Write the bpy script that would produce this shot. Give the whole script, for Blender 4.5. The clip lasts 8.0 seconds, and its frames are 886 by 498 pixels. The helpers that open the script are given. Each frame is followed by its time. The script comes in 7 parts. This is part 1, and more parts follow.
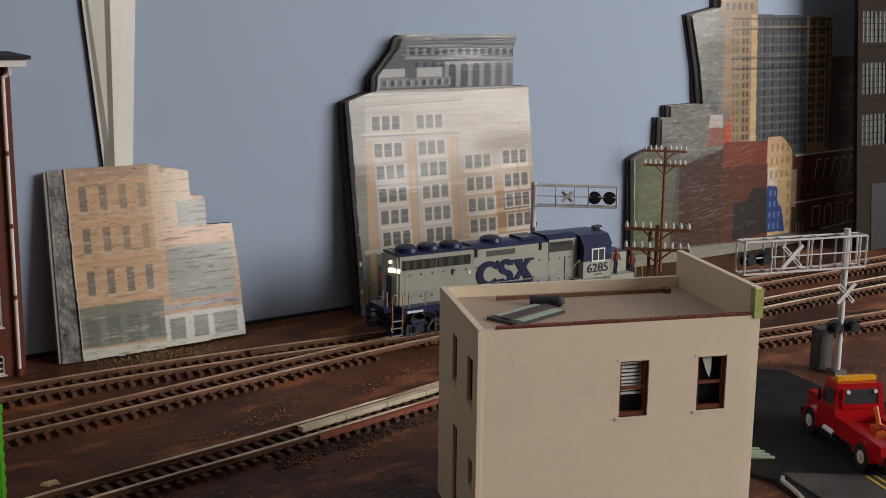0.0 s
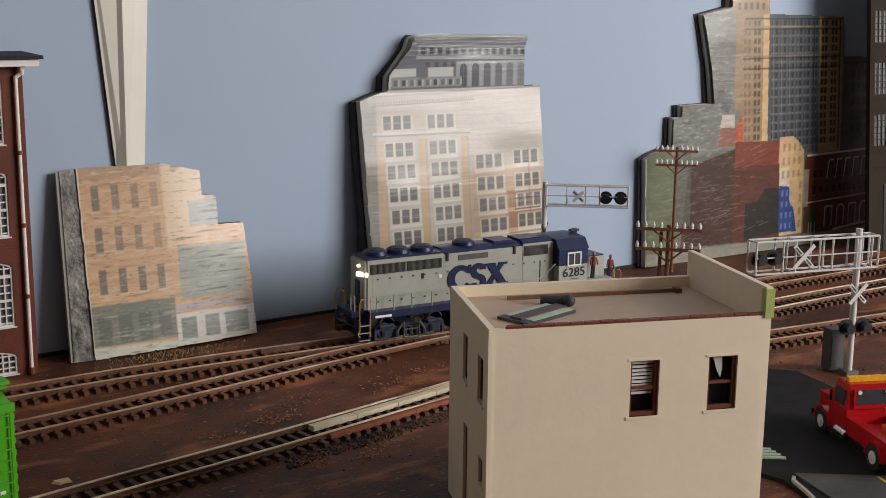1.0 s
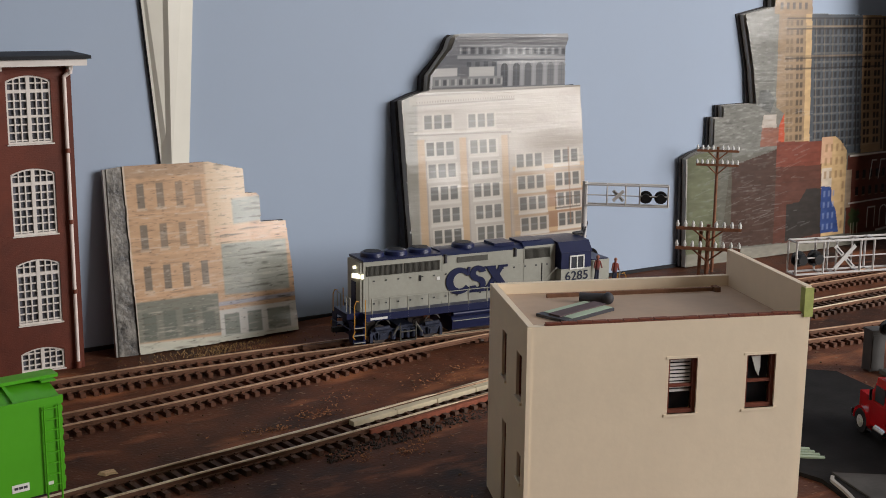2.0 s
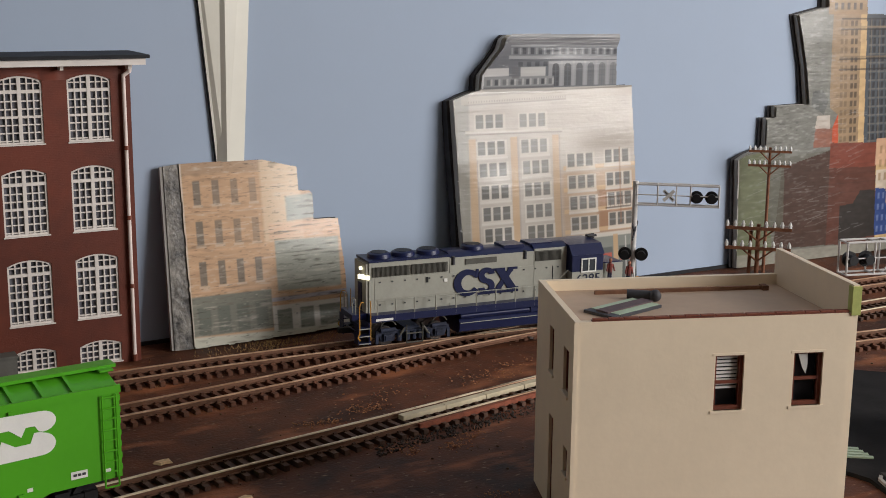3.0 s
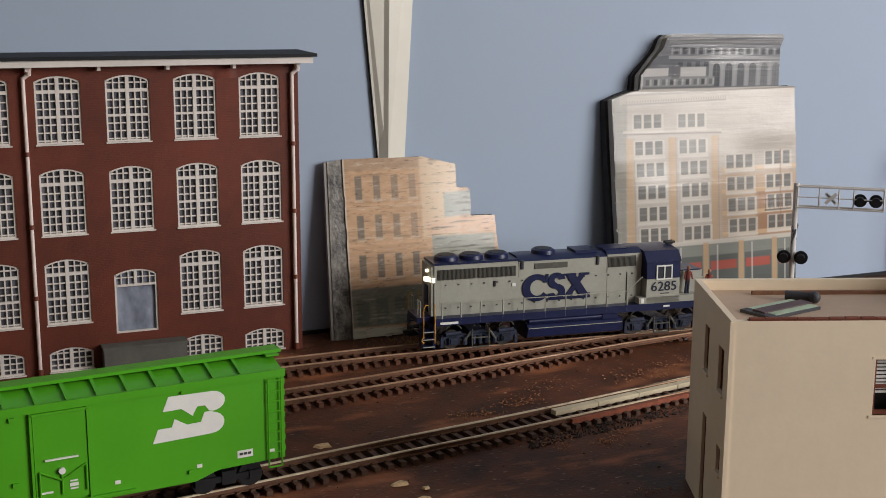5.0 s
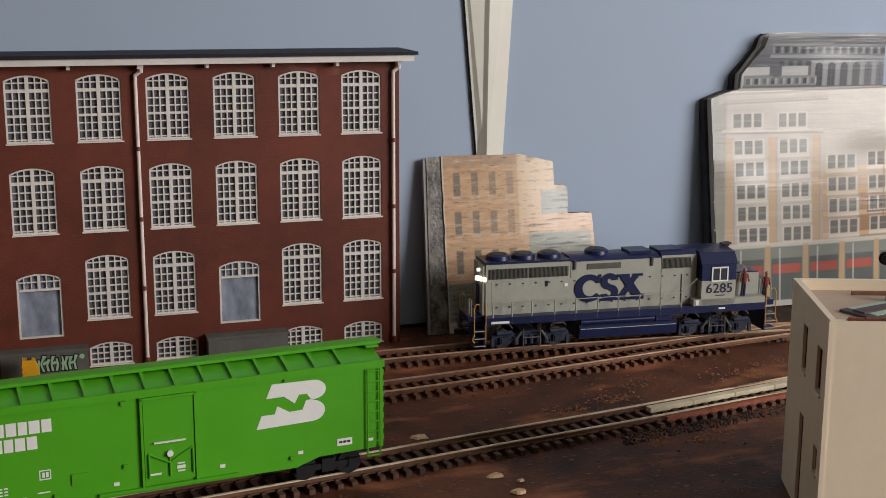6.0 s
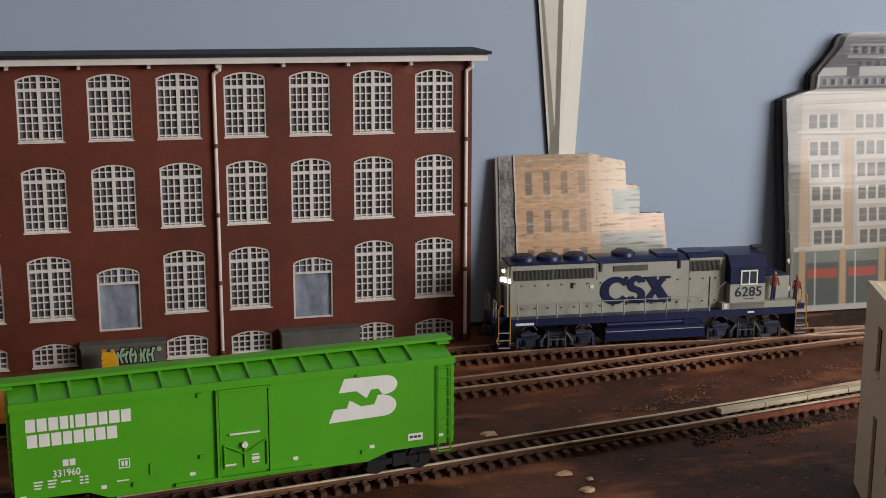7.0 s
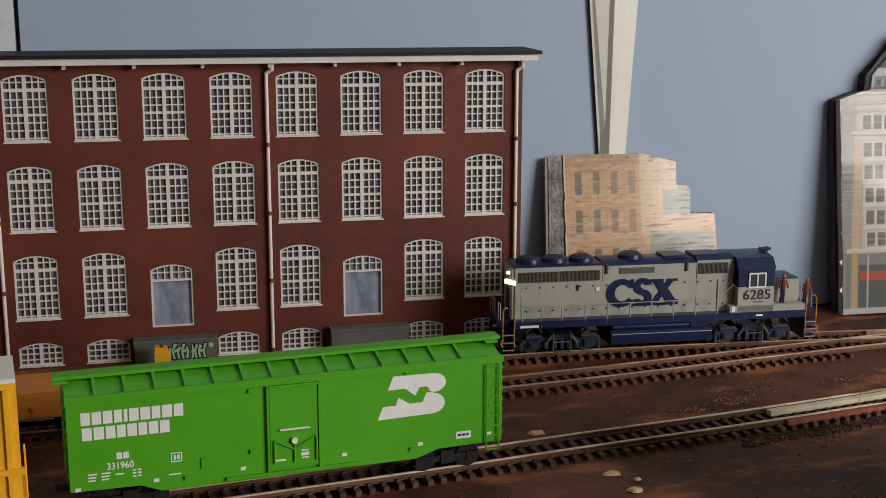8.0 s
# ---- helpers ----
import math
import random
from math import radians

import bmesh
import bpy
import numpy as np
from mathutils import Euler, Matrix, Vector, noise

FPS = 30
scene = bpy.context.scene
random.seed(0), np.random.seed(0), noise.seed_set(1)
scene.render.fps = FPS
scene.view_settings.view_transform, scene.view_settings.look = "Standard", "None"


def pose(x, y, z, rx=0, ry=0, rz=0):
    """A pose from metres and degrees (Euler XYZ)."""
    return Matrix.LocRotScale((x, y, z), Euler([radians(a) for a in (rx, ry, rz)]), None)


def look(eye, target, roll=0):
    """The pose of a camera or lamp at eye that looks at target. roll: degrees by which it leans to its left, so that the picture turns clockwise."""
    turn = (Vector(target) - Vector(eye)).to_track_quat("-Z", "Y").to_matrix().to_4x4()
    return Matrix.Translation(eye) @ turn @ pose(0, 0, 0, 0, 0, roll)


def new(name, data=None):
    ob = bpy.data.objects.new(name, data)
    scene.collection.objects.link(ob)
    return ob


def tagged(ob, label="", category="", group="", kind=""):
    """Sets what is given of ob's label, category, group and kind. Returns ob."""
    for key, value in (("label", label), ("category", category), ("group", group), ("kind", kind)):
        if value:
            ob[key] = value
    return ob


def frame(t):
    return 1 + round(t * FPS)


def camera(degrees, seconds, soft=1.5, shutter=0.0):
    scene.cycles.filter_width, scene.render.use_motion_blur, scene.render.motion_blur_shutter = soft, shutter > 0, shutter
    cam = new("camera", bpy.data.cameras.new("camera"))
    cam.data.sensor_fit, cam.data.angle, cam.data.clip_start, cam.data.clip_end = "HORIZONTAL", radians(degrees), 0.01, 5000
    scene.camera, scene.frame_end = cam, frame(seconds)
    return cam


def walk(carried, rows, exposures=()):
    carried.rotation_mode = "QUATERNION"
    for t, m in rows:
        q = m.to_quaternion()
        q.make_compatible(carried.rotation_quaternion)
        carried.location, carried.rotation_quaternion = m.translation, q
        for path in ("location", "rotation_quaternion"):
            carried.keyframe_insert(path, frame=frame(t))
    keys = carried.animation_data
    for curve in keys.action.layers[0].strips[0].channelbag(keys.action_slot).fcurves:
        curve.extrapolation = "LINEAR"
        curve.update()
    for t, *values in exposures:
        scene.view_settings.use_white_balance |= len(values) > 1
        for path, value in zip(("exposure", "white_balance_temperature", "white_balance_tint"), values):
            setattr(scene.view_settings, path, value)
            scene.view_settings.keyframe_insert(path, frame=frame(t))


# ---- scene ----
# A model railway on a table against a painted wall. One unit is one real metre; the models are 1:87.
cam = camera(39.2, 8.0, soft=0.9)
EYES = [
    (0.0, -0.1619, -0.2277, 0.2117, -35.11, -11.55, -0.68),
    (0.5, -0.1618, -0.2280, 0.2116, -34.95, -11.54, -0.66),
    (1.0, -0.1619, -0.2282, 0.2115, -34.58, -11.55, -0.65),
    (1.5, -0.1631, -0.2295, 0.2117, -33.75, -11.57, -0.61),
    (3.0, -0.1677, -0.2403, 0.2109, -30.24, -11.52, -0.49),
    (3.5, -0.1686, -0.2414, 0.2104, -28.84, -11.48, -0.44),
    (4.0, -0.1707, -0.2444, 0.2106, -27.17, -11.50, -0.42),
    (4.5, -0.1720, -0.2460, 0.2103, -25.28, -11.50, -0.36),
    (6.0, -0.1789, -0.2557, 0.2105, -18.73, -11.60, -0.21),
    (6.5, -0.1801, -0.2585, 0.2110, -16.92, -11.64, -0.16),
    (7.0, -0.1810, -0.2601, 0.2112, -15.44, -11.67, -0.16),
    (7.5, -0.1816, -0.2608, 0.2109, -14.24, -11.66, -0.11),
    (8.0, -0.1817, -0.2626, 0.2115, -13.14, -11.70, -0.09),
]
walk(cam, [(t, pose(x, y, z, 90 + p, r, w)) for t, x, y, z, w, p, r in EYES], exposures=[(0.0, -0.33), (0.2, -0.16), (0.5, 0.0), (4.5, 0.0), (8.0, -0.05)])

# ---- light: a window behind and to the right of the camera, daylight in it ----
world = bpy.data.worlds.new("world")
scene.world = world
world.use_nodes = True
sky = world.node_tree.nodes.new("ShaderNodeTexSky")
sky.sky_type, sky.sun_disc, sky.sun_elevation, sky.sun_rotation = "NISHITA", False, radians(40), radians(140)
world.node_tree.links.new(sky.outputs[0], world.node_tree.nodes["Background"].inputs[0])
world.node_tree.nodes["Background"].inputs[1].default_value = 0.1

WIN = (1.64, -1.19, 0.62)  # middle of the window opening


def area(name, m, power, w, h, colour):
    data = bpy.data.lights.new(name, "AREA")
    data.shape, data.size, data.size_y, data.energy, data.color = "RECTANGLE", w, h, power, colour
    ob = new(name, data)
    ob.matrix_world = m
    return ob


area("window_daylight", look(WIN, (WIN[0] - 0.25, 0.45, 0.22)), 52, 1.40, 0.88, (1.0, 0.955, 0.93))
# Weak fill lamp under the ceiling, added; it stands for no real fixture.
area("ceiling_light", look((0.1, -0.55, 1.32), (0.15, 0.4, 0.0)), 1.0, 0.9, 0.3, (1.0, 0.88, 0.74))

# ---- materials ----


def mat(name, colour, rough=0.6, metal=0.0, var=0.15, scale=60.0, bump=0.15, bscale=None, second=None, rand=0.0, spec=0.38,
        streak=None, coat=0.0, grain=None):
    """A surface: base colour with stains at two scales, fine relief and uneven gloss."""
    m = bpy.data.materials.new(name)
    m.use_nodes = True
    nt = m.node_tree
    n, ln = nt.nodes, nt.links.new
    b = n["Principled BSDF"]
    co = n.new("ShaderNodeTexCoord")
    mp = n.new("ShaderNodeMapping")
    ln(co.outputs["Object"], mp.inputs[0])
    mp.inputs["Scale"].default_value = grain or (1, 1, 1)
    big, fine = n.new("ShaderNodeTexNoise"), n.new("ShaderNodeTexNoise")
    for q, sc in ((big, scale), (fine, scale * 7)):
        q.inputs["Scale"].default_value, q.inputs["Detail"].default_value = sc, 5
        ln(mp.outputs[0], q.inputs["Vector"])
    mixn = n.new("ShaderNodeMath")
    mixn.operation = "MULTIPLY_ADD"
    ln(big.outputs[0], mixn.inputs[0])
    mixn.inputs[1].default_value = 0.65
    half = n.new("ShaderNodeMath")
    half.operation = "MULTIPLY"
    half.inputs[1].default_value = 0.35
    ln(fine.outputs[0], half.inputs[0])
    ln(half.outputs[0], mixn.inputs[2])
    ramp = n.new("ShaderNodeValToRGB")
    lo = second or [c * (1 - var) for c in colour]
    hi = colour if second else [min(1, c * (1 + var)) for c in colour]
    ramp.color_ramp.elements[0].position, ramp.color_ramp.elements[1].position = 0.36, 0.64
    ramp.color_ramp.elements[0].color, ramp.color_ramp.elements[1].color = (*lo, 1), (*hi, 1)
    ln(mixn.outputs[0], ramp.inputs[0])
    out = ramp.outputs[0]
    if rand:
        info, hsv = n.new("ShaderNodeObjectInfo"), n.new("ShaderNodeHueSaturation")
        mr = n.new("ShaderNodeMapRange")
        mr.inputs[3].default_value, mr.inputs[4].default_value = 1 - rand, 1 + rand
        ln(info.outputs["Random"], mr.inputs[0])
        ln(mr.outputs[0], hsv.inputs["Value"])
        ln(out, hsv.inputs["Color"])
        out = hsv.outputs[0]
    ln(out, b.inputs["Base Color"])
    rr = n.new("ShaderNodeMapRange")
    rr.inputs[3].default_value, rr.inputs[4].default_value = max(0.03, rough - 0.1), min(1, rough + 0.1)
    ln(fine.outputs[0], rr.inputs[0])
    ln(rr.outputs[0], b.inputs["Roughness"])
    b.inputs["Metallic"].default_value = metal
    b.inputs["Specular IOR Level"].default_value = spec
    b.inputs["Coat Weight"].default_value = coat
    if bump:
        bn, bt = n.new("ShaderNodeBump"), n.new("ShaderNodeTexNoise")
        bt.inputs["Scale"].default_value, bt.inputs["Detail"].default_value = bscale or scale * 9, 4
        bm2 = n.new("ShaderNodeMapping")
        bm2.inputs["Scale"].default_value = streak or (1, 1, 1)
        ln(co.outputs["Object"], bm2.inputs[0])
        ln(bm2.outputs[0], bt.inputs["Vector"])
        bn.inputs["Strength"].default_value, bn.inputs["Distance"].default_value = bump, 0.0006
        ln(bt.outputs[0], bn.inputs["Height"])
        ln(bn.outputs[0], b.inputs["Normal"])
    return m


def glow(name, colour, strength):
    m = mat(name, colour, 0.3, bump=0)
    b = m.node_tree.nodes["Principled BSDF"]
    b.inputs["Emission Color"].default_value, b.inputs["Emission Strength"].default_value = (*colour, 1), strength
    return m


M = dict(
    wall=mat("blue_grey_paint", (0.335, 0.405, 0.515), 0.75, var=0.03, scale=3, bump=0.05, bscale=300),
    panel=mat("white_panel", (0.62, 0.63, 0.66), 0.6, var=0.03, scale=4, bump=0.03),
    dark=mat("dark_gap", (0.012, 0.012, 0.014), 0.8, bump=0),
    room=mat("room_plaster", (0.26, 0.235, 0.21), 0.9, var=0.04, scale=2, bump=0.05),
    wood_floor=mat("room_floor", (0.16, 0.10, 0.06), 0.5, scale=4),
    ceiling=mat("ceiling_white", (0.42, 0.41, 0.39), 0.9, var=0.03, scale=2),
    cream=mat("cream_plastic", (0.68, 0.66, 0.58), 0.4, var=0.05, scale=12, bump=0.03),
    brick=None,
    white=mat("white_moulded_plastic", (0.71, 0.66, 0.615), 0.5, var=0.08, scale=30, bump=0.05),
    pink=mat("pale_pink_pipe", (0.80, 0.69, 0.64), 0.45, var=0.06, scale=90, bump=0.05),
    roof=mat("dark_roof", (0.013, 0.014, 0.017), 0.6, scale=40, spec=0.2),
    pane=mat("smoky_glazing", (0.19, 0.195, 0.225), 0.2, second=(0.026, 0.026, 0.03), scale=22, bump=0.03),
    # doorpane: the blurred reflection in the door glazing is put into its colour
    doorpane=mat("blue_grey_reflection_glazing", (0.40, 0.44, 0.54), 0.25, second=(0.045, 0.052, 0.075), scale=22, bump=0.02, grain=(1.0, 1, 0.55)),
    grey=mat("grey_concrete", (0.125, 0.122, 0.108), 0.8, scale=120),
    beige=mat("beige_styrene", (0.84, 0.71, 0.53), 0.55, var=0.04, scale=25, bump=0.08, bscale=500),
    beige_dark=mat("tan_roof_card", (0.50, 0.37, 0.27), 0.7, var=0.08, scale=30),
    redbrown=mat("red_brown_plastic", (0.16, 0.045, 0.025), 0.5, var=0.2, scale=150),
    green=mat("bright_green_paint", (0.080, 0.370, 0.014), 0.34, var=0.04, scale=50, bump=0.04),
    white_ink=mat("white_print", (0.78, 0.78, 0.74), 0.45, var=0.03, scale=200, bump=0),
    lgrey=mat("light_grey_paint", (0.345, 0.345, 0.295), 0.45, var=0.07, scale=70, bump=0.08),
    blue=mat("dark_blue_paint", (0.011, 0.016, 0.060), 0.34, var=0.12, scale=80, bump=0.06),
    grille=mat("grey_grille", (0.085, 0.083, 0.070), 0.6, var=0.15, scale=300),
    black=mat("black_plastic", (0.009, 0.009, 0.010), 0.5, scale=200),
    yellow=mat("yellow_paint", (0.60, 0.30, 0.045), 0.45, var=0.08, scale=120),
    bright_yellow=mat("bright_yellow_plastic", (0.86, 0.44, 0.02), 0.4, var=0.06, scale=150, bump=0.03),
    orange=mat("orange_plastic", (0.62, 0.13, 0.02), 0.5, scale=150),
    red=mat("red_enamel", (0.42, 0.008, 0.012), 0.22, var=0.05, scale=60, bump=0.0, coat=0.5),
    tyre=mat("tyre_rubber", (0.014, 0.014, 0.015), 0.75, scale=300),
    chrome=mat("chrome", (0.7, 0.7, 0.7), 0.18, metal=1.0, var=0.04, scale=80, bump=0),
    rail=mat("weathered_rail", (0.46, 0.265, 0.15), 0.38, metal=0.3, scale=55, second=(0.25, 0.125, 0.066), bump=0.05),
    # Both rail heads: worn metal, lightened so the base colour carries its glint.
    rail_worn=mat("worn_tan_rail_head", (0.66, 0.44, 0.29), 0.32, metal=0.3, scale=45, second=(0.36, 0.20, 0.115), bump=0.05),
    rail_bright=mat("glint_pale_rail", (0.93, 0.82, 0.60), 0.30, metal=0.1, second=(0.52, 0.39, 0.26), scale=32, bump=0.0),
    tie=mat("weathered_brown_tie", (0.120, 0.050, 0.027), 0.8, var=0.35, scale=150, rand=0.25),
    pale=mat("pale_plank", (0.60, 0.52, 0.36), 0.7, var=0.12, scale=80),
    rust=mat("rusty_red_rail", (0.22, 0.065, 0.035), 0.8, var=0.3, scale=120),
    asphalt=mat("asphalt", (0.0125, 0.0112, 0.0108), 0.9, var=0.3, scale=70, spec=0.2),
    pavement=mat("grey_pavement", (0.060, 0.057, 0.054), 0.85, var=0.25, scale=60, spec=0.25),
    polewood=mat("brown_pole", (0.20, 0.080, 0.040), 0.8, var=0.3, scale=200),
    insulator=mat("white_insulator", (0.75, 0.75, 0.72), 0.3, scale=200, bump=0),
    silver=mat("silver_paint", (0.60, 0.58, 0.56), 0.4, var=0.06, scale=200, bump=0.02),
    leaf=mat("pale_fleck", (0.72, 0.50, 0.29), 0.8, var=0.25, scale=150),
    dirt=None,
    lamp=glow("headlight_glow", (1.0, 0.92, 0.66), 1.8),
    amber=mat("amber_lightbar", (0.75, 0.36, 0.02), 0.25, scale=80, bump=0),
    window_glass=mat("dark_window", (0.05, 0.055, 0.065), 0.12, scale=60, bump=0),
    face=mat("figure_face", (0.38, 0.16, 0.10), 0.6, scale=300),
    skin=mat("figure_paint", (0.30, 0.055, 0.03), 0.6, second=(0.05, 0.03, 0.04), scale=180),
    moss=mat("yellow_green_tape", (0.42, 0.46, 0.14), 0.6, var=0.15, scale=150),
    sage=mat("pale_sage_paint", (0.42, 0.52, 0.38), 0.55, var=0.08, scale=120),
    mint=mat("mint_spray_paint", (0.34, 0.52, 0.34), 0.6, var=0.1, scale=200, bump=0),
    darkgrey=mat("dark_grey_paint", (0.05, 0.05, 0.058), 0.55, var=0.15, scale=150),
    steel=mat("dark_steel", (0.14, 0.12, 0.11), 0.4, metal=0.8, var=0.2, scale=200),
    truckblue=mat("grimy_blue_grey", (0.023, 0.029, 0.052), 0.42, var=0.45, scale=160),
    tan_stick=mat("dull_brown_stick", (0.20, 0.095, 0.052), 0.75, var=0.25, scale=130),
    plum=mat("dull_plum_strap", (0.105, 0.070, 0.075), 0.7, var=0.2, scale=150),
    crumb=mat("rusty_tan_crumb", (0.44, 0.22, 0.10), 0.85, second=(0.24, 0.085, 0.04), scale=90),
    burnt=mat("burnt_orange_paint", (0.62, 0.23, 0.035), 0.5, var=0.1, scale=80),
    kerb=mat("pale_kerb", (0.30, 0.285, 0.265), 0.8, var=0.12, scale=120),
    yellow_line=mat("yellow_line", (0.50, 0.36, 0.05), 0.7, var=0.25, scale=160),
    olive=mat("olive_brown_wall", (0.026, 0.019, 0.014), 0.85, var=0.2, scale=40, spec=0.12),
    pale_pane=mat("dusty_pane", (0.15, 0.145, 0.135), 0.4, var=0.3, scale=30),
    gritmat=mat("mixed_grit", (0.20, 0.12, 0.07), 0.9, second=(0.05, 0.028, 0.018), scale=60),
    straw=mat("straw", (0.34, 0.21, 0.09), 0.9, var=0.25, scale=80),
    cinder=mat("dark_cinder", (0.046, 0.034, 0.027), 0.85, var=0.4, scale=120),
    card_pale=mat("pale_card", (0.42, 0.40, 0.36), 0.8, var=0.1, scale=60),
    card_edge=mat("dark_card_edge", (0.035, 0.033, 0.036), 0.8, var=0.3, scale=150),
    cabinet_grey=mat("cabinet_grey", (0.075, 0.073, 0.070), 0.6, var=0.12, scale=150),
    dark_rail=mat("rusty_rail_side", (0.16, 0.080, 0.048), 0.5, metal=0.3, var=0.3, scale=60, bump=0.05),
    tie_dark=mat("oily_dark_tie", (0.085, 0.044, 0.028), 0.8, var=0.4, scale=150, rand=0.3),
    jeans=mat("figure_blue", (0.018, 0.022, 0.045), 0.7, scale=400),
)

def brick_material():
    m = mat("red_brown_brick", (0.123, 0.0266, 0.0130), 0.60, var=0.25, scale=16, bump=0)
    nt = m.node_tree
    n, ln = nt.nodes, nt.links.new
    b = n["Principled BSDF"]
    co, mp, br = n.new("ShaderNodeTexCoord"), n.new("ShaderNodeMapping"), n.new("ShaderNodeTexBrick")
    mp.inputs["Rotation"].default_value = (radians(90), 0, 0)
    ln(co.outputs["Object"], mp.inputs[0])
    ln(mp.outputs[0], br.inputs["Vector"])
    br.inputs["Scale"].default_value = 1.0
    br.inputs["Brick Width"].default_value, br.inputs["Row Height"].default_value = 0.0026, 0.00095
    br.inputs["Mortar Size"].default_value = 0.00012
    br.inputs["Color1"].default_value = br.inputs["Color2"].default_value = (1, 1, 1, 1)
    br.inputs["Mortar"].default_value = (0, 0, 0, 1)
    bn = n.new("ShaderNodeBump")
    bn.inputs["Strength"].default_value, bn.inputs["Distance"].default_value = 0.35, 0.0002
    ln(br.outputs["Color"], bn.inputs["Height"])
    ln(bn.outputs[0], b.inputs["Normal"])
    return m


M["brick"] = brick_material()


def dirt_material():
    """Dark brown painted scenery base with rusty patches, black oily bands and grit."""
    m = mat("painted_dirt", (0.175, 0.060, 0.028), 0.62, second=(0.025, 0.0116, 0.0075), spec=0.2, scale=8, bump=0.55, bscale=600)
    nt = m.node_tree
    n, ln = nt.nodes, nt.links.new
    b = n["Principled BSDF"]
    base = b.inputs["Base Color"].links[0].from_socket
    co = n.new("ShaderNodeTexCoord")
    rust, grit = n.new("ShaderNodeTexNoise"), n.new("ShaderNodeTexNoise")
    rust.inputs["Scale"].default_value, rust.inputs["Detail"].default_value = 26, 8
    grit.inputs["Scale"].default_value, grit.inputs["Detail"].default_value = 420, 3
    mp = n.new("ShaderNodeMapping")
    mp.inputs["Scale"].default_value = (0.6, 1.5, 1)
    ln(co.outputs["Object"], mp.inputs[0])
    for q in (rust, grit):
        ln(mp.outputs[0], q.inputs["Vector"])
    for src, lo, hi, col in ((rust, 0.55, 0.68, (0.33, 0.12, 0.052)), (grit, 0.64, 0.74, (0.24, 0.16, 0.10))):
        mr = n.new("ShaderNodeMapRange")
        mr.inputs[1].default_value, mr.inputs[2].default_value = lo, hi
        ln(src.outputs[0], mr.inputs[0])
        mx = n.new("ShaderNodeMix")
        mx.data_type = "RGBA"
        ln(mr.outputs[0], mx.inputs[0])
        ln(base, mx.inputs[6])
        mx.inputs[7].default_value = (*col, 1)
        base = mx.outputs[2]
    ln(base, b.inputs["Base Color"])
    return m


M["dirt"] = dirt_material()

# ---- mesh helpers ----


def box(bm, x0, x1, y0, y1, z0, z1, m=None):
    vs = [bm.verts.new((x, y, z)) for z in (z0, z1) for y in (y0, y1) for x in (x0, x1)]
    for f in ((0, 2, 3, 1), (4, 5, 7, 6), (0, 1, 5, 4), (2, 6, 7, 3), (0, 4, 6, 2), (1, 3, 7, 5)):
        bm.faces.new([vs[i] for i in f])
    if m is not None:
        bmesh.ops.transform(bm, matrix=m, verts=vs)
    return vs


def boxes(*rows):
    bm = bmesh.new()
    for r in rows:
        box(bm, *r)
    return bm


def bevelled(bm, w=0.0005, seg=2):
    bmesh.ops.bevel(bm, geom=[e for e in bm.edges if len(e.link_faces) == 2 and e.calc_face_angle(0) > 0.6], offset=w, segments=seg,
                    affect="EDGES", profile=0.6)
    return bm


def rod(bm, a, b, r, n=8, r2=None):
    a, b = Vector(a), Vector(b)
    q = (b - a).to_track_quat("Z", "Y").to_matrix().to_4x4()
    mtx = Matrix.Translation((a + b) / 2) @ q
    bmesh.ops.create_cone(bm, cap_ends=True, segments=n, radius1=r, radius2=r if r2 is None else r2, depth=(b - a).length, matrix=mtx)
    return bm


def rods(pairs, r, n=6):
    bm = bmesh.new()
    for a, b in pairs:
        rod(bm, a, b, r, n)
    return bm


def prism(bm, pts, y0, y1, m=None):
    """An outline in x and z, from y0 to y1."""
    a = [bm.verts.new((x, y0, z)) for x, z in pts]
    b = [bm.verts.new((x, y1, z)) for x, z in pts]
    k = len(pts)
    bm.faces.new(a)
    bm.faces.new(b[::-1])
    for i in range(k):
        bm.faces.new((a[i], b[i], b[(i + 1) % k], a[(i + 1) % k]))
    if m is not None:
        bmesh.ops.transform(bm, matrix=m, verts=a + b)
    return bm


def flat(pts, y0, y1):
    return prism(bmesh.new(), pts, y0, y1)


def data_of(name, bm, material):
    bmesh.ops.recalc_face_normals(bm, faces=bm.faces)
    me = bpy.data.meshes.new(name)
    bm.to_mesh(me)
    bm.free()
    me.materials.append(material)
    me.polygons.foreach_set("use_smooth", [True] * len(me.polygons))
    me.set_sharp_from_angle(angle=radians(32))
    return me


def part(name, bm, material, parent=None, label="", m=None, kind=""):
    me = bm if isinstance(bm, bpy.types.Mesh) else data_of(name, bm, material)
    ob = new(name, me)
    ob.parent = parent
    if m is not None:
        ob.matrix_basis = m
    return tagged(ob, label, "", "", kind)


def thing(name, label, category, m=None, group="", kind=""):
    ob = new(name)
    ob.empty_display_size = 0.01
    if m is not None:
        ob.matrix_basis = m
    return tagged(ob, label, category, group, kind)


def structure(name, bm, material, label, category):
    return tagged(part(name, bm, material), label, category, "", "structure")


def arc(cx, cz, r, a0, a1, n=10, sx=1.0):
    return [(cx + sx * r * math.cos(radians(a0 + (a1 - a0) * i / n)), cz + r * math.sin(radians(a0 + (a1 - a0) * i / n))) for i in range(n + 1)]


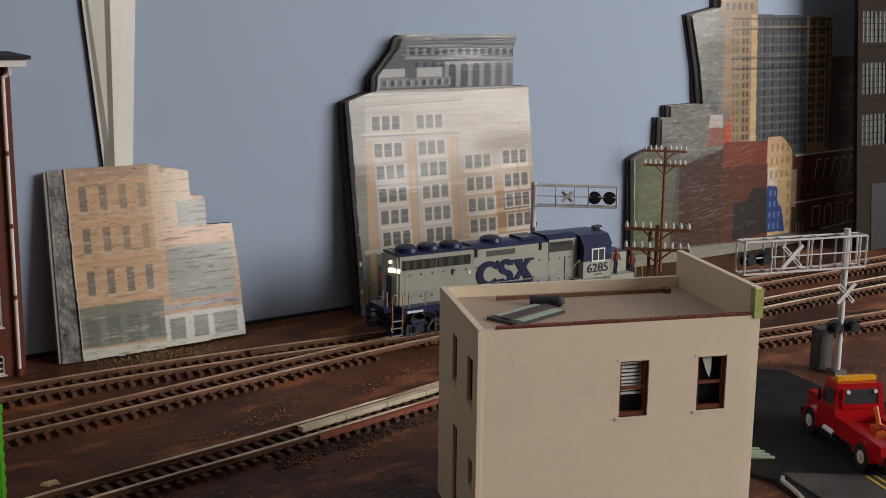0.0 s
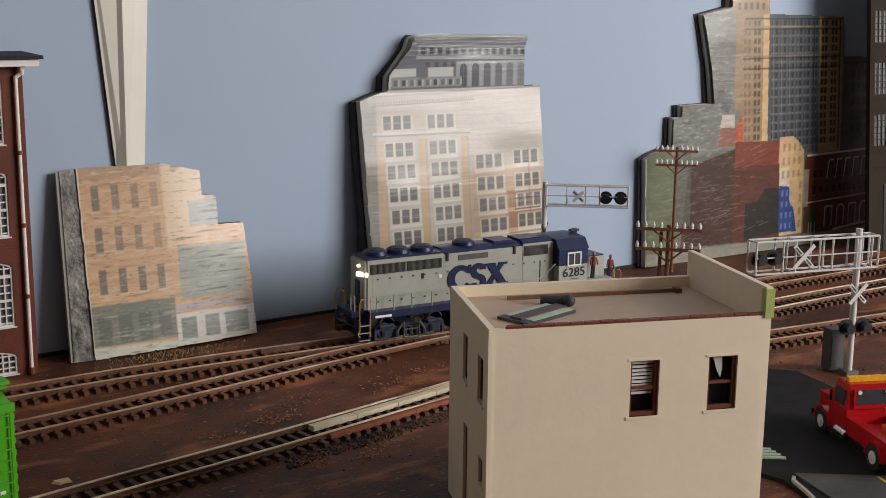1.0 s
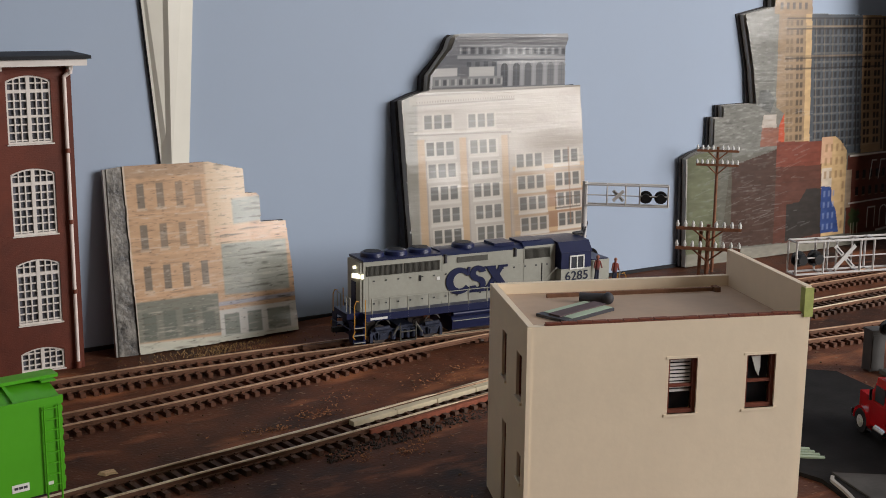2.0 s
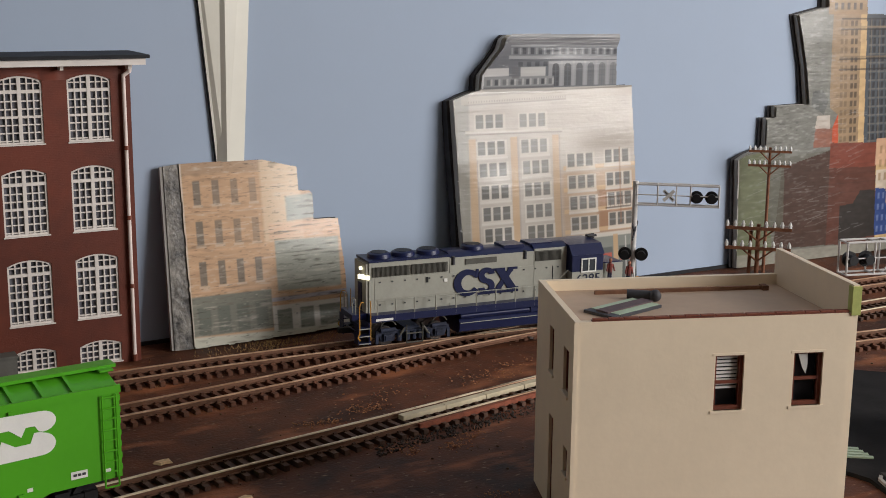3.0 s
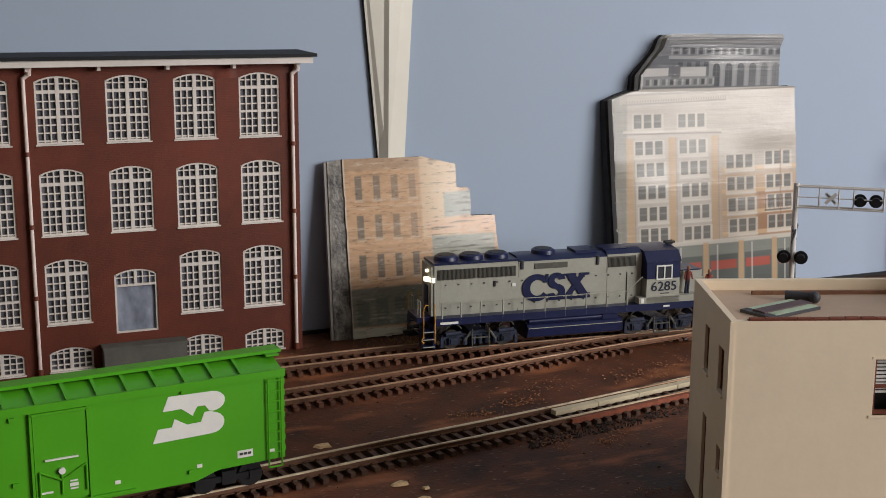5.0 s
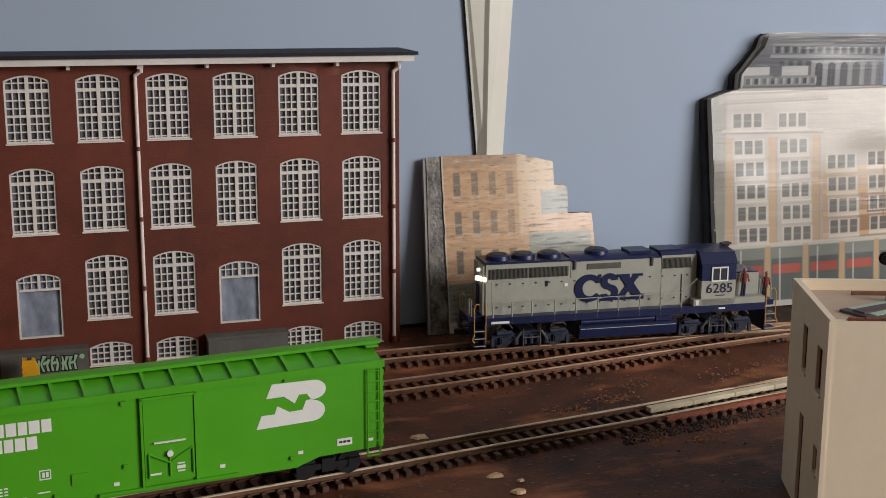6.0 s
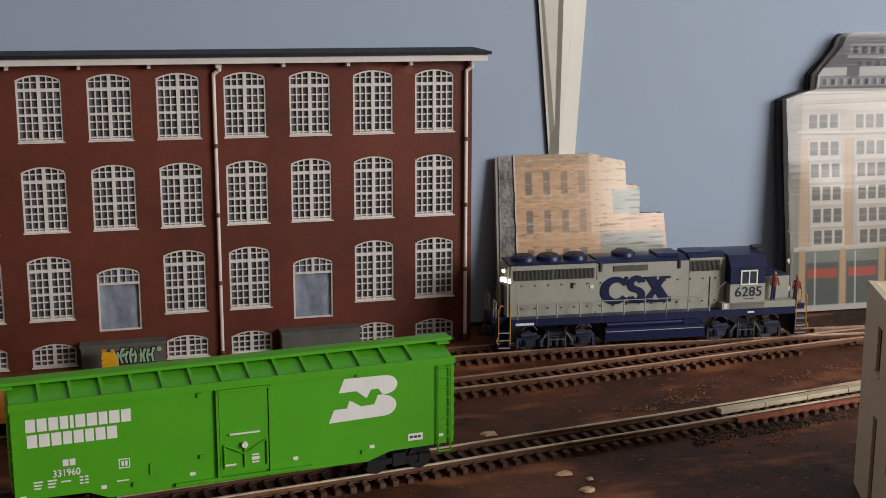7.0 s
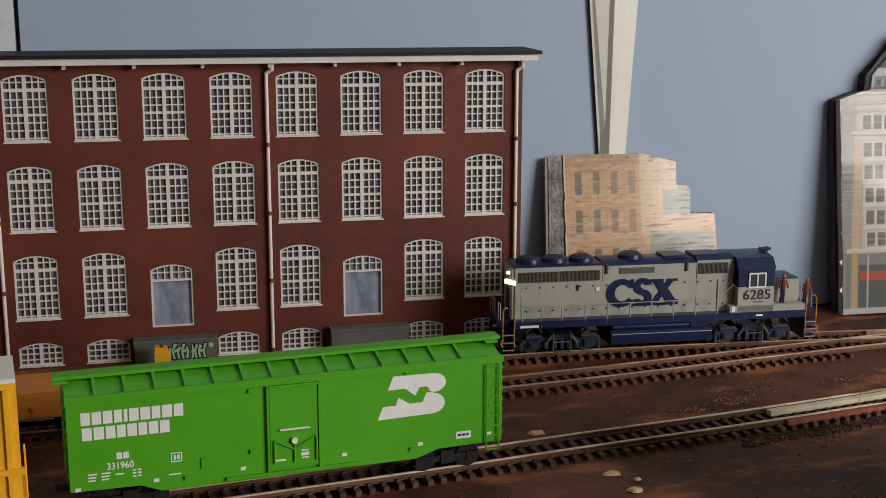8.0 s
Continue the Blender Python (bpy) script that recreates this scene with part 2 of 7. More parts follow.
def spline(pts, step):
    """Points at even steps along a smooth curve through pts, with the heading of each."""
    dense = []
    for i in range(len(pts) - 1):
        p = [Vector(pts[max(0, min(len(pts) - 1, j))]) for j in range(i - 1, i + 3)]
        for k in range(40):
            t = k / 40
            dense.append(0.5 * (2 * p[1] + (p[2] - p[0]) * t + (2 * p[0] - 5 * p[1] + 4 * p[2] - p[3]) * t * t
                                + (3 * p[1] - p[0] - 3 * p[2] + p[3]) * t ** 3))
    dense.append(Vector(pts[-1]))
    out, need = [], 0.0
    for a, b in zip(dense, dense[1:]):
        d = (b - a).length
        while need <= d and d > 0:
            out.append((a + (b - a) * (need / d), math.atan2(b.y - a.y, b.x - a.x)))
            need += step
        need -= d
    return out

# ---- the room and the table top ----
WALL_Y = 0.487
ROOM = (-1.1, 2.9, -1.25, -1.0, 1.40)  # x0, x1, back wall y, floor z, ceiling z


def build_room():
    x0, x1, yb, zf, zc = ROOM
    structure("floor", boxes((x0, x1, yb, WALL_Y + 0.06, zf - 0.05, zf)), M["wood_floor"], "dark brown wooden room floor", "floor")
    structure("ceiling", boxes((x0, x1, yb, WALL_Y + 0.06, zc, zc + 0.05)), M["ceiling"], "plain white room ceiling", "ceiling")
    # backdrop wall, ending in a seam at its left, with a pale panel past it
    structure("wall_north", boxes((-0.2525, x1, WALL_Y, WALL_Y + 0.06, zf, zc)), M["wall"],
              "smooth blue-grey painted backdrop wall behind the layout", "wall")
    seam = structure("trim", boxes((-0.2550, -0.2527, WALL_Y + 0.004, WALL_Y + 0.05, zf, zc)), M["dark"], "narrow dark seam between two wall panels", "seam")
    panel = structure("wall_north_panel", boxes((x0, -0.2552, WALL_Y - 0.002, WALL_Y + 0.058, zf, zc)), M["panel"],
                      "pale grey-white wall panel beside the dark seam", "wall panel")
    sc = bmesh.new()
    rod(sc, (-0.2615, WALL_Y - 0.0032, 0.194), (-0.2615, WALL_Y - 0.001, 0.194), 0.0022, 12)
    part("screw_head", sc, M["silver"], panel, "small screw head in the panel")
    # Black strip drawn for the shade in the gap below the backdrop.
    structure("baseboard", boxes((0.036, x1, WALL_Y - 0.0022, WALL_Y - 0.0002, -0.003, 0.0016)), M["dark"], "black gap line at the foot of the backdrop", "trim")
    structure("wall_west", boxes((x0 - 0.06, x0, yb, WALL_Y + 0.06, zf, zc)), M["room"], "plain side wall of the room", "wall")
    structure("wall_east", boxes((x1, x1 + 0.06, yb, WALL_Y + 0.06, zf, zc)), M["room"], "plain side wall of the room", "wall")
    # back wall with the window opening
    wx, wz, w, h = WIN[0], WIN[2], 0.72, 0.46
    back = boxes((x0, wx - w, yb - 0.06, yb, zf, zc), (wx + w, x1, yb - 0.06, yb, zf, zc),
                 (wx - w, wx + w, yb - 0.06, yb, zf, wz - h), (wx - w, wx + w, yb - 0.06, yb, wz + h, zc))
    structure("wall_south", back, M["room"], "plain back wall of the room with a window opening", "wall")
    # scenery board: one sheet with a slight unevenness
    bm = bmesh.new()
    nx, ny = 150, 50
    gx0, gx1, gy0, gy1 = -0.75, 1.25, -0.05, WALL_Y - 0.001
    grid = [[bm.verts.new((gx0 + (gx1 - gx0) * i / nx, gy0 + (gy1 - gy0) * j / ny,
                           0.0009 * noise.noise(Vector((i * 0.35, j * 0.35, 2.0))) - 0.0006)) for i in range(nx + 1)] for j in range(ny + 1)]
    for j in range(ny):
        for i in range(nx):
            bm.faces.new((grid[j][i], grid[j][i + 1], grid[j + 1][i + 1], grid[j + 1][i]))
    structure("ground", bm, M["dirt"], "dark brown painted layout ground with rusty patches", "ground")
    tb = boxes((gx0, gx1, gy0, gy1, -0.06, -0.004), *[(x, x + 0.05, y, y + 0.05, -1.0, -0.06) for x in (-0.6, 1.1) for y in (0.0, 0.4)])
    structure("layout_table", tb, M["wood_floor"], "wooden table under the layout board", "table")


build_room()

# ---- tracks ----
GAUGE = 0.0172
RAIL_TOP = 0.0046
MAIN = [(-0.55, 0.402), (-0.3, 0.409), (0.01, 0.4155), (0.10, 0.4140), (0.17, 0.409), (0.22, 0.4035), (0.27, 0.3975), (0.34, 0.391), (0.45, 0.3845), (0.6, 0.380), (0.9, 0.374), (1.2, 0.37)]
PASSING = [(-0.55, 0.331), (-0.3, 0.339), (-0.1, 0.350), (0.0, 0.3585), (0.05, 0.3640), (0.10, 0.3705), (0.15, 0.3775), (0.20, 0.3840), (0.25, 0.3895), (0.30, 0.393)]
SIDING = [(-0.55, 0.190), (-0.3, 0.222), (-0.2, 0.235), (-0.1, 0.2485), (-0.036, 0.2575), (0.0, 0.263), (0.1, 0.277), (0.2, 0.294), (0.3, 0.312), (0.4, 0.325), (0.51, 0.3305), (0.64, 0.329), (0.9, 0.322), (1.2, 0.312)]
SPUR = [(0.17, 0.2890), (0.24, 0.2965), (0.33, 0.2920), (0.44, 0.276), (0.546, 0.263), (0.8, 0.235), (1.2, 0.19)]


def rail_mesh(pts, off):
    """A rail with head, web and foot, swept along the line."""
    sec = [(-0.0011, 0.0018), (0.0011, 0.0018), (0.0011, 0.0022), (0.0003, 0.0025), (0.0003, 0.0038), (0.00055, 0.0040), (0.00055, RAIL_TOP),
           (-0.00055, RAIL_TOP), (-0.00055, 0.0040), (-0.0003, 0.0038), (-0.0003, 0.0025), (-0.0011, 0.0022)]
    bm = bmesh.new()
    last = None
    for p, a in spline(pts, 0.006):
        n = Vector((-math.sin(a), math.cos(a)))
        ring = [bm.verts.new((p.x + n.x * (off + s), p.y + n.y * (off + s), z)) for s, z in sec]
        if last:
            for i in range(len(sec)):
                bm.faces.new((last[i], last[(i + 1) % len(sec)], ring[(i + 1) % len(sec)], ring[i]))
        last = ring
    return bm


def tie_mesh(material):
    bm = bmesh.new()
    box(bm, -0.00135, 0.00135, -0.0148, 0.0148, -0.0012, 0.0019)
    for s in (-1, 1):  # spike plates beside each rail
        for o in (-0.0017, 0.0017):
            box(bm, -0.0008, 0.0008, s * GAUGE / 2 + o - 0.0006, s * GAUGE / 2 + o + 0.0006, 0.0019, 0.0027)
    return data_of("tie", bm, M[material])


TIES = {name: tie_mesh(name) for name in ("tie", "tie_dark")}


def track(label, pts, near, skip=(), bright=None, step=0.0066, tie="tie"):
    tr = thing("track", label, "railway track", group="tracks of the layout", kind="structure")
    for off in (-GAUGE / 2, GAUGE / 2):
        rl = part("rail", rail_mesh(pts, off), M["dark_rail" if bright else "rail"], tr)
        if bright:
            bm = bmesh.new()
            last = None
            for p, a in spline(pts, 0.006):
                n = Vector((-math.sin(a), math.cos(a)))
                ring = [bm.verts.new((p.x + n.x * (off + s), p.y + n.y * (off + s), z)) for s, z in ((-0.0006, 0.0041), (-0.00055, RAIL_TOP + 0.0001), (0.00055, RAIL_TOP + 0.0001), (0.0006, 0.0041))]
                if last:
                    for i in range(3):
                        bm.faces.new((last[i], last[i + 1], ring[i + 1], ring[i]))
                last = ring
            part("rail_head", bm, M[bright], rl, "worn rail head, pale for its glint")
    far = bmesh.new()
    for p, a in spline(pts, step):
        if any(s0 < p.x < s1 for s0, s1 in skip):
            continue
        mtx = Matrix.Translation((p.x, p.y, random.uniform(-0.0002, 0.0001))) @ Matrix.Rotation(a + random.uniform(-0.03, 0.03), 4, "Z")
        if near[0] < p.x < near[1]:
            part("tie", TIES[tie], None, tr, m=mtx)
        else:
            box(far, -0.00135, 0.00135, -0.0148, 0.0148, -0.0012, 0.0019, mtx)
    if far.verts:
        part("far_ties", far, M[tie], tr, "weathered brown ties", kind="stuff")
    else:
        far.free()
    return tr


def build_tracks():
    track("main line track with brown ties and worn rails", MAIN, (-0.30, 0.75), bright="rail_worn")
    track("passing track that joins the main line at a turnout", PASSING, (-0.30, 0.2), skip=((0.215, 0.4),), bright="rail_worn")
    track("siding track with bright rails under the boxcar", SIDING, (-0.35, 0.8), bright="rail_bright", tie="tie_dark")
    track("spur track beside the road crossing", SPUR, (0.2, 0.75), skip=((0.0, 0.235),), bright="rail_worn")


build_tracks()


def build_turnout():
    """Guard and closure rails where the passing track runs into the main line."""
    tn = thing("turnout", "turnout with short worn guard rails between two tracks", "turnout", kind="structure")

    def short(name, line, off, x0, x1, material):
        pts = [(p.x, p.y) for p, a in spline(line, 0.004) if x0 < p.x < x1]
        part(name, rail_mesh(pts, off), M[material], tn)

    short("guard_rail", MAIN, GAUGE / 2 - 0.0032, 0.150, 0.185, "dark_rail")
    short("guard_rail", PASSING, -GAUGE / 2 + 0.0032, 0.145, 0.180, "dark_rail")
    short("closure_rail", MAIN, -GAUGE / 2 + 0.0022, 0.222, 0.285, "rail_bright")
    short("closure_rail", MAIN, GAUGE / 2 - 0.0022, 0.245, 0.300, "rail_worn")
    for x in (0.262, 0.300):
        p, a = min(spline(MAIN, 0.004), key=lambda r: abs(r[0].x - x))
        part("throw_bar", bevelled(boxes((-0.0010, 0.0010, -0.0210, 0.0120, 0.0016, 0.0026)), 0.0002, 1), M["steel"], tn, m=Matrix.Translation((p.x, p.y, 0)) @ Matrix.Rotation(a, 4, "Z"))


build_turnout()

# ---- the brick mill ----
S, FACE = 0.03735, 0.4565
COLS = range(0, 9)
WIN_W, RISE = 0.0240, 0.0028
ROWS_Z = [(0.1637, 0.1296), (0.1131, 0.0788), (0.0624, 0.0282), (0.0116, 0.0010)]  # spring line and sill of each storey
DOORS = {3: (0.0540, 0.0197), 6: (0.0540, 0.0197)}
MILL_X0, MILL_X1, MILL_TOP = -0.3170, 0.0352, 0.1715


def arch_z(u):
    """Height of the arch over the spring line, u from 0 to 1 across the opening."""
    return RISE * (1 - (2 * u - 1) ** 2)


def mill_wall():
    bm = bmesh.new()
    y0, y1 = FACE, FACE + 0.004
    edges = [MILL_X0]
    for c in COLS:
        edges += [S * (c - 8), S * (c - 8) + WIN_W]
    edges.append(MILL_X1)
    for i in range(0, len(edges), 2):
        cuts = sorted({-0.002, MILL_TOP} | {z for pair in ROWS_Z + list(DOORS.values()) for z in pair})
        for za, zb in zip(cuts, cuts[1:]):
            box(bm, edges[i], edges[i + 1], y0, y1, za, zb)
    for c in COLS:
        x = S * (c - 8)
        lows = [-0.002]
        for r in (3, 2, 1, 0):
            sp, sill = DOORS[c] if (r == 2 and c in DOORS) else ROWS_Z[r]
            base = lows[-1]
            if r == 3:
                box(bm, x, x + WIN_W, y0, y1, base, sill)
            else:
                k = 8
                pts = [(x + WIN_W, sill), (x, sill)] + [(x + WIN_W * j / k, prev + arch_z(j / k)) for j in range(k + 1)]
                prism(bm, pts, y0, y1)
            prev = sp
            lows.append(sp)
        k = 8
        prism(bm, [(x + WIN_W, MILL_TOP), (x, MILL_TOP)] + [(x + WIN_W * j / k, prev + arch_z(j / k)) for j in range(k + 1)], y0, y1)
    box(bm, MILL_X1 - 0.004, MILL_X1, y1, WALL_Y - 0.001, -0.002, MILL_TOP)
    box(bm, MILL_X0, MILL_X0 + 0.004, y1, WALL_Y - 0.001, -0.002, MILL_TOP)
    bmesh.ops.remove_doubles(bm, verts=bm.verts, dist=0.00001)
    return bm


def sash(height, bars, transom, rail=0):
    """A moulded window: arched frame, middle post, transom and thin glazing bars. Origin at the left end of the spring line."""
    bm = bmesh.new()
    w, y0, y1, f = WIN_W, 0.0006, 0.0022, 0.0010
    k = 8
    outer = [(w * j / k, arch_z(j / k)) for j in range(k + 1)]
    inner = [(min(max(w * j / k, f), w - f), arch_z(j / k) - f) for j in range(k + 1)]
    for j in range(k):
        prism(bm, [outer[j], outer[j + 1], inner[j + 1], inner[j]], y0, y1)
    box(bm, 0, f, y0, y1, -height, 0)
    box(bm, w - f, w, y0, y1, -height, 0)
    box(bm, f, w - f, y0, y1, -height, -height + f)
    box(bm, -0.0006, w + 0.0006, -0.0008, y1, -height - 0.0007, -height)  # sill
    y0 += 0.0003
    box(bm, w / 2 - 0.0010, w / 2 + 0.0010, y0 - 0.0003, y1, -height + f, RISE - f)
    if transom:
        box(bm, f, w / 2 - 0.0008, y0 - 0.0002, y1, -transom - 0.0009, -transom + 0.0009)
        box(bm, w / 2 + 0.0008, w - f, y0 - 0.0002, y1, -transom - 0.0009, -transom + 0.0009)
    if rail:  # meeting rail of the lower sashes
        for a, b in ((f, w / 2 - 0.0008), (w / 2 + 0.0008, w - f)):
            box(bm, a, b, y0 - 0.00015, y1, -rail - 0.00065, -rail + 0.00065)
    half = w / 2 - 0.0008 - f
    for side in (f, w / 2 + 0.0008):
        for i in (1, 2):
            xx = side + half * i / 3
            box(bm, xx - 0.00037, xx + 0.00037, y0, y1 - 0.0002, -height + f, arch_z(xx / w) - f * 0.6)
        for z in bars:
            box(bm, side, side + half, y0 + 0.0002, y1 - 0.0004, -z - 0.00036, -z + 0.00036)
    return data_of("window", bm, M["white"])


def pane_mesh(height, material):
    k = 8
    pts = [(WIN_W, -height), (0, -height)] + [(WIN_W * j / k, arch_z(j / k)) for j in range(k + 1)]
    return data_of("pane", flat(pts, 0.0024, 0.0030), material)


def build_mill():
    mill = thing("mill_building", "four-storey red-brown brick mill with arched white windows", "building")
    part("wall", mill_wall(), M["brick"], mill)
    rows = ROWS_Z[0][0] - ROWS_Z[0][1]
    full = sash(rows, [0.0014] + [0.0108 + 0.0043 * i for i in range(6) if i != 2], 0.0057, 0.0194)
    low = sash(ROWS_Z[3][0] - ROWS_Z[3][1], [0.0004, 0.0038, 0.0072], 0)
    fullp = pane_mesh(rows, M["pane"])
    lowp = pane_mesh(ROWS_Z[3][0] - ROWS_Z[3][1], M["pane"])
    # freight door: arched transom light over one large pane
    bm = bmesh.new()
    dz, ds = DOORS[3]
    h = dz - ds
    k = 8
    f = 0.0011
    for j in range(k):
        o = [(WIN_W * q / k, arch_z(q / k)) for q in (j, j + 1)]
        prism(bm, [o[0], o[1], (min(max(o[1][0], f), WIN_W - f), o[1][1] - f), (min(max(o[0][0], f), WIN_W - f), o[0][1] - f)], 0.0006, 0.0022)
    box(bm, 0, f, 0.0006, 0.0022, -h, 0)
    box(bm, WIN_W - f, WIN_W, 0.0006, 0.0022, -h, 0)
    box(bm, f, WIN_W - f, 0.0006, 0.0022, -h, -h + 0.0009)
    box(bm, f, WIN_W - f, 0.0004, 0.0022, -0.0072, -0.0060)
    box(bm, WIN_W / 2 - 0.0008, WIN_W / 2 + 0.0008, 0.0006, 0.0022, -0.0060, RISE - f)
    for i in (1, 2, 4, 5):
        x = WIN_W * i / 6
        box(bm, x - 0.0003, x + 0.0003, 0.0009, 0.0020, -0.0060, arch_z(x / WIN_W) - f)
    box(bm, f, WIN_W - f, 0.0010, 0.0019, -0.0024, -0.0018)
    door = data_of("freight_door", bm, M["white"])
    doorp = pane_mesh(h, M["doorpane"])
    for c in COLS:
        for r in range(4):
            is_door = r == 2 and c in DOORS
            z = DOORS[c][0] if is_door else ROWS_Z[r][0]
            w = part("freight_door" if is_door else "window", door if is_door else (low if r == 3 else full), None, mill,
                     "white door frame with a transom light" if is_door else "", m=pose(S * (c - 8), FACE, z))
            part("pane", doorp if is_door else (lowp if r == 3 else fullp), None, w)
    # roof slab, white eaves board and gutter brackets
    bm = bmesh.new()
    prof = [(FACE - 0.0115, MILL_TOP + 0.0039), (FACE - 0.0112, MILL_TOP + 0.0058), (WALL_Y - 0.0015, MILL_TOP + 0.0066), (WALL_Y - 0.0015, MILL_TOP + 0.0039)]
    a = [bm.verts.new((MILL_X0 - 0.008, y, z)) for y, z in prof]
    b = [bm.verts.new((MILL_X1 + 0.0085, y, z)) for y, z in prof]
    for i in range(4):
        bm.faces.new((a[i], a[(i + 1) % 4], b[(i + 1) % 4], b[i]))
    bm.faces.new(a[::-1])
    bm.faces.new(b)
    part("roof", bm, M["roof"], mill, "dark grey roof slab with an overhang")
    part("eaves_board", bevelled(boxes((MILL_X0 - 0.007, MILL_X1 + 0.0065, FACE - 0.0098, FACE + 0.0262, MILL_TOP + 0.0002, MILL_TOP + 0.0037)), 0.0004), M["white"], mill,
         "white eaves board under the roof")
    for c in range(0, 10):
        x = S * (c - 8) - 0.0036
        part("bracket", boxes((x - 0.0009, x + 0.0009, FACE - 0.0060, FACE - 0.0002, MILL_TOP - 0.0022, MILL_TOP + 0.0002)), M["white"], mill)
    for x in (-0.2672, -0.1176, 0.0310):
        bm = bmesh.new()
        y = FACE - 0.0020
        rod(bm, (x + 0.0034, y - 0.002, MILL_TOP + 0.0002), (x + 0.0030, y - 0.001, MILL_TOP - 0.0042), 0.0013, 10)
        rod(bm, (x + 0.0032, y - 0.001, MILL_TOP - 0.0034), (x, y, MILL_TOP - 0.0060), 0.0011, 10)
        rod(bm, (x, y, MILL_TOP - 0.0052), (x, y, 0.0005), 0.00105, 10)
        pipe = part("downspout", bm, M["pink"], mill, "pale pink downspout with dark clamps")
        for z in (0.1238, 0.0838, 0.0438):
            cl = bmesh.new()
            rod(cl, (x, y, z), (x, y, z + 0.0024), 0.0015, 10)
            part("clamp", cl, M["redbrown"], pipe)
        ft = bmesh.new()
        rod(ft, (x, y, 0.0), (x, y, 0.0040), 0.0016, 10)
        part("shoe", ft, M["redbrown"], pipe)
    for x0, x1 in ((-0.1975, -0.1508), (-0.0835, -0.0368)):
        d = part("loading_dock", bevelled(boxes((x0, x1, FACE - 0.0100, FACE - 0.0004, -0.001, 0.0132))), M["grey"], mill, "grey concrete loading dock")
        part("dock_top", bevelled(boxes((x0 - 0.0006, x1 + 0.0006, FACE - 0.0108, FACE - 0.0003, 0.0132, 0.0146)), 0.0003), M["grey"], d)
    return mill


build_mill()

# ---- printed cut-out buildings leaning on the backdrop ----


def lean(y, slope):
    """The space of a board whose foot is at depth y and whose face leans back by slope."""
    return Matrix.Translation((0, y, 0)) @ Matrix.Rotation(-math.atan(slope), 4, "X")


def backing(board, outline, dx, depth, front=0.0052):
    """Dark, ragged cut edge of the card behind a print."""
    random.seed(len(outline))
    part("backing_card", flat([(x - dx + random.uniform(-0.0006, 0.0006), z + random.uniform(-0.0002, 0.0008)) for x, z in outline], front, depth), M["card_edge"], board, "dark ragged card edge")


def gloss_print(name, rough, wrinkle, gloss, fine=650.0):
    """Glossy photo paper: the printed colours of the sheet under a varnish with brushed, wrinkled relief."""
    m = bpy.data.materials.new(name)
    m.use_nodes = True
    n, ln = m.node_tree.nodes, m.node_tree.links.new
    b = n["Principled BSDF"]
    col, co = n.new("ShaderNodeVertexColor"), n.new("ShaderNodeTexCoord")
    col.layer_name = "print"
    ln(col.outputs[0], b.inputs["Base Color"])
    last = None
    for sx, sz, dist in ((24.0, fine, 0.00011), (16.0, 60.0, 0.00030), (420.0, 520.0, 0.00004)):
        mp, q, bn = n.new("ShaderNodeMapping"), n.new("ShaderNodeTexNoise"), n.new("ShaderNodeBump")
        mp.inputs["Scale"].default_value = (sx, sx, sz)
        q.inputs["Scale"].default_value, q.inputs["Detail"].default_value = 1.0, 3
        ln(co.outputs["Object"], mp.inputs[0])
        ln(mp.outputs[0], q.inputs["Vector"])
        bn.inputs["Strength"].default_value, bn.inputs["Distance"].default_value = wrinkle, dist
        ln(q.outputs[0], bn.inputs["Height"])
        if last:
            ln(last.outputs[0], bn.inputs["Normal"])
        last = bn
    ln(last.outputs[0], b.inputs["Normal"])
    b.inputs["Roughness"].default_value, b.inputs["Specular IOR Level"].default_value = rough, gloss
    return m


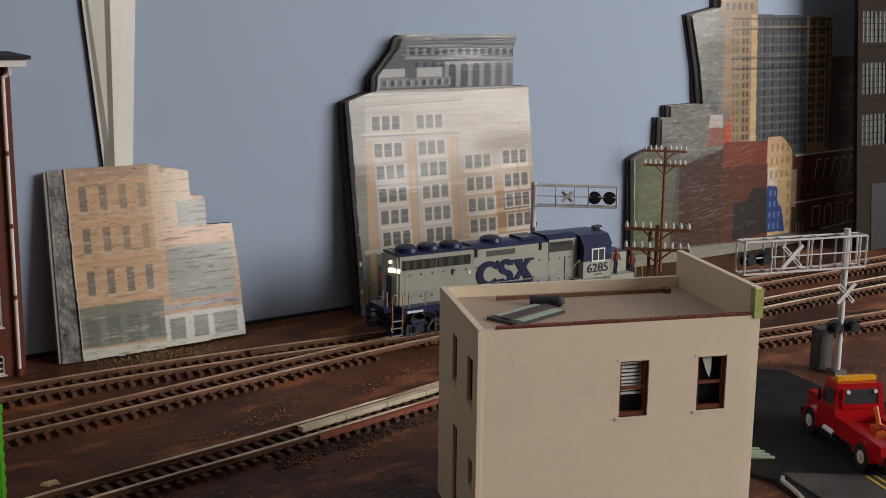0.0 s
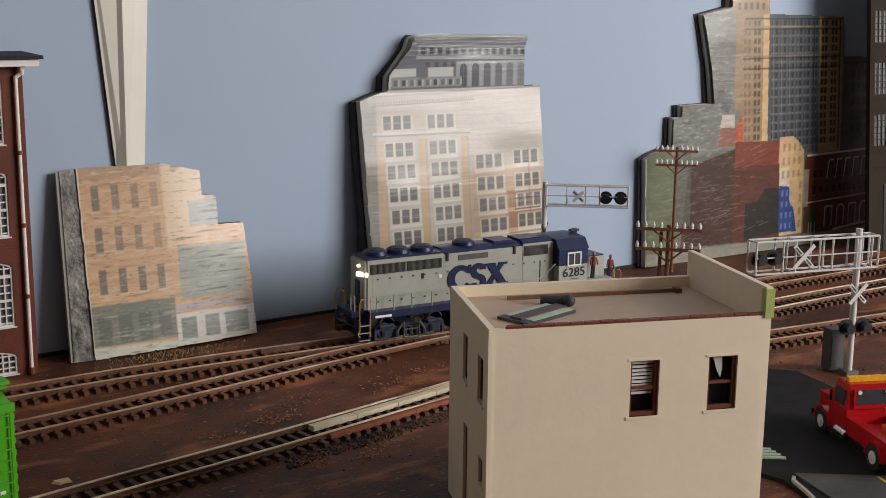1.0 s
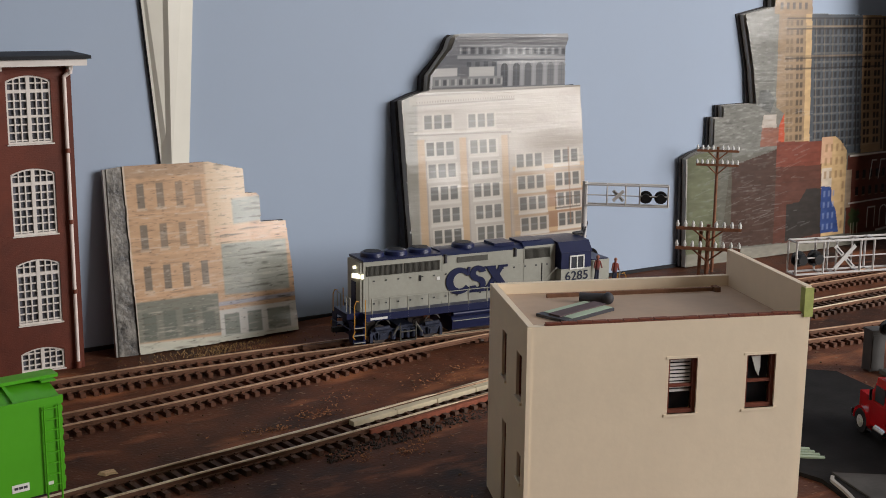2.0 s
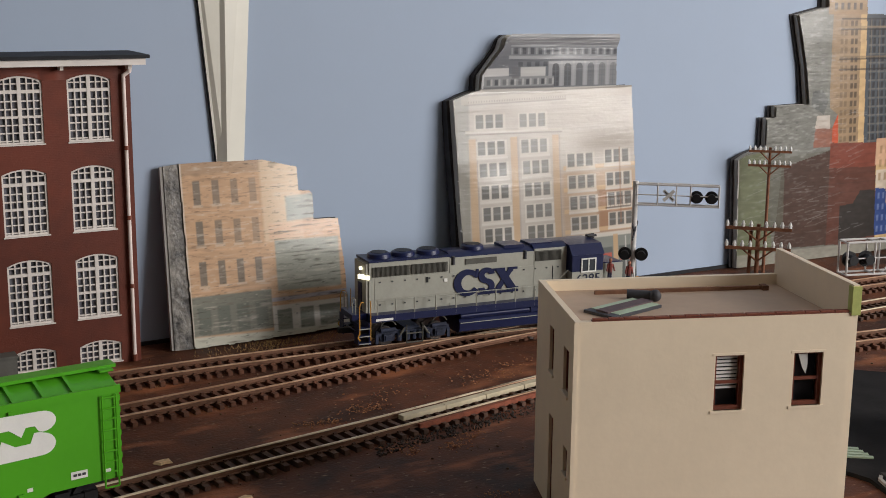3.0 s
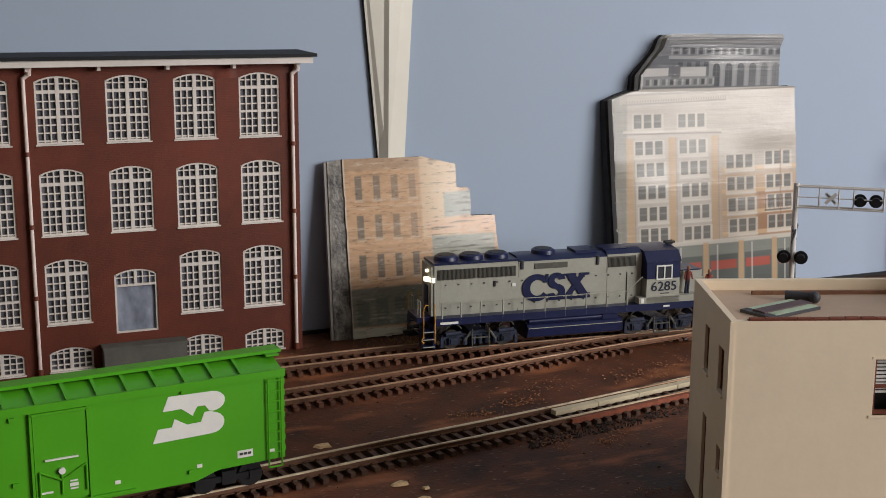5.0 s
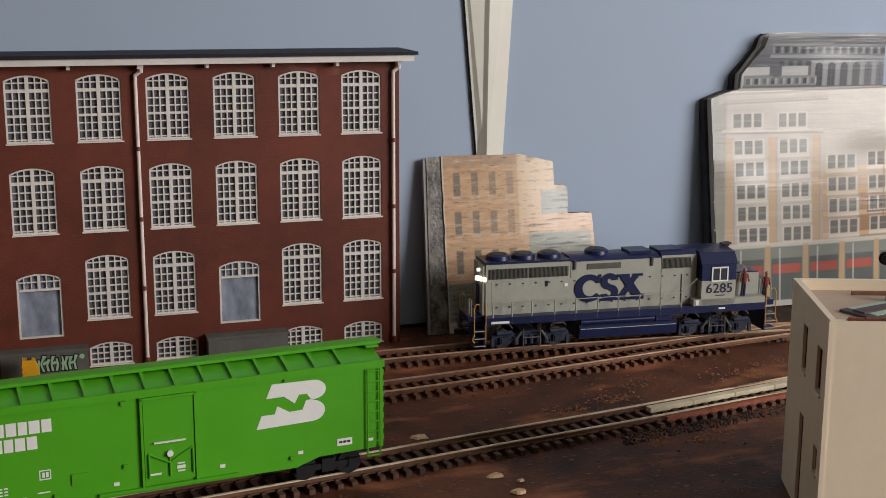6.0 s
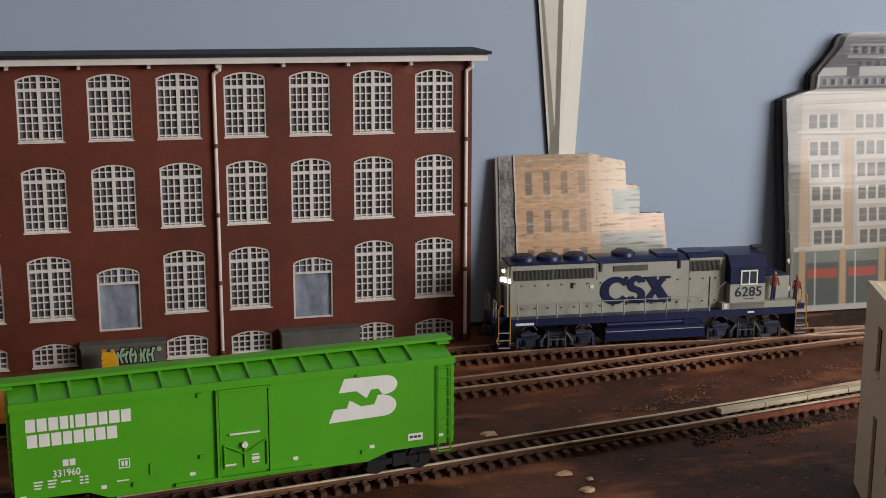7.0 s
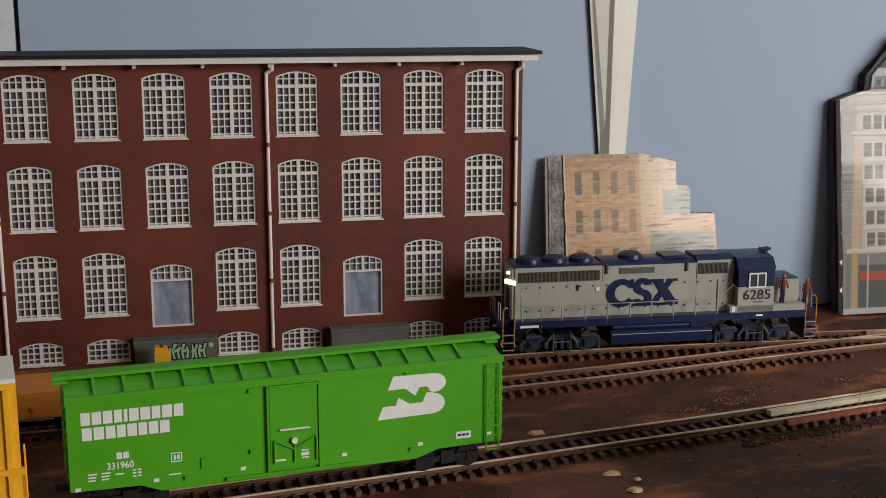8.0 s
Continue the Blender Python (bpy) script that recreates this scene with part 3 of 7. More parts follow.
class Sheet:
    """A printed picture, drawn in plain shapes on a fine grid in the board's own x and z."""

    def __init__(self, outline, step, colour, seed):
        xs, zs = [p[0] for p in outline], [p[1] for p in outline]
        self.outline, self.rng = outline, np.random.default_rng(seed)
        self.x = np.linspace(min(xs), max(xs), int((max(xs) - min(xs)) / step) + 1)
        self.z = np.linspace(min(zs), max(zs), int((max(zs) - min(zs)) / step) + 1)
        self.X, self.Z = np.meshgrid(self.x, self.z)
        self.C = np.ones(self.X.shape + (3,)) * np.array(colour)

    def ink(self, mask, colour, a=1.0):
        self.C += (np.array(colour) - self.C) * (mask * a)[..., None]

    def rect(self, x0, x1, z0, z1, colour, a=1.0, soft=0.0008, slant=0.0, tilt=0.0):
        """slant: sideways shift for each metre up; tilt: rise for each metre across."""
        U, V = self.X - slant * (self.Z - z0), self.Z - tilt * (self.X - x0)
        mask = 1.0
        for d in (U - x0, x1 - U, V - z0, z1 - V):
            mask = mask * np.clip(d / (0.6 * soft) + 0.5, 0, 1)
        self.ink(mask, colour, a)

    def inside(self, pts, X=None, Z=None):
        X, Z = (self.X, self.Z) if X is None else (X, Z)
        odd = np.zeros(X.shape, bool)
        for (xa, za), (xb, zb) in zip(pts, pts[1:] + pts[:1]):
            if za != zb:
                odd ^= ((za > Z) != (zb > Z)) & (X < (xb - xa) * (Z - za) / (zb - za) + xa)
        return odd

    def shape(self, pts, colour, a=1.0):
        self.ink(self.inside(pts).astype(float), colour, a)

    def arch(self, x0, x1, z0, z1, colour, a=1.0):
        r = (x1 - x0) / 2
        self.rect(x0, x1, z0, z1 - r, colour, a)
        self.ink(((self.X - x0 - r) ** 2 + (self.Z - z1 + r) ** 2 < r * r) & (self.Z >= z1 - r), colour, a)

    def cloud(self, sx, sz):
        """Smooth random values from -1 to 1 on cells of sx by sz metres."""
        u, v = (self.X - self.x[0]) / sx, (self.Z - self.z[0]) / sz
        g = self.rng.uniform(-1, 1, (int(v.max()) + 2, int(u.max()) + 2))
        i, j = u.astype(int), v.astype(int)
        f, h = u - i, v - j
        f, h = f * f * (3 - 2 * f), h * h * (3 - 2 * h)
        return (g[j, i] * (1 - f) + g[j, i + 1] * f) * (1 - h) + (g[j + 1, i] * (1 - f) + g[j + 1, i + 1] * f) * h

    def mottle(self, amount, *cells):
        for sx, sz in cells:
            self.C *= 1 + amount * self.cloud(sx, sz)[..., None]

    def build(self, material, parent, bulge, label, fold=0.0, crease=0.0):
        """The sheet as one mesh, bowed towards the room, cut along the outline; above the crease it folds forward."""
        ny, nx = self.X.shape
        u = (self.X - self.x[0]) / (self.x[-1] - self.x[0])
        Y = -0.0003 - bulge * np.sin(math.pi * u) - 0.0003 * (1 + self.cloud(0.03, 0.02)) - fold * np.maximum(0, self.Z - crease)
        cx, cz = (self.X[:-1, :-1] + self.X[1:, 1:]) / 2, (self.Z[:-1, :-1] + self.Z[1:, 1:]) / 2
        wob = self.cloud(0.006, 0.004)[:-1, :-1] * 0.0002
        j, i = np.nonzero(self.inside(self.outline, cx + wob, cz + wob))
        a = j * nx + i
        quads = np.stack((a, a + 1, a + nx + 1, a + nx), 1)
        used, flat_ids = np.unique(quads, return_inverse=True)
        co = np.stack((self.X.ravel(), Y.ravel(), self.Z.ravel()), 1)[used]
        me = bpy.data.meshes.new("print")
        me.from_pydata(co.tolist(), [], flat_ids.reshape(-1, 4).tolist())
        at = me.color_attributes.new("print", "FLOAT_COLOR", "POINT")
        at.data.foreach_set("color", np.concatenate((self.C.reshape(-1, 3)[used].clip(0.004, 0.9), np.ones((len(used), 1))), 1).ravel().astype(np.float32))
        me.polygons.foreach_set("use_smooth", [True] * len(me.polygons))
        me.materials.append(material)
        return part("print", me, None, parent, label)


def cutout_one():
    b = thing("building_cutout", "printed orange brick warehouse cut-out leaning on the backdrop", "cutout", lean(0.4625, 0.16))
    out = [(0.0699, -0.0004), (0.1742, 0.0012), (0.1735, 0.0400), (0.1715, 0.0712), (0.1540, 0.0718), (0.1545, 0.0880), (0.1525, 0.0902), (0.1447, 0.0904), (0.1451, 0.1056), (0.1218, 0.1112), (0.1150, 0.1114), (0.0694, 0.1118)]
    part("board", flat(out, 0, 0.005), M["card_pale"], b, "pale card under the print")
    backing(b, out, -0.0010, 0.0062)
    part("edge_strip", flat([(0.0562, 0.0), (0.0578, 0.0), (0.0600, 0.1108), (0.0580, 0.1104)], 0.0012, 0.0040), M["kerb"], b, "pale cut card edge")
    part("side_flap", flat([(0.0578, 0.0), (0.0696, -0.0004), (0.0691, 0.1118), (0.0600, 0.1108)], 0.0005, 0.004), mat("print_grey_stone", (0.27, 0.25, 0.22), 0.38, second=(0.028, 0.026, 0.025), scale=95, bump=1.0, bscale=260, grain=(1, 1, 0.8)), b,
         "crumpled dark grey side strip")
    s = Sheet(out, 0.00045, (0.45, 0.295, 0.185), 3)
    pale, slate, teal = (0.50, 0.42, 0.33), (0.115, 0.115, 0.105), (0.16, 0.175, 0.150)
    s.mottle(0.07, (0.02, 0.004), (0.006, 0.002))
    s.rect(0.0690, 0.1215, 0.1045, 0.1130, (0.34, 0.24, 0.165), 0.8, 0.003)          # worn cornice
    s.rect(0.1195, 0.1460, 0.0600, 0.1130, (0.55, 0.42, 0.29), 0.85, 0.003)          # side wall, paled by glare put into the ink
    for r, z in enumerate((0.0862, 0.0617, 0.0371)):
        for k in range(4):
            x = 0.0766 + 0.0118 * k
            s.rect(x - 0.0008, x + 0.0056, z - 0.0016, z, pale, 0.55, 0.0012)
            # upper windows fade to the right: glare put into the ink
            s.rect(x, x + 0.0044, z, z + 0.0146, slate, 0.78 - 0.12 * k * (r < 2), 0.0011)
            s.rect(x, x + 0.0044, z + 0.0060, z + 0.0072, (0.30, 0.25, 0.2), 0.35, 0.0012)
        s.rect(0.0699, 0.1215, z - 0.0042, z - 0.0030, (0.56, 0.36, 0.23), 0.5, 0.0012)
    s.rect(0.0699, 0.1212, 0.0065, 0.0308, teal, 0.92, 0.0016)                       # ground floor
    for k in range(4):
        s.rect(0.0735 + 0.0122 * k, 0.0815 + 0.0122 * k, 0.0075, 0.0240, (0.085, 0.10, 0.088), 0.5, 0.0020)
    s.rect(0.1212, 0.1742, 0.0225, 0.0250, (0.30, 0.35, 0.44), 0.7, 0.0014, tilt=0.01)
    s.rect(0.1258, 0.1702, 0.0290, 0.0606, (0.25, 0.275, 0.245), 0.9, 0.0020, tilt=-0.02)   # painted wall sign
    s.rect(0.1352, 0.1545, 0.0720, 0.0875, (0.27, 0.30, 0.28), 0.9, 0.0022, tilt=0.05)
    s.rect(0.1225, 0.1742, 0.0615, 0.0715, (0.56, 0.36, 0.24), 0.6, 0.003)
    s.rect(0.1212, 0.1742, 0.0030, 0.0200, (0.52, 0.52, 0.49), 0.9, 0.0012)           # shop front
    for x0, x1 in ((0.1240, 0.1340), (0.1396, 0.1492), (0.1532, 0.1692)):
        s.rect(x0, x1, 0.0040, 0.0172, (0.15, 0.17, 0.14), 0.85, 0.0014)
    s.rect(0.0690, 0.1750, -0.0010, 0.0062, (0.46, 0.47, 0.40), 0.9, 0.0020, tilt=-0.03)    # printed pavement
    streak = s.cloud(0.012, 0.0011) + 0.6 * s.cloud(0.005, 0.0008)
    s.ink(np.clip(streak - 0.35, 0, 1) * (s.X > 0.1255) * (s.Z > 0.020), (0.05, 0.06, 0.055), 0.95)
    s.ink(np.clip(streak - 0.55, 0, 1), (0.14, 0.11, 0.085), 0.7)
    s.ink(np.clip(-streak - 0.45, 0, 1), (0.58, 0.52, 0.44), 0.45)
    crack = s.cloud(0.0042, 0.0007) + s.cloud(0.0020, 0.0005)  # crackled varnish
    s.ink(np.clip(crack - 0.75, 0, 1), (0.05, 0.045, 0.04), 0.65)
    s.ink(np.clip(-crack - 0.85, 0, 1), (0.60, 0.55, 0.47), 0.4)
    s.rect(0.0693, 0.0703, -0.0010, 0.1130, (0.55, 0.50, 0.42), 0.8, 0.0006)
    # whole print lightened, so its colour carries part of the missing glare
    s.C *= 1.25
    s.build(gloss_print("glossy_warehouse_print", 0.22, 0.75, 0.34), b, 0.0022, "streaky glossy warehouse print")
    return b


def cutout_two():
    b = thing("building_cutout", "tall glossy printed office block cut-out with a curling edge", "cutout", lean(0.462, 0.10))
    out = [(0.2622, 0.0), (0.4095, 0.0), (0.4107, 0.0923), (0.4090, 0.1490), (0.3942, 0.1490), (0.3936, 0.1760), (0.3962, 0.1815), (0.3958, 0.1852), (0.3030, 0.1860), (0.2990, 0.1835), (0.2960, 0.1765), (0.2905, 0.1705), (0.2838, 0.1630),
           (0.2800, 0.1590), (0.2790, 0.1490), (0.2690, 0.1466), (0.2583, 0.1430), (0.2592, 0.1100), (0.2604, 0.0700), (0.2615, 0.0450)]
    part("board", flat(out, 0, 0.005), M["card_pale"], b, "pale card under the print")
    backing(b, out, 0.0018, 0.0120)
    random.seed(21)
    for i in range(7):
        z = 0.018 + 0.0180 * i + random.uniform(-0.005, 0.005)
        h, w = random.uniform(0.0020, 0.0050), random.uniform(0.0002, 0.0011)
        part("torn_flake", flat([(0.2612, z), (0.2622, z + h), (0.2605 - w, z + h * random.uniform(0.3, 0.9)), (0.2604, z + h * 0.2)], -0.0004, 0.0006), M["white_ink"], b, "curled pale torn edge")
    s = Sheet(out, 0.0005, (0.42, 0.38, 0.335), 8)
    pale, glass, tan = (0.54, 0.50, 0.44), (0.055, 0.058, 0.056), (0.45, 0.30, 0.165)
    brick, line = (0.25, 0.125, 0.065), (0.19, 0.165, 0.14)
    s.mottle(0.05, (0.03, 0.01), (0.008, 0.003))
    s.rect(0.2560, 0.2668, 0.0, 0.1480, (0.21, 0.205, 0.175), 0.85, 0.0030, slant=0.02)     # the block's shaded side
    s.rect(0.3420, 0.4110, 0.0440, 0.0900, (0.42, 0.30, 0.20), 0.85, 0.010)
    s.rect(0.3740, 0.4110, 0.0440, 0.0760, brick, 0.75, 0.008)
    # pilasters and string courses
    for x, a in ((0.2685, 0.75), (0.3008, 0.8), (0.3352, 0.7)):
        s.rect(x, x + 0.0056, 0.0400, 0.1165, tan, a, 0.0012)
        s.rect(x + 0.0056, x + 0.0066, 0.0400, 0.1165, line, 0.35, 0.0008)
    for z in (0.0530, 0.0677, 0.0830, 0.0985):
        s.rect(0.3440, 0.4110, z - 0.0076, z - 0.0046, (0.54, 0.38, 0.225), 0.8, 0.0010)
    s.rect(0.2662, 0.3440, 0.1190, 0.1202, line, 0.75, 0.0008, tilt=-0.015)
    s.rect(0.2662, 0.3440, 0.1203, 0.1222, pale, 0.8, 0.0010, tilt=-0.015)
    # bays of three windows with pale posts
    for x0, w, rows, soft, a in ((0.2745, 0.0076, (0.1232, 0.1051, 0.0903, 0.0750, 0.0601, 0.0455), 0.0010, 0.85), (0.3088, 0.0076, (0.1228, 0.1050, 0.0903, 0.0749, 0.0597, 0.0450), 0.0011, 0.78),
                             (0.3478, 0.0082, (0.0930, 0.0774, 0.0625, 0.0477), 0.0012, 0.80), (0.3822, 0.0080, (0.0942, 0.0776, 0.0633, 0.0486), 0.0012, 0.85)):
        for r, z in enumerate(rows):
            x = x0 + 0.0008 * r
            h = 0.0092
            s.rect(x - 0.0012, x + 3 * w, z - 0.0016, z + h + 0.0006, pale, 0.75, 0.0010)
            for k in range(3):
                s.rect(x + w * k, x + w * k + w * 0.76, z, z + h, glass, a, soft)
                s.rect(x + w * k, x + w * k + w * 0.76, z + h * 0.42, z + h * 0.54, (0.26, 0.26, 0.25), 0.5, 0.0008)
            s.rect(x - 0.0014, x + 3 * w + 0.0004, z - 0.0030, z - 0.0014, (0.56, 0.53, 0.48), 0.8, 0.0008)
    s.rect(0.3950, 0.3965, 0.0500, 0.1050, brick, 0.5, 0.0012)
    # fire escape and balcony
    s.rect(0.3810, 0.4060, 0.0610, 0.0622, (0.06, 0.04, 0.03), 0.8, 0.0008)
    s.rect(0.3810, 0.4060, 0.0690, 0.0698, (0.08, 0.05, 0.035), 0.7, 0.0008)
    for k in range(7):
        s.rect(0.3815 + 0.0040 * k, 0.3821 + 0.0040 * k, 0.0622, 0.0692, (0.08, 0.05, 0.035), 0.6, 0.0007)
    # main cornice with dentils
    s.rect(0.2640, 0.4110, 0.1395, 0.1462, (0.36, 0.315, 0.26), 0.6, 0.0012, tilt=0.018)
    s.rect(0.2660, 0.3480, 0.1388, 0.1398, line, 0.8, 0.0008, tilt=0.020)
    for k in range(40):
        s.rect(0.2690 + 0.0020 * k, 0.2699 + 0.0020 * k, 0.1404 + 0.00004 * k, 0.1418 + 0.00004 * k, line, 0.75, 0.0006)
    s.rect(0.2640, 0.4110, 0.1448, 0.1462, (0.24, 0.22, 0.20), 0.7, 0.0008, tilt=0.022)
    s.rect(0.2640, 0.4110, 0.1462, 0.1492, (0.55, 0.53, 0.50), 0.7, 0.0008, tilt=0.018)
    # upper storey
    steel, dark, ash = (0.135, 0.145, 0.16), (0.030, 0.034, 0.042), (0.33, 0.335, 0.345)
    s.shape([(0.2770, 0.1496), (0.3960, 0.1492), (0.3980, 0.1900), (0.2990, 0.1900), (0.2790, 0.1620)], steel)
    s.rect(0.2760, 0.3060, 0.1630, 0.1900, (0.12, 0.125, 0.14), 0.9, 0.004, slant=0.9)
    s.rect(0.2990, 0.3980, 0.1836, 0.1866, ash, 0.9, 0.0008, tilt=-0.008)
    s.rect(0.2990, 0.3980, 0.1790, 0.1834, (0.115, 0.115, 0.125), 0.9, 0.0010, tilt=-0.008)
    s.rect(0.3005, 0.3980, 0.1806, 0.1814, (0.26, 0.265, 0.27), 0.7, 0.0008, tilt=-0.008)
    s.rect(0.3020, 0.3980, 0.1776, 0.1786, ash, 0.7, 0.0008, tilt=-0.012)
    for k in range(14):
        x = 0.3045 + 0.0066 * k
        s.rect(x, x + 0.0030, 0.1724 - 0.0001 * k, 0.1768 - 0.0001 * k, dark, 0.85, 0.0008)
        s.rect(x - 0.0022, x - 0.0010, 0.1724 - 0.0001 * k, 0.1768 - 0.0001 * k, ash, 0.6, 0.0008)
    s.rect(0.3005, 0.3980, 0.1694, 0.1716, ash, 0.85, 0.0008, tilt=-0.018)
    s.rect(0.3015, 0.3980, 0.1680, 0.1692, (0.10, 0.105, 0.115), 0.8, 0.0008, tilt=-0.018)
    for k in range(6):
        x = 0.3360 + 0.0103 * k
        s.rect(x - 0.0032, x + 0.0090, 0.1500, 0.1672, ash, 0.75, 0.0010)
        s.arch(x, x + 0.0060, 0.1500, 0.1658, dark, 0.8 - 0.09 * k)
        s.rect(x + 0.0026, x + 0.0034, 0.1500, 0.1655, steel, 0.6, 0.0006)
        for q in range(3):
            s.rect(x, x + 0.0060, 0.1530 + 0.0036 * q, 0.1535 + 0.0036 * q, steel, 0.6, 0.0006)
    for k in range(4):
        s.rect(0.3080 + 0.0068 * k, 0.3116 + 0.0068 * k, 0.1638, 0.1672, dark, 0.6, 0.0010)
    s.rect(0.2790, 0.3375, 0.1496, 0.1578, (0.26, 0.265, 0.27), 0.9, 0.0010, tilt=-0.01)
    for k in range(9):
        s.rect(0.2835 + 0.0062 * k, 0.2862 + 0.0062 * k, 0.1518, 0.1556, dark if k % 2 else (0.12, 0.125, 0.13), 0.8, 0.0010)
        s.rect(0.2866 + 0.0062 * k, 0.2880 + 0.0062 * k, 0.1516, 0.1560, (0.44, 0.44, 0.43), 0.7, 0.0008)
    s.rect(0.2780, 0.3375, 0.1494, 0.1506, (0.09, 0.09, 0.095), 0.7, 0.0008)
    s.rect(0.2820, 0.3006, 0.1578, 0.1632, (0.50, 0.49, 0.48), 0.95, 0.0008, tilt=0.01)
    s.rect(0.3030, 0.3092, 0.1560, 0.1640, (0.13, 0.13, 0.14), 0.7, 0.0016)
    s.rect(0.3100, 0.3304, 0.1574, 0.1636, (0.48, 0.475, 0.46), 0.95, 0.0008)
    s.shape([(0.2800, 0.1500), (0.2812, 0.1500), (0.2824, 0.1640), (0.2800, 0.1600)], (0.5, 0.5, 0.5), 0.8)
    # shops at street level
    s.rect(0.2640, 0.4110, 0.0, 0.0430, (0.17, 0.185, 0.165), 0.9, 0.0014)
    s.rect(0.2640, 0.4110, 0.0410, 0.0440, pale, 0.8, 0.0010)
    for k in range(5):
        x = 0.2700 + 0.0300 * k
        s.rect(x + 0.0030, x + 0.0270, 0.0040, 0.0330, (0.075, 0.085, 0.082), 0.8, 0.0016)
        s.rect(x + 0.0040, x + 0.0260, 0.0225, 0.0288, (0.40, 0.085, 0.06), 0.85, 0.0012)
        s.rect(x - 0.0022, x + 0.0022, 0.0020, 0.0420, tan, 0.85, 0.0010)
        s.rect(x + 0.0090, x + 0.0102, 0.0020, 0.0400, (0.5, 0.48, 0.44), 0.7, 0.0008)
    s.rect(0.2600, 0.4110, -0.001, 0.0040, (0.40, 0.39, 0.36), 0.9, 0.0014)
    s.build(gloss_print("glossy_office_print", 0.16, 0.75, 0.36), b, 0.0034, "glossy office block print with brushed varnish", 0.10, 0.1475)
    return b


def cutout_three():
    b = thing("building_cutout", "printed skyline cut-out with a tower and brick houses", "cutout", lean(0.478, 0.02))
    out = [(0.5232, 0.0), (0.8036, 0.0), (0.7950, 0.100), (0.7880, 0.1621), (0.7535, 0.1627), (0.7490, 0.1972), (0.6514, 0.1990), (0.6495, 0.225), (0.6070, 0.225), (0.6078, 0.2045), (0.5766, 0.1982), (0.5875, 0.1560), (0.5919, 0.1277),
           (0.5570, 0.1274), (0.5576, 0.1181), (0.5484, 0.1180), (0.5484, 0.0950), (0.5290, 0.0905), (0.5203, 0.0865)]
    part("board", flat(out, 0, 0.004), M["card_pale"], b, "pale card under the print")
    backing(b, out, 0.0036, 0.0050, 0.0041)
    s = Sheet(out, 0.0007, (0.12, 0.118, 0.10), 14)
    tower, yellow, slate, dark = (0.26, 0.175, 0.10), (0.42, 0.29, 0.15), (0.060, 0.068, 0.078), (0.022, 0.02, 0.02)
    # silver: the glare on the glossy flank, put into the ink
    red, dull, silver = (0.15, 0.045, 0.03), (0.060, 0.036, 0.028), (0.155, 0.155, 0.138)
    # tower: silvery painted glare on the flank, tan fronts, a yellow corner and a slate face
    s.shape([(0.5760, 0.1280), (0.6275, 0.1280), (0.6260, 0.2060), (0.5760, 0.2000)], silver)
    s.shape([(0.6150, 0.0920), (0.6500, 0.0920), (0.6441, 0.1990), (0.6130, 0.1990)], tower, 0.85)
    s.shape([(0.6548, 0.0850), (0.7235, 0.0800), (0.7157, 0.1990), (0.6510, 0.1990)], slate)
    s.shape([(0.7225, 0.0800), (0.7540, 0.0800), (0.7470, 0.1990), (0.7150, 0.1990)], tower)
    s.shape([(0.6080, 0.1990), (0.6515, 0.1990), (0.6495, 0.2260), (0.6060, 0.2260)], tower)
    s.shape([(0.7545, 0.0790), (0.7960, 0.0790), (0.7890, 0.1640), (0.7525, 0.1640)], (0.085, 0.048, 0.030))
    for r in range(15):
        z = 0.1892 - 0.0072 * r
        o = 0.00006 * (0.1900 - z) / 0.0010
        # left windows fainter, washed out by glare in the ink
        for x in (0.6215, 0.6262, 0.6330, 0.6376):
            s.rect(x + o, x + o + 0.0031, z, z + 0.0046, dark, 0.35 if x < 0.63 else 0.7, 0.0010)
        for x in (0.7185, 0.7232, 0.7320, 0.7366):
            s.rect(x + o, x + o + 0.0033, z, z + 0.0050, dark, 0.9, 0.0009)
        s.rect(0.7180 + o, 0.7440 + o, z - 0.0010, z - 0.0004, (0.34, 0.25, 0.16), 0.6, 0.0008)
        for k in range(6):
            for q in (0.0, 0.0042):
                s.rect(0.6548 + 0.0102 * k + q + o, 0.6579 + 0.0102 * k + q + o, z, z + 0.0050, dark, 0.75, 0.0010)
            s.rect(0.6540 + 0.0102 * k + o, 0.6635 + 0.0102 * k + o, z - 0.0013, z - 0.0004, (0.135, 0.125, 0.105), 0.7 - 0.09 * k, 0.0010)
    for k in range(7):
        s.rect(0.6522 + 0.0102 * k, 0.6536 + 0.0102 * k, 0.0860, 0.1960, (0.17, 0.15, 0.12), 0.7 - 0.09 * k, 0.0010, slant=-0.06)
    s.shape([(0.6492, 0.0915), (0.6560, 0.0915), (0.6512, 0.1985), (0.6441, 0.1985)], yellow)
    for z, c in ((0.1862, dark), (0.1880, (0.22, 0.16, 0.10)), (0.1622, dark), (0.1640, (0.16, 0.12, 0.08)), (0.1538, dark), (0.1946, dark)):
        s.rect(0.6222, 0.7480, z, z + 0.0013, c, 0.75, 0.0009)
    s.rect(0.7140, 0.7160, 0.0820, 0.1960, dark, 0.8, 0.0010, slant=-0.06)
    s.rect(0.7498, 0.7520, 0.0820, 0.1960, dark, 0.9, 0.0010, slant=-0.06)
    for r in range(2):
        for k in range(5):
            s.rect(0.6140 + 0.0070 * k, 0.6172 + 0.0070 * k, 0.2025 + 0.0095 * r, 0.2080 + 0.0095 * r, dark, 0.85, 0.0009)
    for r in range(6):
        for k in range(3):
            x, z = 0.7640 + 0.0086 * k + 0.0007 * r, 0.1430 - 0.0122 * r
            s.rect(x, x + 0.0064, z, z + 0.0082, dark, 0.9, 0.0009)
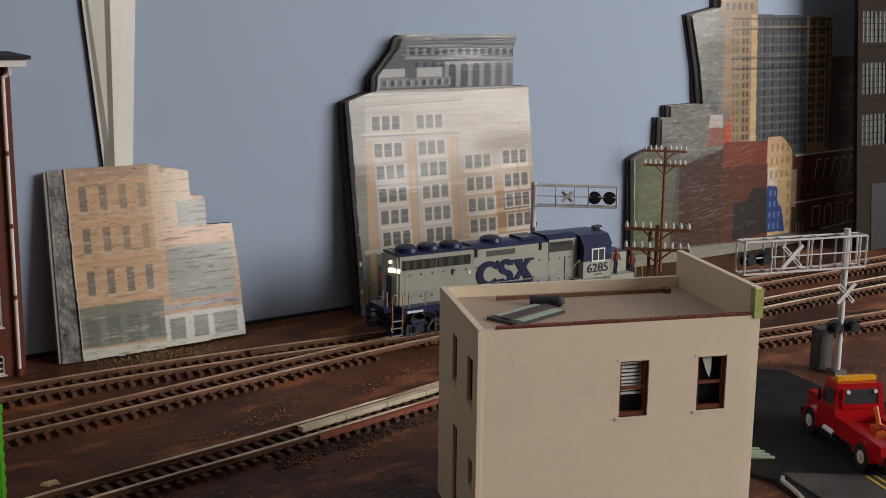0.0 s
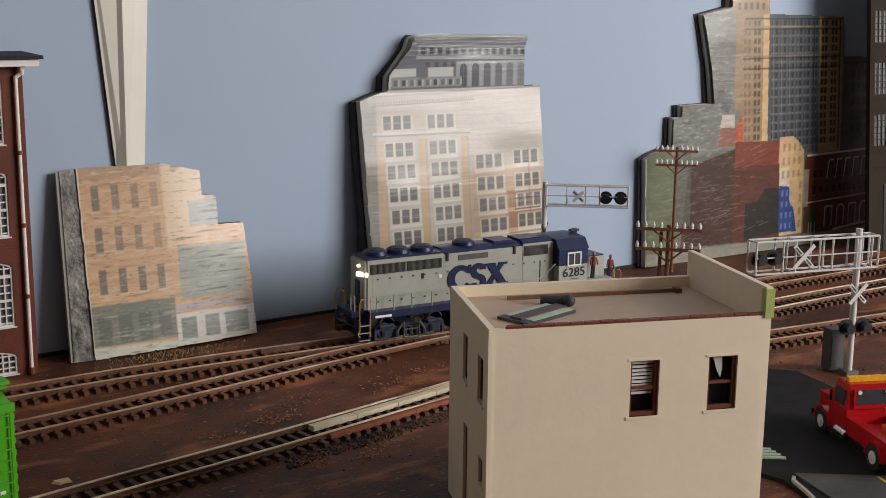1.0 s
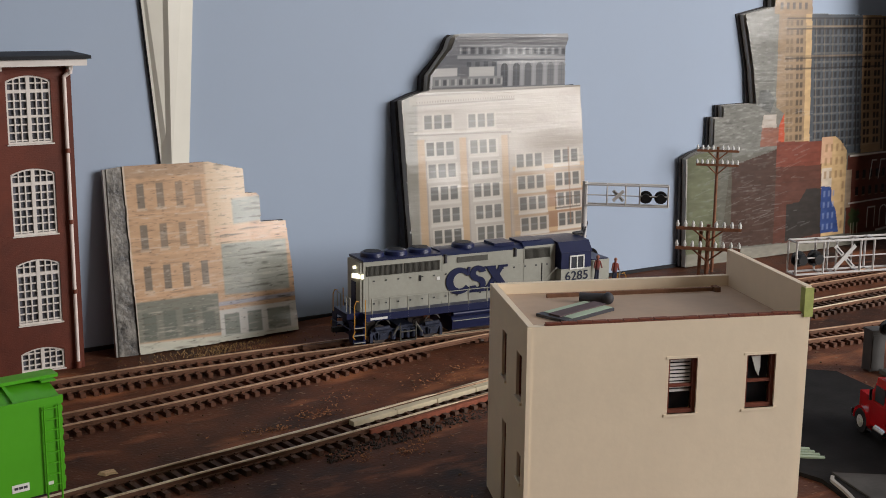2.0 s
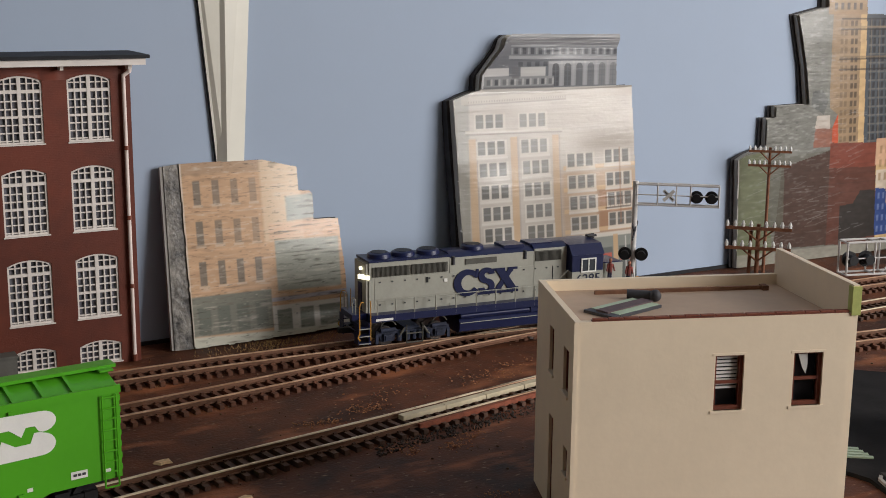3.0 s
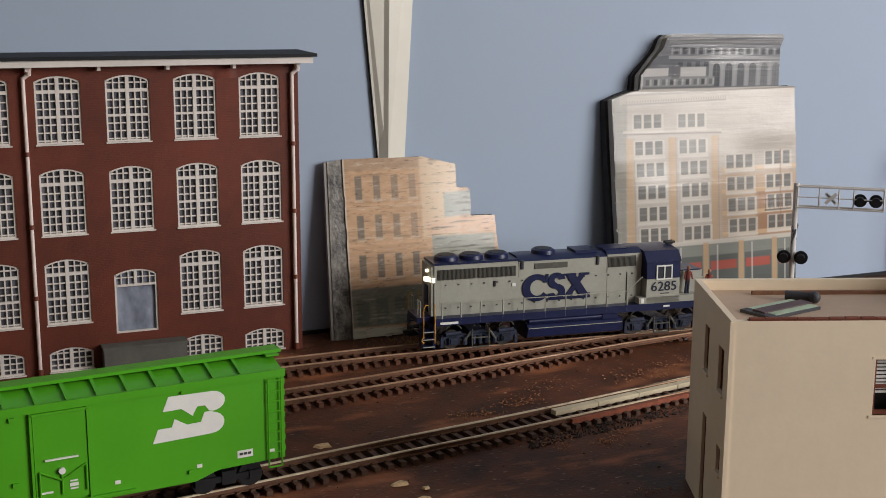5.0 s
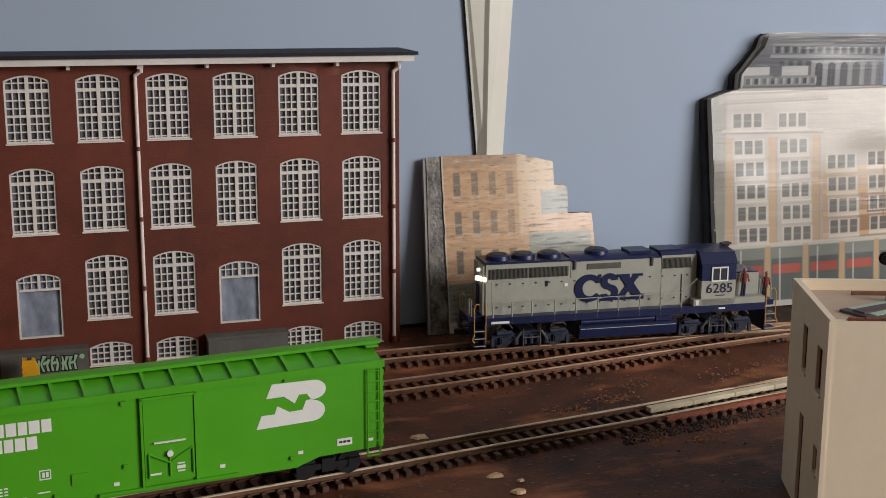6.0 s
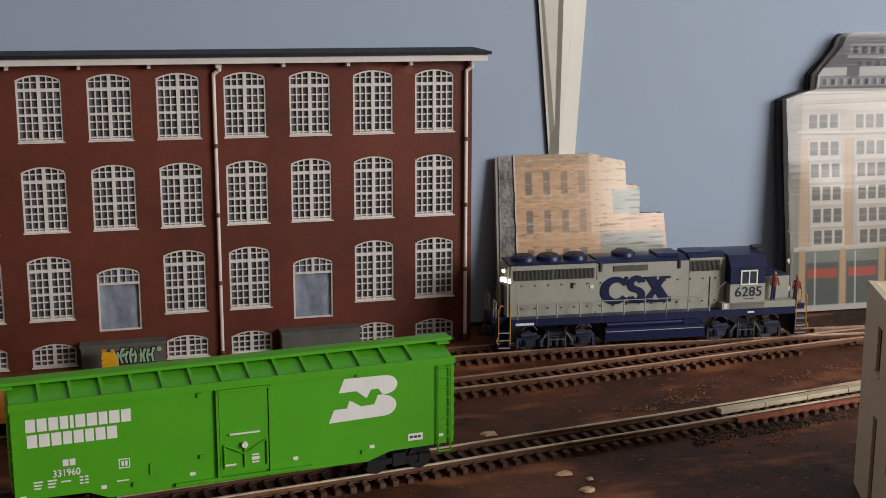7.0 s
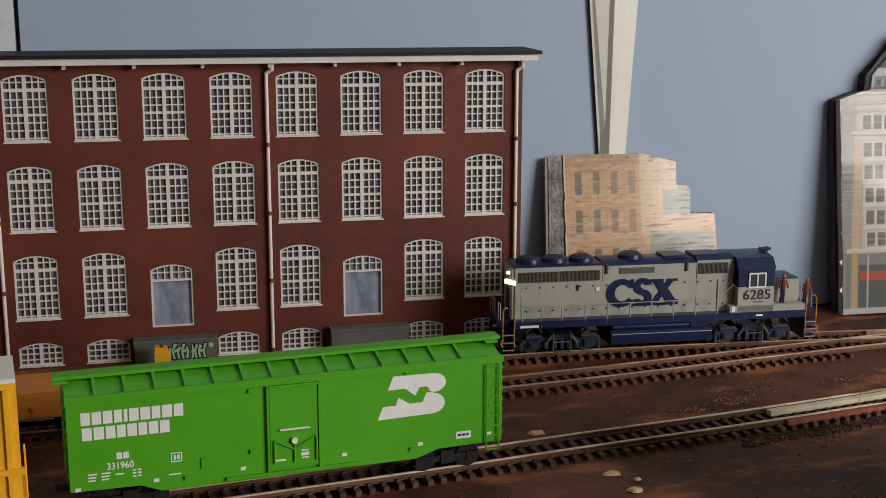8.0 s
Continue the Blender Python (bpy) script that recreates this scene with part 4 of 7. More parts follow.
            s.rect(x + 0.0028, x + 0.0035, z, z + 0.0082, (0.06, 0.04, 0.03), 0.7, 0.0007)
    s.rect(0.7525, 0.7960, 0.1560, 0.1580, dark, 0.6, 0.001)
    # old walls on the flank
    s.shape([(0.5200, 0.0), (0.5600, 0.0), (0.5500, 0.0920), (0.5200, 0.0880)], (0.115, 0.125, 0.075))
    s.shape([(0.5480, 0.0840), (0.6190, 0.0900), (0.6245, 0.1180), (0.6060, 0.1290), (0.5480, 0.1290)], silver, 0.9)
    s.shape([(0.5600, 0.0120), (0.6360, 0.0100), (0.6340, 0.0880), (0.6200, 0.0900), (0.5660, 0.0780)], dull)
    s.shape([(0.5500, 0.0300), (0.5700, 0.0300), (0.5680, 0.0900), (0.5500, 0.0880)], (0.09, 0.09, 0.07), 0.7)
    s.shape([(0.5984, 0.0920), (0.6190, 0.0925), (0.6190, 0.1075), (0.6000, 0.1100)], (0.22, 0.085, 0.055), 0.85)
    s.shape([(0.5990, 0.1080), (0.6160, 0.1070), (0.6150, 0.1180), (0.6010, 0.1180)], (0.42, 0.37, 0.32), 0.9)
    s.shape([(0.6185, 0.0925), (0.6262, 0.0950), (0.6240, 0.1190), (0.6190, 0.1085)], (0.40, 0.075, 0.035))
    s.shape([(0.5940, 0.1260), (0.6080, 0.1190), (0.6130, 0.1300), (0.6060, 0.1385), (0.5950, 0.1380)], (0.09, 0.095, 0.09), 0.85)
    s.shape([(0.6175, 0.0740), (0.6740, 0.0720), (0.6723, 0.0932), (0.6175, 0.0955)], red)
    s.shape([(0.6180, 0.0100), (0.6765, 0.0090), (0.6742, 0.0730), (0.6178, 0.0745)], (0.085, 0.036, 0.026))
    s.shape([(0.6320, 0.0110), (0.6762, 0.0140), (0.6735, 0.0530), (0.6560, 0.0540), (0.6470, 0.0430), (0.6320, 0.0425)], (0.026, 0.026, 0.024), 0.92)
    for k in range(11):
        s.rect(0.5660, 0.6740, 0.0140 + 0.0078 * k, 0.0144 + 0.0078 * k, (0.04, 0.026, 0.022), 0.35, 0.0008)
    # yellow and blue corner house, dark row with white lines
    s.shape([(0.6761, 0.0110), (0.7058, 0.0110), (0.7046, 0.0835), (0.6945, 0.0930), (0.6880, 0.0965), (0.6715, 0.0962)], yellow)
    s.shape([(0.6715, 0.0740), (0.6860, 0.0740), (0.6850, 0.0960), (0.6715, 0.0962)], (0.46, 0.28, 0.19), 0.7)
    s.shape([(0.6755, 0.0140), (0.6990, 0.0130), (0.6940, 0.0330), (0.6880, 0.0400), (0.6870, 0.0530), (0.6738, 0.0545)], (0.032, 0.055, 0.16))
    s.shape([(0.6740, 0.0545), (0.6870, 0.0530), (0.6860, 0.0700), (0.6735, 0.0700)], (0.45, 0.42, 0.38), 0.6)
    for r in range(3):
        for k in range(4):
            s.rect(0.6765 + 0.0068 * k, 0.6795 + 0.0068 * k, 0.0605 + 0.0115 * r, 0.0670 + 0.0115 * r, (0.24, 0.155, 0.085), 0.75, 0.0010)
    for r in range(4):
        for k in range(3):
            s.rect(0.6772 + 0.0058 * k, 0.6796 + 0.0058 * k, 0.0165 + 0.0095 * r, 0.0215 + 0.0095 * r, (0.16, 0.20, 0.33), 0.6, 0.0010)
        s.rect(0.7000, 0.7030, 0.0160 + 0.0115 * r, 0.0225 + 0.0115 * r, (0.22, 0.14, 0.08), 0.7, 0.0010)
    row = (0.085, 0.028, 0.019)
    s.shape([(0.7081, 0.0100), (0.8040, 0.0070), (0.7957, 0.0800), (0.7062, 0.0790)], row)
    s.shape([(0.7050, 0.0330), (0.7130, 0.0330), (0.7130, 0.0660), (0.7050, 0.0660)], (0.30, 0.23, 0.16), 0.8)
    for k in range(9):
        for r in range(2):
            s.rect(0.7185 + 0.0090 * k, 0.7226 + 0.0090 * k, 0.0430 + 0.0145 * r, 0.0505 + 0.0145 * r, (0.014, 0.012, 0.012), 0.9, 0.0009)
            s.rect(0.7185 + 0.0090 * k, 0.7226 + 0.0090 * k, 0.0424 + 0.0145 * r, 0.0430 + 0.0145 * r, (0.3, 0.2, 0.15), 0.5, 0.0008)
    white = (0.62, 0.58, 0.52)
    s.rect(0.7090, 0.8000, 0.0776, 0.0790, white, 0.9, 0.0009, tilt=0.012)
    s.rect(0.7100, 0.8000, 0.0362, 0.0372, white, 0.75, 0.0009, tilt=0.02)
    s.rect(0.7500, 0.8000, 0.0085, 0.0105, white, 0.75, 0.0010, tilt=0.06)
    for k in range(5):
        x = 0.7370 + 0.0122 * k
        s.rect(x, x + 0.0009, 0.0560, 0.0730, white, 0.8, 0.0008, slant=0.14)
        s.rect(x + 0.0022, x + 0.0092, 0.0722, 0.0731, white, 0.7, 0.0008)
    for k in range(4):
        x = 0.7370 + 0.0172 * k
        if k % 2:
            s.arch(x, x + 0.0110, 0.0130, 0.0320, white, 0.8)
            s.arch(x + 0.0010, x + 0.0100, 0.0120, 0.0309, row)
        else:
            s.rect(x, x + 0.0110, 0.0130, 0.0315, white, 0.8, 0.0008)
            s.rect(x + 0.0010, x + 0.0100, 0.0120, 0.0305, row, 1, 0.0008)
    tree = np.hypot((s.X - 0.7190) / 0.0085, (s.Z - 0.0215) / 0.0120) + 0.35 * s.cloud(0.003, 0.003)
    s.ink(np.clip((1 - tree) * 4, 0, 1), (0.035, 0.050, 0.020))
    for x in (0.7150, 0.7185, 0.7235):
        s.rect(x, x + 0.0010, 0.0090, 0.0190, (0.40, 0.36, 0.25), 0.7, 0.0008)
    s.rect(0.5200, 0.8050, -0.0010, 0.0100, (0.20, 0.19, 0.155), 0.9, 0.0016, tilt=-0.006)
    s.mottle(0.10, (0.010, 0.003), (0.004, 0.002))
    # pale and dark streaks over the flank: glare ripples put into the ink
    glare_ripple = 0.8 * s.cloud(0.006, 0.0014) + 0.8 * s.cloud(0.0035, 0.0010)
    flank = np.clip((0.640 - s.X) / 0.05, 0, 1) * (0.25 + 0.75 * np.clip((s.Z - 0.075) / 0.03, 0, 1))
    s.ink(np.clip(glare_ripple - 0.35, 0, 1) * flank, (0.42, 0.42, 0.40), 0.55)
    s.ink(np.clip(-glare_ripple - 0.45, 0, 1) * flank, (0.035, 0.035, 0.032), 0.7)
    for _ in range(150):  # fine scratches
        x, z, w = s.rng.uniform(0.53, 0.65), s.rng.uniform(0.015, 0.125), s.rng.uniform(0.004, 0.018)
        s.rect(x, x + w, z, z + 0.0006, (0.5, 0.5, 0.48), s.rng.uniform(0.04, 0.16), 0.0007, tilt=s.rng.uniform(-0.1, 0.35))
    s.rect(0.5215, 0.5232, 0.0, 0.0880, (0.55, 0.53, 0.5), 0.8, 0.0008, slant=-0.02)
    s.C *= 1.18
    s.build(gloss_print("glossy_skyline_print", 0.22, 1.0, 0.34, 420.0), b, 0.0042, "scratched glossy skyline print with glare inked on its flank")
    return b


cutout_one()
cutout_two()
cutout_three()


def build_strip():
    """A folded, tapering strip that stands on the wall behind the warehouse cut-out."""
    st = thing("tapered_strip", "long cream folded strip that tapers downwards on the backdrop", "strip")
    z0, z1 = 0.1060, 0.42

    def at(z):
        k = (z - 0.11) / (0.2066 - 0.11)
        return 0.0950 - 0.0088 * k, 0.1004 + 0.0010 * k, 0.1126 + 0.0054 * k

    for name, i, j, y0, y1, m in (("left_face", 0, 1, WALL_Y - 0.0020, WALL_Y - 0.0065, "cream"), ("right_face", 1, 2, WALL_Y - 0.0065, WALL_Y - 0.0035, "cream")):
        bm = bmesh.new()
        vs = []
        for z in (z0, z1):
            xs = at(z)
            vs += [bm.verts.new((xs[i], y0, z)), bm.verts.new((xs[j], y1, z)), bm.verts.new((xs[j], y1 + 0.002, z)), bm.verts.new((xs[i], y0 + 0.001, z))]
        for f in ((0, 1, 5, 4), (1, 2, 6, 5), (2, 3, 7, 6), (3, 0, 4, 7), (3, 2, 1, 0), (4, 5, 6, 7)):
            bm.faces.new([vs[q] for q in f])
        part(name, bm, M[m], st)
    bm = bmesh.new()
    vs = [bm.verts.new((at(z)[0] - o, y, z)) for z in (z0, z1) for o, y in ((0.0004, WALL_Y - 0.0022), (-0.0001, WALL_Y - 0.0024), (-0.0001, WALL_Y - 0.0004), (0.0004, WALL_Y - 0.0004))]
    for f in ((0, 1, 5, 4), (1, 2, 6, 5), (2, 3, 7, 6), (3, 0, 4, 7), (3, 2, 1, 0), (4, 5, 6, 7)):
        bm.faces.new([vs[q] for q in f])
    part("dark_edge", bm, M["dark"], st, "dark edge line")
    return st


build_strip()

# ---- small helpers for prints, lettering and plates ----


def plate(w, h, material, t=0.00016):
    """A thin printed rectangle, its lower left corner at the origin, facing -y."""
    return data_of("plate", boxes((0, w, -t, 0, 0, h)), material)


def lettering(text, size, material, squeeze=1.0, bold=0.0):
    """Mesh of a line of text, lying in x and z, facing -y."""
    cu = bpy.data.curves.new("lettering", "FONT")
    cu.body, cu.size, cu.extrude, cu.resolution_u = text, size, 0.00006, 3
    cu.offset = bold
    ob = new("lettering", cu)
    me = bpy.data.meshes.new_from_object(ob.evaluated_get(bpy.context.evaluated_depsgraph_get()))
    bpy.data.objects.remove(ob)
    me.transform(Matrix.Rotation(radians(90), 4, "X") @ Matrix.Diagonal((squeeze, 1, 1, 1)))
    me.materials.clear()
    me.materials.append(material)
    return me


def wheel(r, w, n=20):
    bm = bmesh.new()
    rod(bm, (0, -w / 2, 0), (0, w / 2, 0), r, n)
    rod(bm, (0, -w / 2 - 0.0006, 0), (0, -w / 2, 0), r * 0.45, 12)
    return bm


# ---- the beige two-storey building in front ----
SHOP = Matrix.Translation((0.1038, 0.1246, 0)) @ Matrix.Rotation(radians(-20.6), 4, "Z")
SW, SD, SH, ST = 0.1142, 0.0720, 0.0910, 0.0026


def holed(u0, u1, v0, v1, holes, make):
    """Wall panel from u0 to u1 and v0 to v1 with rectangular holes (a0, a1, b0, b1), none above another but in its own column."""
    cuts = sorted({u0, u1} | {h[0] for h in holes} | {h[1] for h in holes})
    for a, b in zip(cuts, cuts[1:]):
        spans = sorted((h[2], h[3]) for h in holes if h[0] <= a and b <= h[1])
        low = v0
        for s0, s1 in spans:
            make(a, b, low, s0)
            low = s1
        make(a, b, low, v1)


def welded(bm):
    bmesh.ops.remove_doubles(bm, verts=bm.verts, dist=0.00001)
    return bm


def build_shop():
    shop = thing("shop_building", "beige two-storey model building with an open flat roof", "building", SHOP)
    front = [(0.0563, 0.0681, 0.0535, 0.0757), (0.0886, 0.1008, 0.0540, 0.0756)]
    left = [(0.0372, 0.0452, 0.0590, 0.0782), (0.0095, 0.0185, 0.0588, 0.0768), (0.0350, 0.0425, 0.0008, 0.0410), (0.0080, 0.0146, 0.0265, 0.0372)]
    bm = bmesh.new()
    holed(0, SW - ST, -0.001, SH, front, lambda a, b, c, d: box(bm, a, b, 0, ST, c, d))
    part("front_wall", welded(bm), M["beige"], shop)
    bm = bmesh.new()
    holed(ST, SD, -0.001, SH, left, lambda a, b, c, d: box(bm, 0, ST, a, b, c, d))
    part("side_wall", welded(bm), M["beige"], shop)
    part("back_wall", boxes((ST, SW - ST, SD - ST, SD, -0.001, SH)), M["beige"], shop)
    bm = bmesh.new()
    vs = [bm.verts.new(p) for x in (SW - ST, SW) for p in ((x, 0.0004, -0.001), (x, SD, -0.001), (x, SD, SH + 0.0112), (x, 0.0004, SH + 0.0110))]
    for f in ((3, 2, 1, 0), (4, 5, 6, 7), (0, 1, 5, 4), (1, 2, 6, 5), (2, 3, 7, 6), (3, 0, 4, 7)):
        bm.faces.new([vs[i] for i in f])
    part("parapet_wall", bm, M["beige"], shop, "taller sloping parapet wall")
    part("roof", boxes((ST, SW - ST, ST, SD - ST, SH - 0.0062, SH - 0.0046)), M["beige_dark"], shop, "tan card roof")
    # brick coping along the front parapet, laid in short lengths
    cope = part("coping", boxes((0.0065, SW - 0.004, 0.0002, 0.0020, SH, SH + 0.0005)), M["redbrown"], shop, "red brick coping")
    cm = data_of("coping_brick", bevelled(boxes((0, 0.0056, 0, 0.0021, 0, 0.0005)), 0.00015, 1), M["rust"])
    for i in range(17):
        part("coping_brick", cm, None, cope, m=pose(0.0070 + i * 0.0061, 0.0001, SH + 0.0005 + random.uniform(0, 0.0002), 0, 0, random.uniform(-2, 2)))
    part("corner_tape", bevelled(boxes((SW - 0.0032, SW + 0.0005, -0.0006, 0.0030, SH - 0.0010, SH + 0.0104)), 0.0003), M["moss"], shop, "yellow-green patch on the corner")
    part("corner_strip", boxes((-0.0005, 0.0012, -0.0005, 0.0012, -0.001, SH - 0.0004)), M["beige"], shop)
    # front windows: brown sash, blind, sill and head
    for i, (a, b, c, d) in enumerate(front):
        w = part("window", boxes((a, a + 0.0009, 0.0010, 0.0024, c, d), (b - 0.0016, b, 0.0010, 0.0024, c, d), (a + 0.0009, b - 0.0016, 0.0010, 0.0024, c, c + 0.0016),
                                 (a + 0.0009, b - 0.0016, 0.0010, 0.0024, d - 0.0007, d), (a + 0.0009, b - 0.0016, 0.0013, 0.0024, (c + d) / 2 - 0.0006, (c + d) / 2 + 0.0006)), M["redbrown"], shop,
                 "red-brown sash window with a pale blind" if i == 0 else "red-brown sash window with a curtain")
        part("pane", boxes((a + 0.0005, b - 0.0005, 0.0060, 0.0066, c, d)), M["window_glass"], w)
        part("sill", boxes((a - 0.0014, b + 0.0012, -0.0003, 0.0012, c - 0.0012, c)), M["beige"], w)
        part("head", boxes((a - 0.0012, b + 0.0010, -0.0002, 0.0012, d, d + 0.0010)), M["beige"], w)
        if i == 0:
            for k in range(9):
                z = d - 0.0016 - k * 0.0015
                part("blind_slat", boxes((a + 0.0010, b - 0.0017, 0.0028, 0.0034, z - 0.0005, z + 0.0004)), M["white_ink"], w)
        else:
            part("curtain", flat([(a + 0.0030, d - 0.0008), (a + 0.0052, d - 0.0072), (a + 0.0066, d - 0.0095), (a + 0.0072, d - 0.0060), (a + 0.0070, d - 0.0008)], 0.0030, 0.0034), M["white_ink"], w)
    for i, (a, b, c, d) in enumerate(left):
        w = part("door" if i == 2 else "window", boxes((0.0012, 0.0026, a, a + 0.0008, c, d), (0.0012, 0.0026, b - 0.0008, b, c, d), (0.0012, 0.0026, a + 0.0008, b - 0.0008, d - 0.0008, d),
                                                        (0.0012, 0.0026, a + 0.0008, b - 0.0008, c, c + 0.0008)), M["redbrown"], shop, "red-brown side door" if i == 2 else "red-brown side window")
        part("pane", boxes((0.0024, 0.0030, a, b, c, d)), M["window_glass"], w)
        if i != 2:
            part("sill", boxes((-0.0008, 0.0004, a - 0.0010, b + 0.0010, c - 0.0011, c)), M["beige"], w)
    # the kit stands out of square: its side wall leans inwards towards the back
    for ob in [c for p in shop.children for c in (p, *p.children)]:
        if ob.name.startswith("coping"):
            continue
        for v in ob.data.vertices:
            v.co.x += 0.050 * v.co.y * max(0.0, 1 - v.co.x / SW)
    return shop


build_shop()


def on_shop(x, y, z, a=0):
    return SHOP @ pose(x, y, z, 0, 0, a)


def roof_clutter():
    z = SH - 0.0046
    bar = thing("wooden_rod", "long thin brown wooden strip lying on the roof", "strip", on_shop(0.064, 0.0612, z))
    part("shaft", bevelled(boxes((-0.0385, 0.0380, -0.0007, 0.0007, 0, 0.0016)), 0.0002, 1), M["tan_stick"], bar)
    part("end_piece", bevelled(boxes((0.0365, 0.0392, -0.0030, 0.0016, 0, 0.0020)), 0.0003), M["tan_stick"], bar)
    fr = thing("roof_hatch", "loose pale green frame with a dark strap on the roof", "hatch", on_shop(0.0300, 0.0340, z, 33))
    part("frame", bevelled(boxes((-0.0120, 0.0140, -0.0072, -0.0030, 0, 0.0014), (-0.0120, 0.0140, 0.0030, 0.0072, 0, 0.0014)), 0.0003, 1), M["sage"], fr)
    part("strap", bevelled(boxes((-0.0140, 0.0150, -0.0030, 0.0030, 0.0002, 0.0019)), 0.0004), M["plum"], fr, "dull plum strap")
    part("rim", bevelled(boxes((-0.0160, -0.0120, -0.0078, 0.0078, 0, 0.0012), (-0.0120, 0.0142, -0.0080, -0.0072, 0, 0.0012)), 0.0003, 1), M["darkgrey"], fr, "dark grey rim")
    roll = thing("rolled_sheet", "dark grey bent plastic offcut lying at the roof hatch", "offcut", on_shop(0.0425, 0.0490, z, -24))
    bm = bmesh.new()
    rod(bm, (-0.0062, 0, 0.0022), (0.0050, 0, 0.0022), 0.0020, 14)
    bmesh.ops.create_uvsphere(bm, u_segments=12, v_segments=8, radius=0.0026, matrix=Matrix.Translation((0.0056, -0.0008, 0.0024)))
    part("sheet", bm, M["darkgrey"], roll)


roof_clutter()

# ---- rolling stock ----


def freight_truck(parent, x, half=0.0088):
    tk = part("truck", boxes((x - 0.0125, x + 0.0125, -half - 0.0022, -half - 0.0002, 0.0042, 0.0068), (x - 0.0125, x + 0.0125, half + 0.0002, half + 0.0022, 0.0042, 0.0068),
                             (x - 0.0030, x + 0.0030, -half - 0.0026, half + 0.0026, 0.0030, 0.0088), (x - 0.0146, x - 0.0092, -half - 0.0026, -half - 0.0002, 0.0036, 0.0072),
                             (x + 0.0092, x + 0.0146, -half - 0.0026, -half - 0.0002, 0.0036, 0.0072)), M["black"], parent, "black freight truck")
    for s in (-1, 1):
        for sx in (-1, 1):
            bm = wheel(0.0054, 0.0022)
            part("wheel", bm, M["black"], tk, m=pose(x + sx * 0.0102, s * half * 0.94, 0.0052))
    return tk


def build_boxcar():
    a = math.atan2(0.0196, 0.184)
    car = thing("boxcar", "bright green boxcar with white lettering on the siding", "railway car", Matrix.Translation((-0.1305, 0.2460, RAIL_TOP)) @ Matrix.Rotation(a, 4, "Z"))
    L, W, Z0, Z1 = 0.0915, 0.0165, 0.0118, 0.0500
    # body with a side sill that dips between the trucks
    side = [(-L, Z0 + 0.001), (-0.064, Z0 + 0.0005), (-0.056, Z0 - 0.0028), (0.052, Z0 - 0.0028), (0.062, Z0 + 0.0005), (L, Z0 + 0.001), (L, Z1), (-L, Z1)]
    body = part("body", bevelled(flat(side, -W, W), 0.0004, 1), M["green"], car)
    part("eave", bevelled(boxes((-L - 0.0004, L + 0.0004, -W - 0.0008, -W + 0.0004, Z1 - 0.0012, Z1 + 0.0020), (-L - 0.0004, L + 0.0004, W - 0.0004, W + 0.0008, Z1 - 0.0012, Z1 + 0.0020)), 0.0003), M["green"], car)
    # roof: two low slopes with raised ribs, a running board and end platforms
    bm = bmesh.new()
    prof = [(-W, Z1), (-W, Z1 + 0.0006), (-0.0035, Z1 + 0.0044), (0.0035, Z1 + 0.0044), (W, Z1 + 0.0006), (W, Z1)]
    av = [bm.verts.new((-L, y, z)) for y, z in prof]
    bv = [bm.verts.new((L, y, z)) for y, z in prof]
    for i in range(6):
        bm.faces.new((av[i], av[(i + 1) % 6], bv[(i + 1) % 6], bv[i]))
    bm.faces.new(av[::-1])
    bm.faces.new(bv)
    roof = part("roof", bm, M["green"], car, "ribbed green roof")
    rib = bmesh.new()
    for s in (-1, 1):
        vs = [rib.verts.new(p) for x in (-0.0007, 0.0007) for p in ((x, s * W, Z1 + 0.0006), (x, s * 0.0032, Z1 + 0.0044), (x, s * 0.0032, Z1 + 0.0056), (x, s * W, Z1 + 0.0018))]
        for f in ((0, 1, 2, 3), (7, 6, 5, 4), (0, 4, 5, 1), (1, 5, 6, 2), (2, 6, 7, 3), (3, 7, 4, 0)):
            rib.faces.new([vs[i] for i in f])
    rib = data_of("roof_rib", rib, M["green"])
    for i in range(14):
        part("roof_rib", rib, None, roof, m=pose(-0.0800 + i * 0.0118, 0, 0))
    part("running_board", bevelled(boxes((-L - 0.004, L + 0.004, -0.0040, 0.0040, Z1 + 0.0054, Z1 + 0.0068)), 0.0002, 1), M["green"], roof)
    for s in (-1, 1):
        part("end_platform", bevelled(boxes((s * L - 0.0040, s * L + 0.0018, -0.0070, 0.0070, Z1 + 0.0048, Z1 + 0.0056)), 0.0003, 1), M["green"], roof)
    ribm = data_of("end_rib", bevelled(boxes((-0.0009, 0.0009, -W + 0.0014, W - 0.0014, 0, 0.0022)), 0.0004, 1), M["green"])
    for s in (-1, 1):
        for k in range(7):
            part("end_rib", ribm, None, car, m=pose(s * L, 0, Z0 + 0.0035 + 0.0049 * k))
    # plug door in its frame, with the operating gear
    F = -W
    door = part("door", bevelled(boxes((-0.0115, 0.0086, F - 0.0009, F, Z0 + 0.0006, Z1 - 0.0026)), 0.0003, 1), M["green"], car, "green plug door")
    part("door_frame", boxes((-0.0128, -0.0118, F - 0.0014, F, Z0 - 0.0020, Z1 - 0.0012), (0.0089, 0.0099, F - 0.0014, F, Z0 - 0.0020, Z1 - 0.0012),
                             (-0.0128, 0.0099, F - 0.0014, F, Z1 - 0.0024, Z1 - 0.0014), (-0.0300, 0.0270, F - 0.0016, F, Z0 - 0.0016, Z0 - 0.0004)), M["green"], door)
